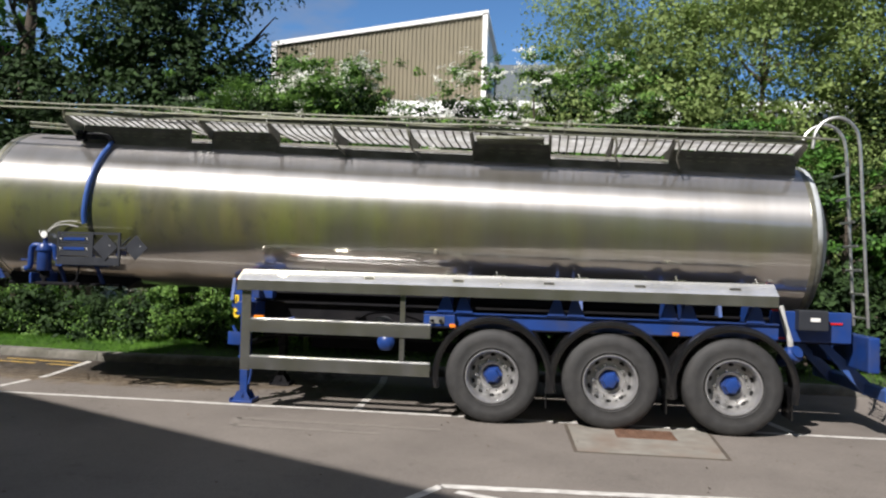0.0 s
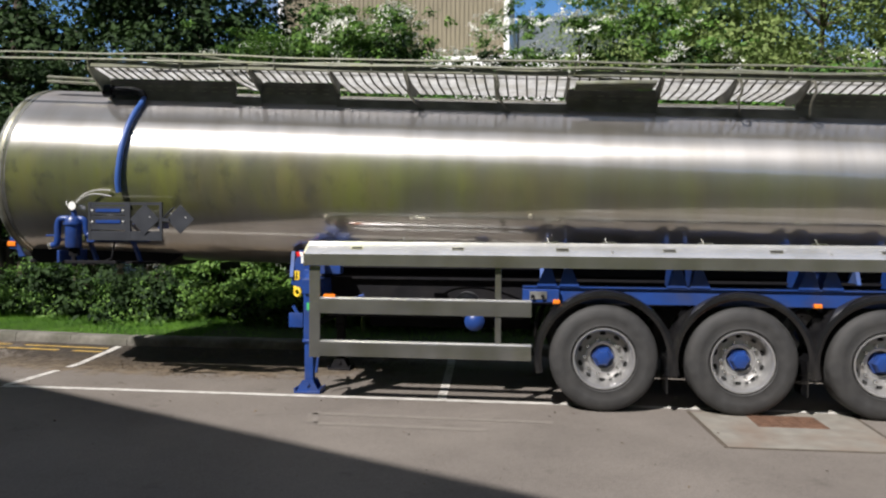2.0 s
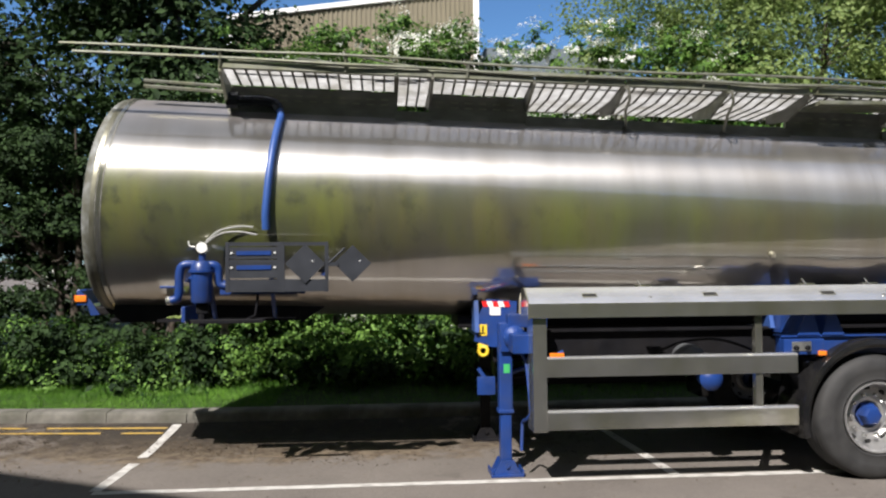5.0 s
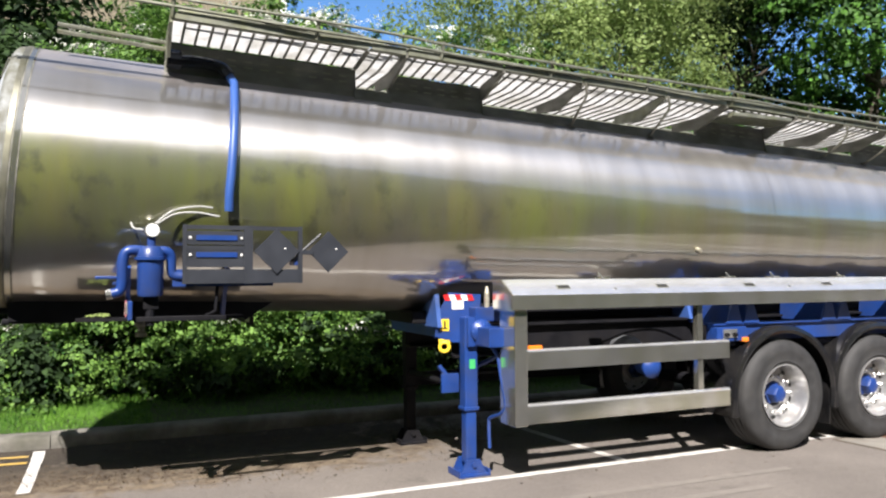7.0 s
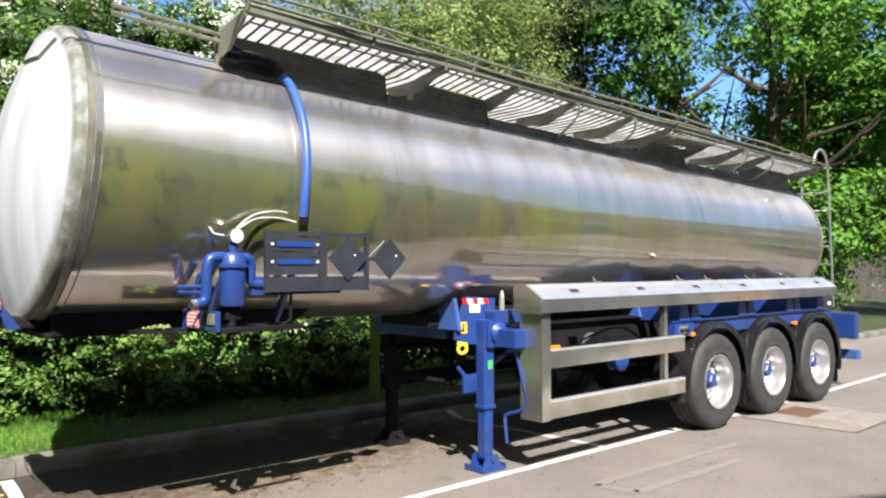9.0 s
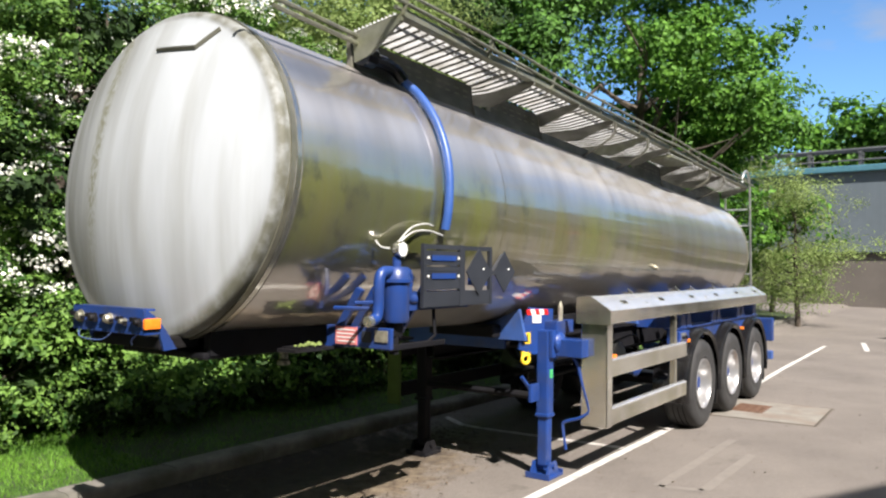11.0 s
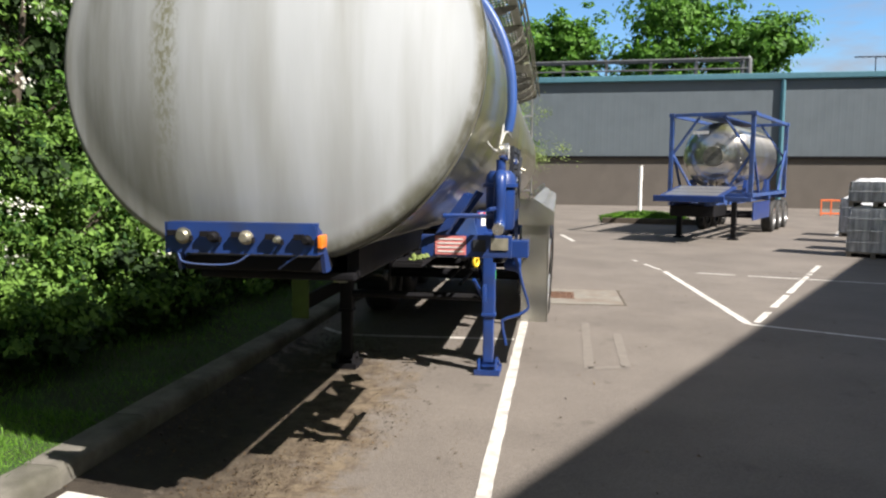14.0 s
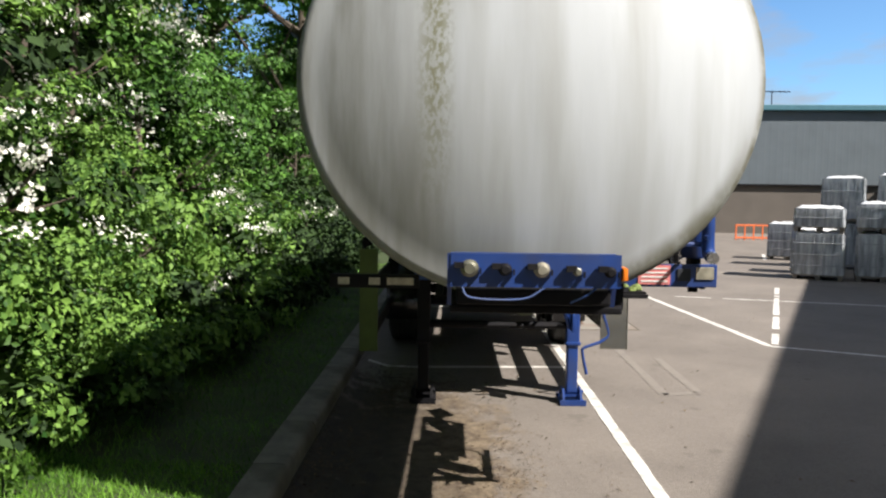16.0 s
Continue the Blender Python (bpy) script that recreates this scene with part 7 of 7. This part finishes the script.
for y in (-0.78, 0.78):
    bm = BM()
    box(bm, -0.25, -0.1, y - 0.07, y + 0.07, 0.04, 1.1, 0.01)
    box(bm, -0.34, -0.02, y - 0.13, y + 0.13, 0.0, 0.05, 0.01)
    cp(skel, "landing_leg", bm, M_BLACK, "dark landing leg")
SI = Matrix.Identity(4)
for x in (3.9, 5.1, 6.3):
    build_wheel(x, -1.22, False, skel, SI, 0.95, 0.51)
    build_wheel(x, 1.22, True, skel, SI, 0.95, 0.51)
    bm = BM()
    tube(bm, [(x, -1.0, 0.5), (x, 1.0, 0.5)], 0.07, 8)
    cp(skel, "axle", bm, M_BLACK)

tc_ = empty("tank_container", (0, 0, 0), "stainless tank in an open blue container frame on the trailer", "container")
tc_.matrix_world = CT @ Matrix.Translation((0, 0, 1.23))
L, Wd, Hh = 6.06, 1.22, 2.48
for x in (0.06, L - 0.06):
    for y in (-Wd + 0.06, Wd - 0.06):
        bm = BM()
        box(bm, x - 0.06, x + 0.06, y - 0.06, y + 0.06, 0, Hh, 0.008)
        cp(tc_, "corner_post", bm, M_BLUEDULL)
        for z in (0, Hh - 0.12):
            bm = BM()
            box(bm, x - 0.085, x + 0.085, y - 0.085, y + 0.085, z, z + 0.12, 0.01)
            cp(tc_, "corner_casting", bm, M_BLUEDULL)
    for z in (0.06, Hh - 0.06):
        bm = BM()
        box(bm, x - 0.05, x + 0.05, -Wd + 0.12, Wd - 0.12, z - 0.05, z + 0.05, 0.008)
        cp(tc_, "end_beam", bm, M_BLUEDULL)
    for s in (-1, 1):
        bm = BM()
        tube(bm, [(x, s * (Wd - 0.1), 1.25), (x, s * 0.45, 0.12)], 0.04, 6)
        tube(bm, [(x, s * (Wd - 0.1), 1.25), (x, s * 0.35, Hh - 0.12)], 0.04, 6)
        cp(tc_, "end_brace", bm, M_BLUEDULL)
for y in (-Wd + 0.06, Wd - 0.06):
    for z in (0.06, Hh - 0.06):
        bm = BM()
        box(bm, 0.12, L - 0.12, y - 0.05, y + 0.05, z - 0.05, z + 0.05, 0.008)
        cp(tc_, "side_beam", bm, M_BLUEDULL)
    for x0, x1 in ((0.12, 1.3), (L - 0.12, L - 1.3)):
        bm = BM()
        tube(bm, [(x0, y, 1.5), (x1, y, 0.12)], 0.04, 6)
        cp(tc_, "side_brace", bm, M_BLUEDULL)
bm = BM()
AXL = Matrix(((0, 0, 1, 0), (0, 1, 0, 0), (-1, 0, 0, 0), (0, 0, 0, 1)))
lathe(bm, [(0.35, 0.0), (0.36, 0.35), (0.42, 0.65), (0.55, 0.88), (0.75, 0.98), (0.85, 1.0), (5.25, 1.0), (5.4, 0.95), (5.6, 0.7), (5.7, 0.0)], at(0, 0, 1.22) @ AXL, 40)
cp(tc_, "tank", bm, M_STEEL, "polished tank barrel with a dished end", 50)
bm = BM()
lathe(bm, [(0.33, 0.0), (0.335, 0.30), (0.36, 0.31)], at(0, 0, 1.2) @ AXL, 24)
cp(tc_, "end_disc", bm, M_COAM, "olive round manhole disc", 40)
bm = BM()
box(bm, 0.34, 0.36, 0.15, 0.62, 1.86, 1.96, 0.0)
cp(tc_, "label", bm, M_WHITE, "white label")
bm = BM()
box(bm, 0.3, 5.7, -0.35, 0.35, Hh - 0.14, Hh - 0.10, 0.0)
cp(tc_, "top_walkway", bm, M_BLUE)
for s in (-1, 1):
    for x in (0.9, 4.3):
        bm = BM()
        prism(bm, [(x, 0.1), (x + 0.8, 0.1), (x + 0.6, 0.5), (x + 0.2, 0.5)], "y", s * 0.8 - 0.05, s * 0.8 + 0.05)
        cp(tc_, "saddle", bm, M_BLUE)

# ---------------------------------------------------------------- wrapped tanks on pallets


def pallet_tank(at_, turn, tall=1.16, seed=1, label="stretch-wrapped intermediate bulk container on a pallet"):
    ob = empty("wrapped_tank", at_, label, "container", "stacked wrapped containers", turn)
    rng = random.Random(seed)
    for x in (-0.55, -0.05, 0.45):
        bm = BM()
        box(bm, x, x + 0.10, -0.48, 0.48, 0, 0.10)
        part("pallet_bearer", bm, M_WOOD, ob, smooth=None)
    bm = BM()
    box(bm, -0.58, 0.58, -0.49, 0.49, 0.10, 0.125)
    part("pallet_deck", bm, M_WOOD, ob, smooth=None)
    bm = BM()
    rows = []
    nz = 9
    for i in range(nz):
        z = 0.13 + (tall - 0.15) * i / (nz - 1)
        s = 1.0 - 0.035 * (i / (nz - 1)) ** 2 + rng.uniform(-0.008, 0.008)
        ring_ = []
        for j in range(40):
            t = 2 * math.pi * j / 40
            c, q = math.cos(t), math.sin(t)
            e = 0.13
            rx = 0.57 * s * math.copysign(abs(c) ** e, c) + rng.uniform(-0.008, 0.008)
            ry = 0.48 * s * math.copysign(abs(q) ** e, q) + rng.uniform(-0.008, 0.008)
            ring_.append(bm.verts.new((rx, ry, z)))
        rows.append(ring_)
    for a, b in zip(rows, rows[1:]):
        for j in range(40):
            bm.faces.new((a[j], a[(j + 1) % 40], b[(j + 1) % 40], b[j]))
    bm.faces.new(rows[0]), bm.faces.new(rows[-1])
    part("wrapped_body", bm, M_WRAP, ob, "grey translucent film over the tank", smooth=50)
    for z in (0.35, 0.62, 0.90):
        if z < tall - 0.05:
            bm = BM()
            tube(bm, [(-0.572, -0.483, z), (0.572, -0.483, z), (0.572, 0.483, z), (-0.572, 0.483, z)], 0.010, 5, closed=True)
            part("cage_bar", bm, M_CAGE, ob, smooth=40)
    for i in range(6):
        for ends in [((sx * 0.570, -0.42 + 0.168 * i), (sx * 0.556, -0.42 + 0.168 * i)) for sx in (-1, 1)] + [((-0.50 + 0.2 * i, sy * 0.482), (-0.50 + 0.2 * i, sy * 0.468)) for sy in (-1, 1)]:
            bm = BM()
            tube(bm, [(*ends[0], 0.15), (*ends[1], tall - 0.06)], 0.008, 5)
            part("cage_upright", bm, M_CAGE, ob, smooth=40)
    bm = BM()
    g = []
    for a in range(9):
        g.append([bm.verts.new((-0.54 + 1.08 * a / 8, -0.45 + 0.9 * b / 6, tall - 0.01 + (rng.uniform(0.0, 0.07) if 0 < a < 8 and 0 < b < 6 else -0.02))) for b in range(7)])
    for a in range(8):
        for b in range(6):
            bm.faces.new((g[a][b], g[a + 1][b], g[a + 1][b + 1], g[a][b + 1]))
    part("film_top", bm, M_FILM, ob, "crumpled white film on top", smooth=None)
    return ob


for i, (x, y, z, turn, tall) in enumerate([(8.84, -8.85, 0, 61, 1.16), (8.47, -10.19, 0, 64, 1.16), (8.09, -11.5, 0, 66, 1.16), (12.1, -11.05, 0, 61, 1.3), (12.1, -11.05, 1.31, 61, 1.3), (11.7, -12.45, 0, 61, 1.33), (11.7, -12.45, 1.34, 61, 1.36), (10.3, -9.45, 0, 61, 1.16), (15.1, -10.8, 0, 61, 1.2)]):
    pallet_tank((x, y, z), turn, tall, 40 + i)
for i, (x, y, z, turn) in enumerate([(8.88, -8.85, 1.17, 61), (8.47, -10.19, 1.17, 64), (8.09, -11.5, 1.17, 66)]):
    pallet_tank((x, y, z), turn, 0.60 if i == 0 else 0.72, 71 + i, "half-height stretch-wrapped load on the stack")

# orange barrier lying against the shed
bar = empty("orange_barrier", (24.5, -13.4, 0), "orange plastic barrier frame", "barrier", turn=-90)
bar.location.z = rise(24.5, -13.4)
bm = BM()
for z in (0.06, 0.62):
    box(bm, -0.85, 0.85, -0.03, 0.03, z, z + 0.08, 0.01)
part("rail", bm, M_ORANGE, bar, smooth=None)
for i in range(5):
    bm = BM()
    box(bm, -0.84 + 0.4 * i, -0.78 + 0.4 * i, -0.025, 0.025, 0.0, 0.68, 0.008)
    part("upright", bm, M_ORANGE, bar, smooth=None)

bm = BM()
tube(bm, [(25.06, -5.09, 0.1), (25.06, -5.09, 2.26)], 0.078, 10)
thing("white_post", bm, M_WTRIM, "white painted steel post near the shed", "post")

# grassy hump with a timber edge in front of the shed
bm = BM()
rows = []
for i in range(9):
    t = i / 8
    row = []
    for j in range(15):
        s = j / 14
        x, y = 19.2 + 2.4 * t, -6.45 + 3.3 * s
        hgt_ = 0.28 * math.sin(math.pi * t) * math.sin(math.pi * s) ** 0.6
        row.append(bm.verts.new((x, y, rise(x, y) - 0.02 + hgt_)))
    rows.append(row)
for a, b in zip(rows, rows[1:]):
    for j in range(14):
        bm.faces.new((a[j], a[j + 1], b[j + 1], b[j]))
thing("grass_mound", bm, M_EARTH, "low grassy mound by the container trailer", "mound", kind="structure", smooth="all")
rng2 = np.random.default_rng(5)
k = 4000
u, s = rng2.random(k), rng2.random(k)
px, py = 19.2 + 2.4 * u, -6.45 + 3.3 * s
pz = np.array([rise(a, b) for a, b in zip(px, py)]) + 0.28 * np.sin(np.pi * u) * np.sin(np.pi * s) ** 0.6
ob = new("mound_grass", cards("mound_grass", np.c_[px, py, pz + 0.05], rng2.normal(size=(k, 3)) * np.array([1, 1, 0.2]), 0.16 + 0.1 * rng2.random(k), M_GRASS, aspect=0.2))
tagged(ob, "tufts of bright grass on the mound", "grass", kind="stuff")
bm = BM()
box(bm, -1.7, 1.7, -0.1, 0.1, 0, 0.2, 0.02)
sl = thing("timber_sleeper", bm, M_BARK, "dark timber sleeper edging the grass mound", "timber", smooth=None)
sl.matrix_world = pose(19.05, -4.8, rise(19.05, -4.8), 0, 0, 82)
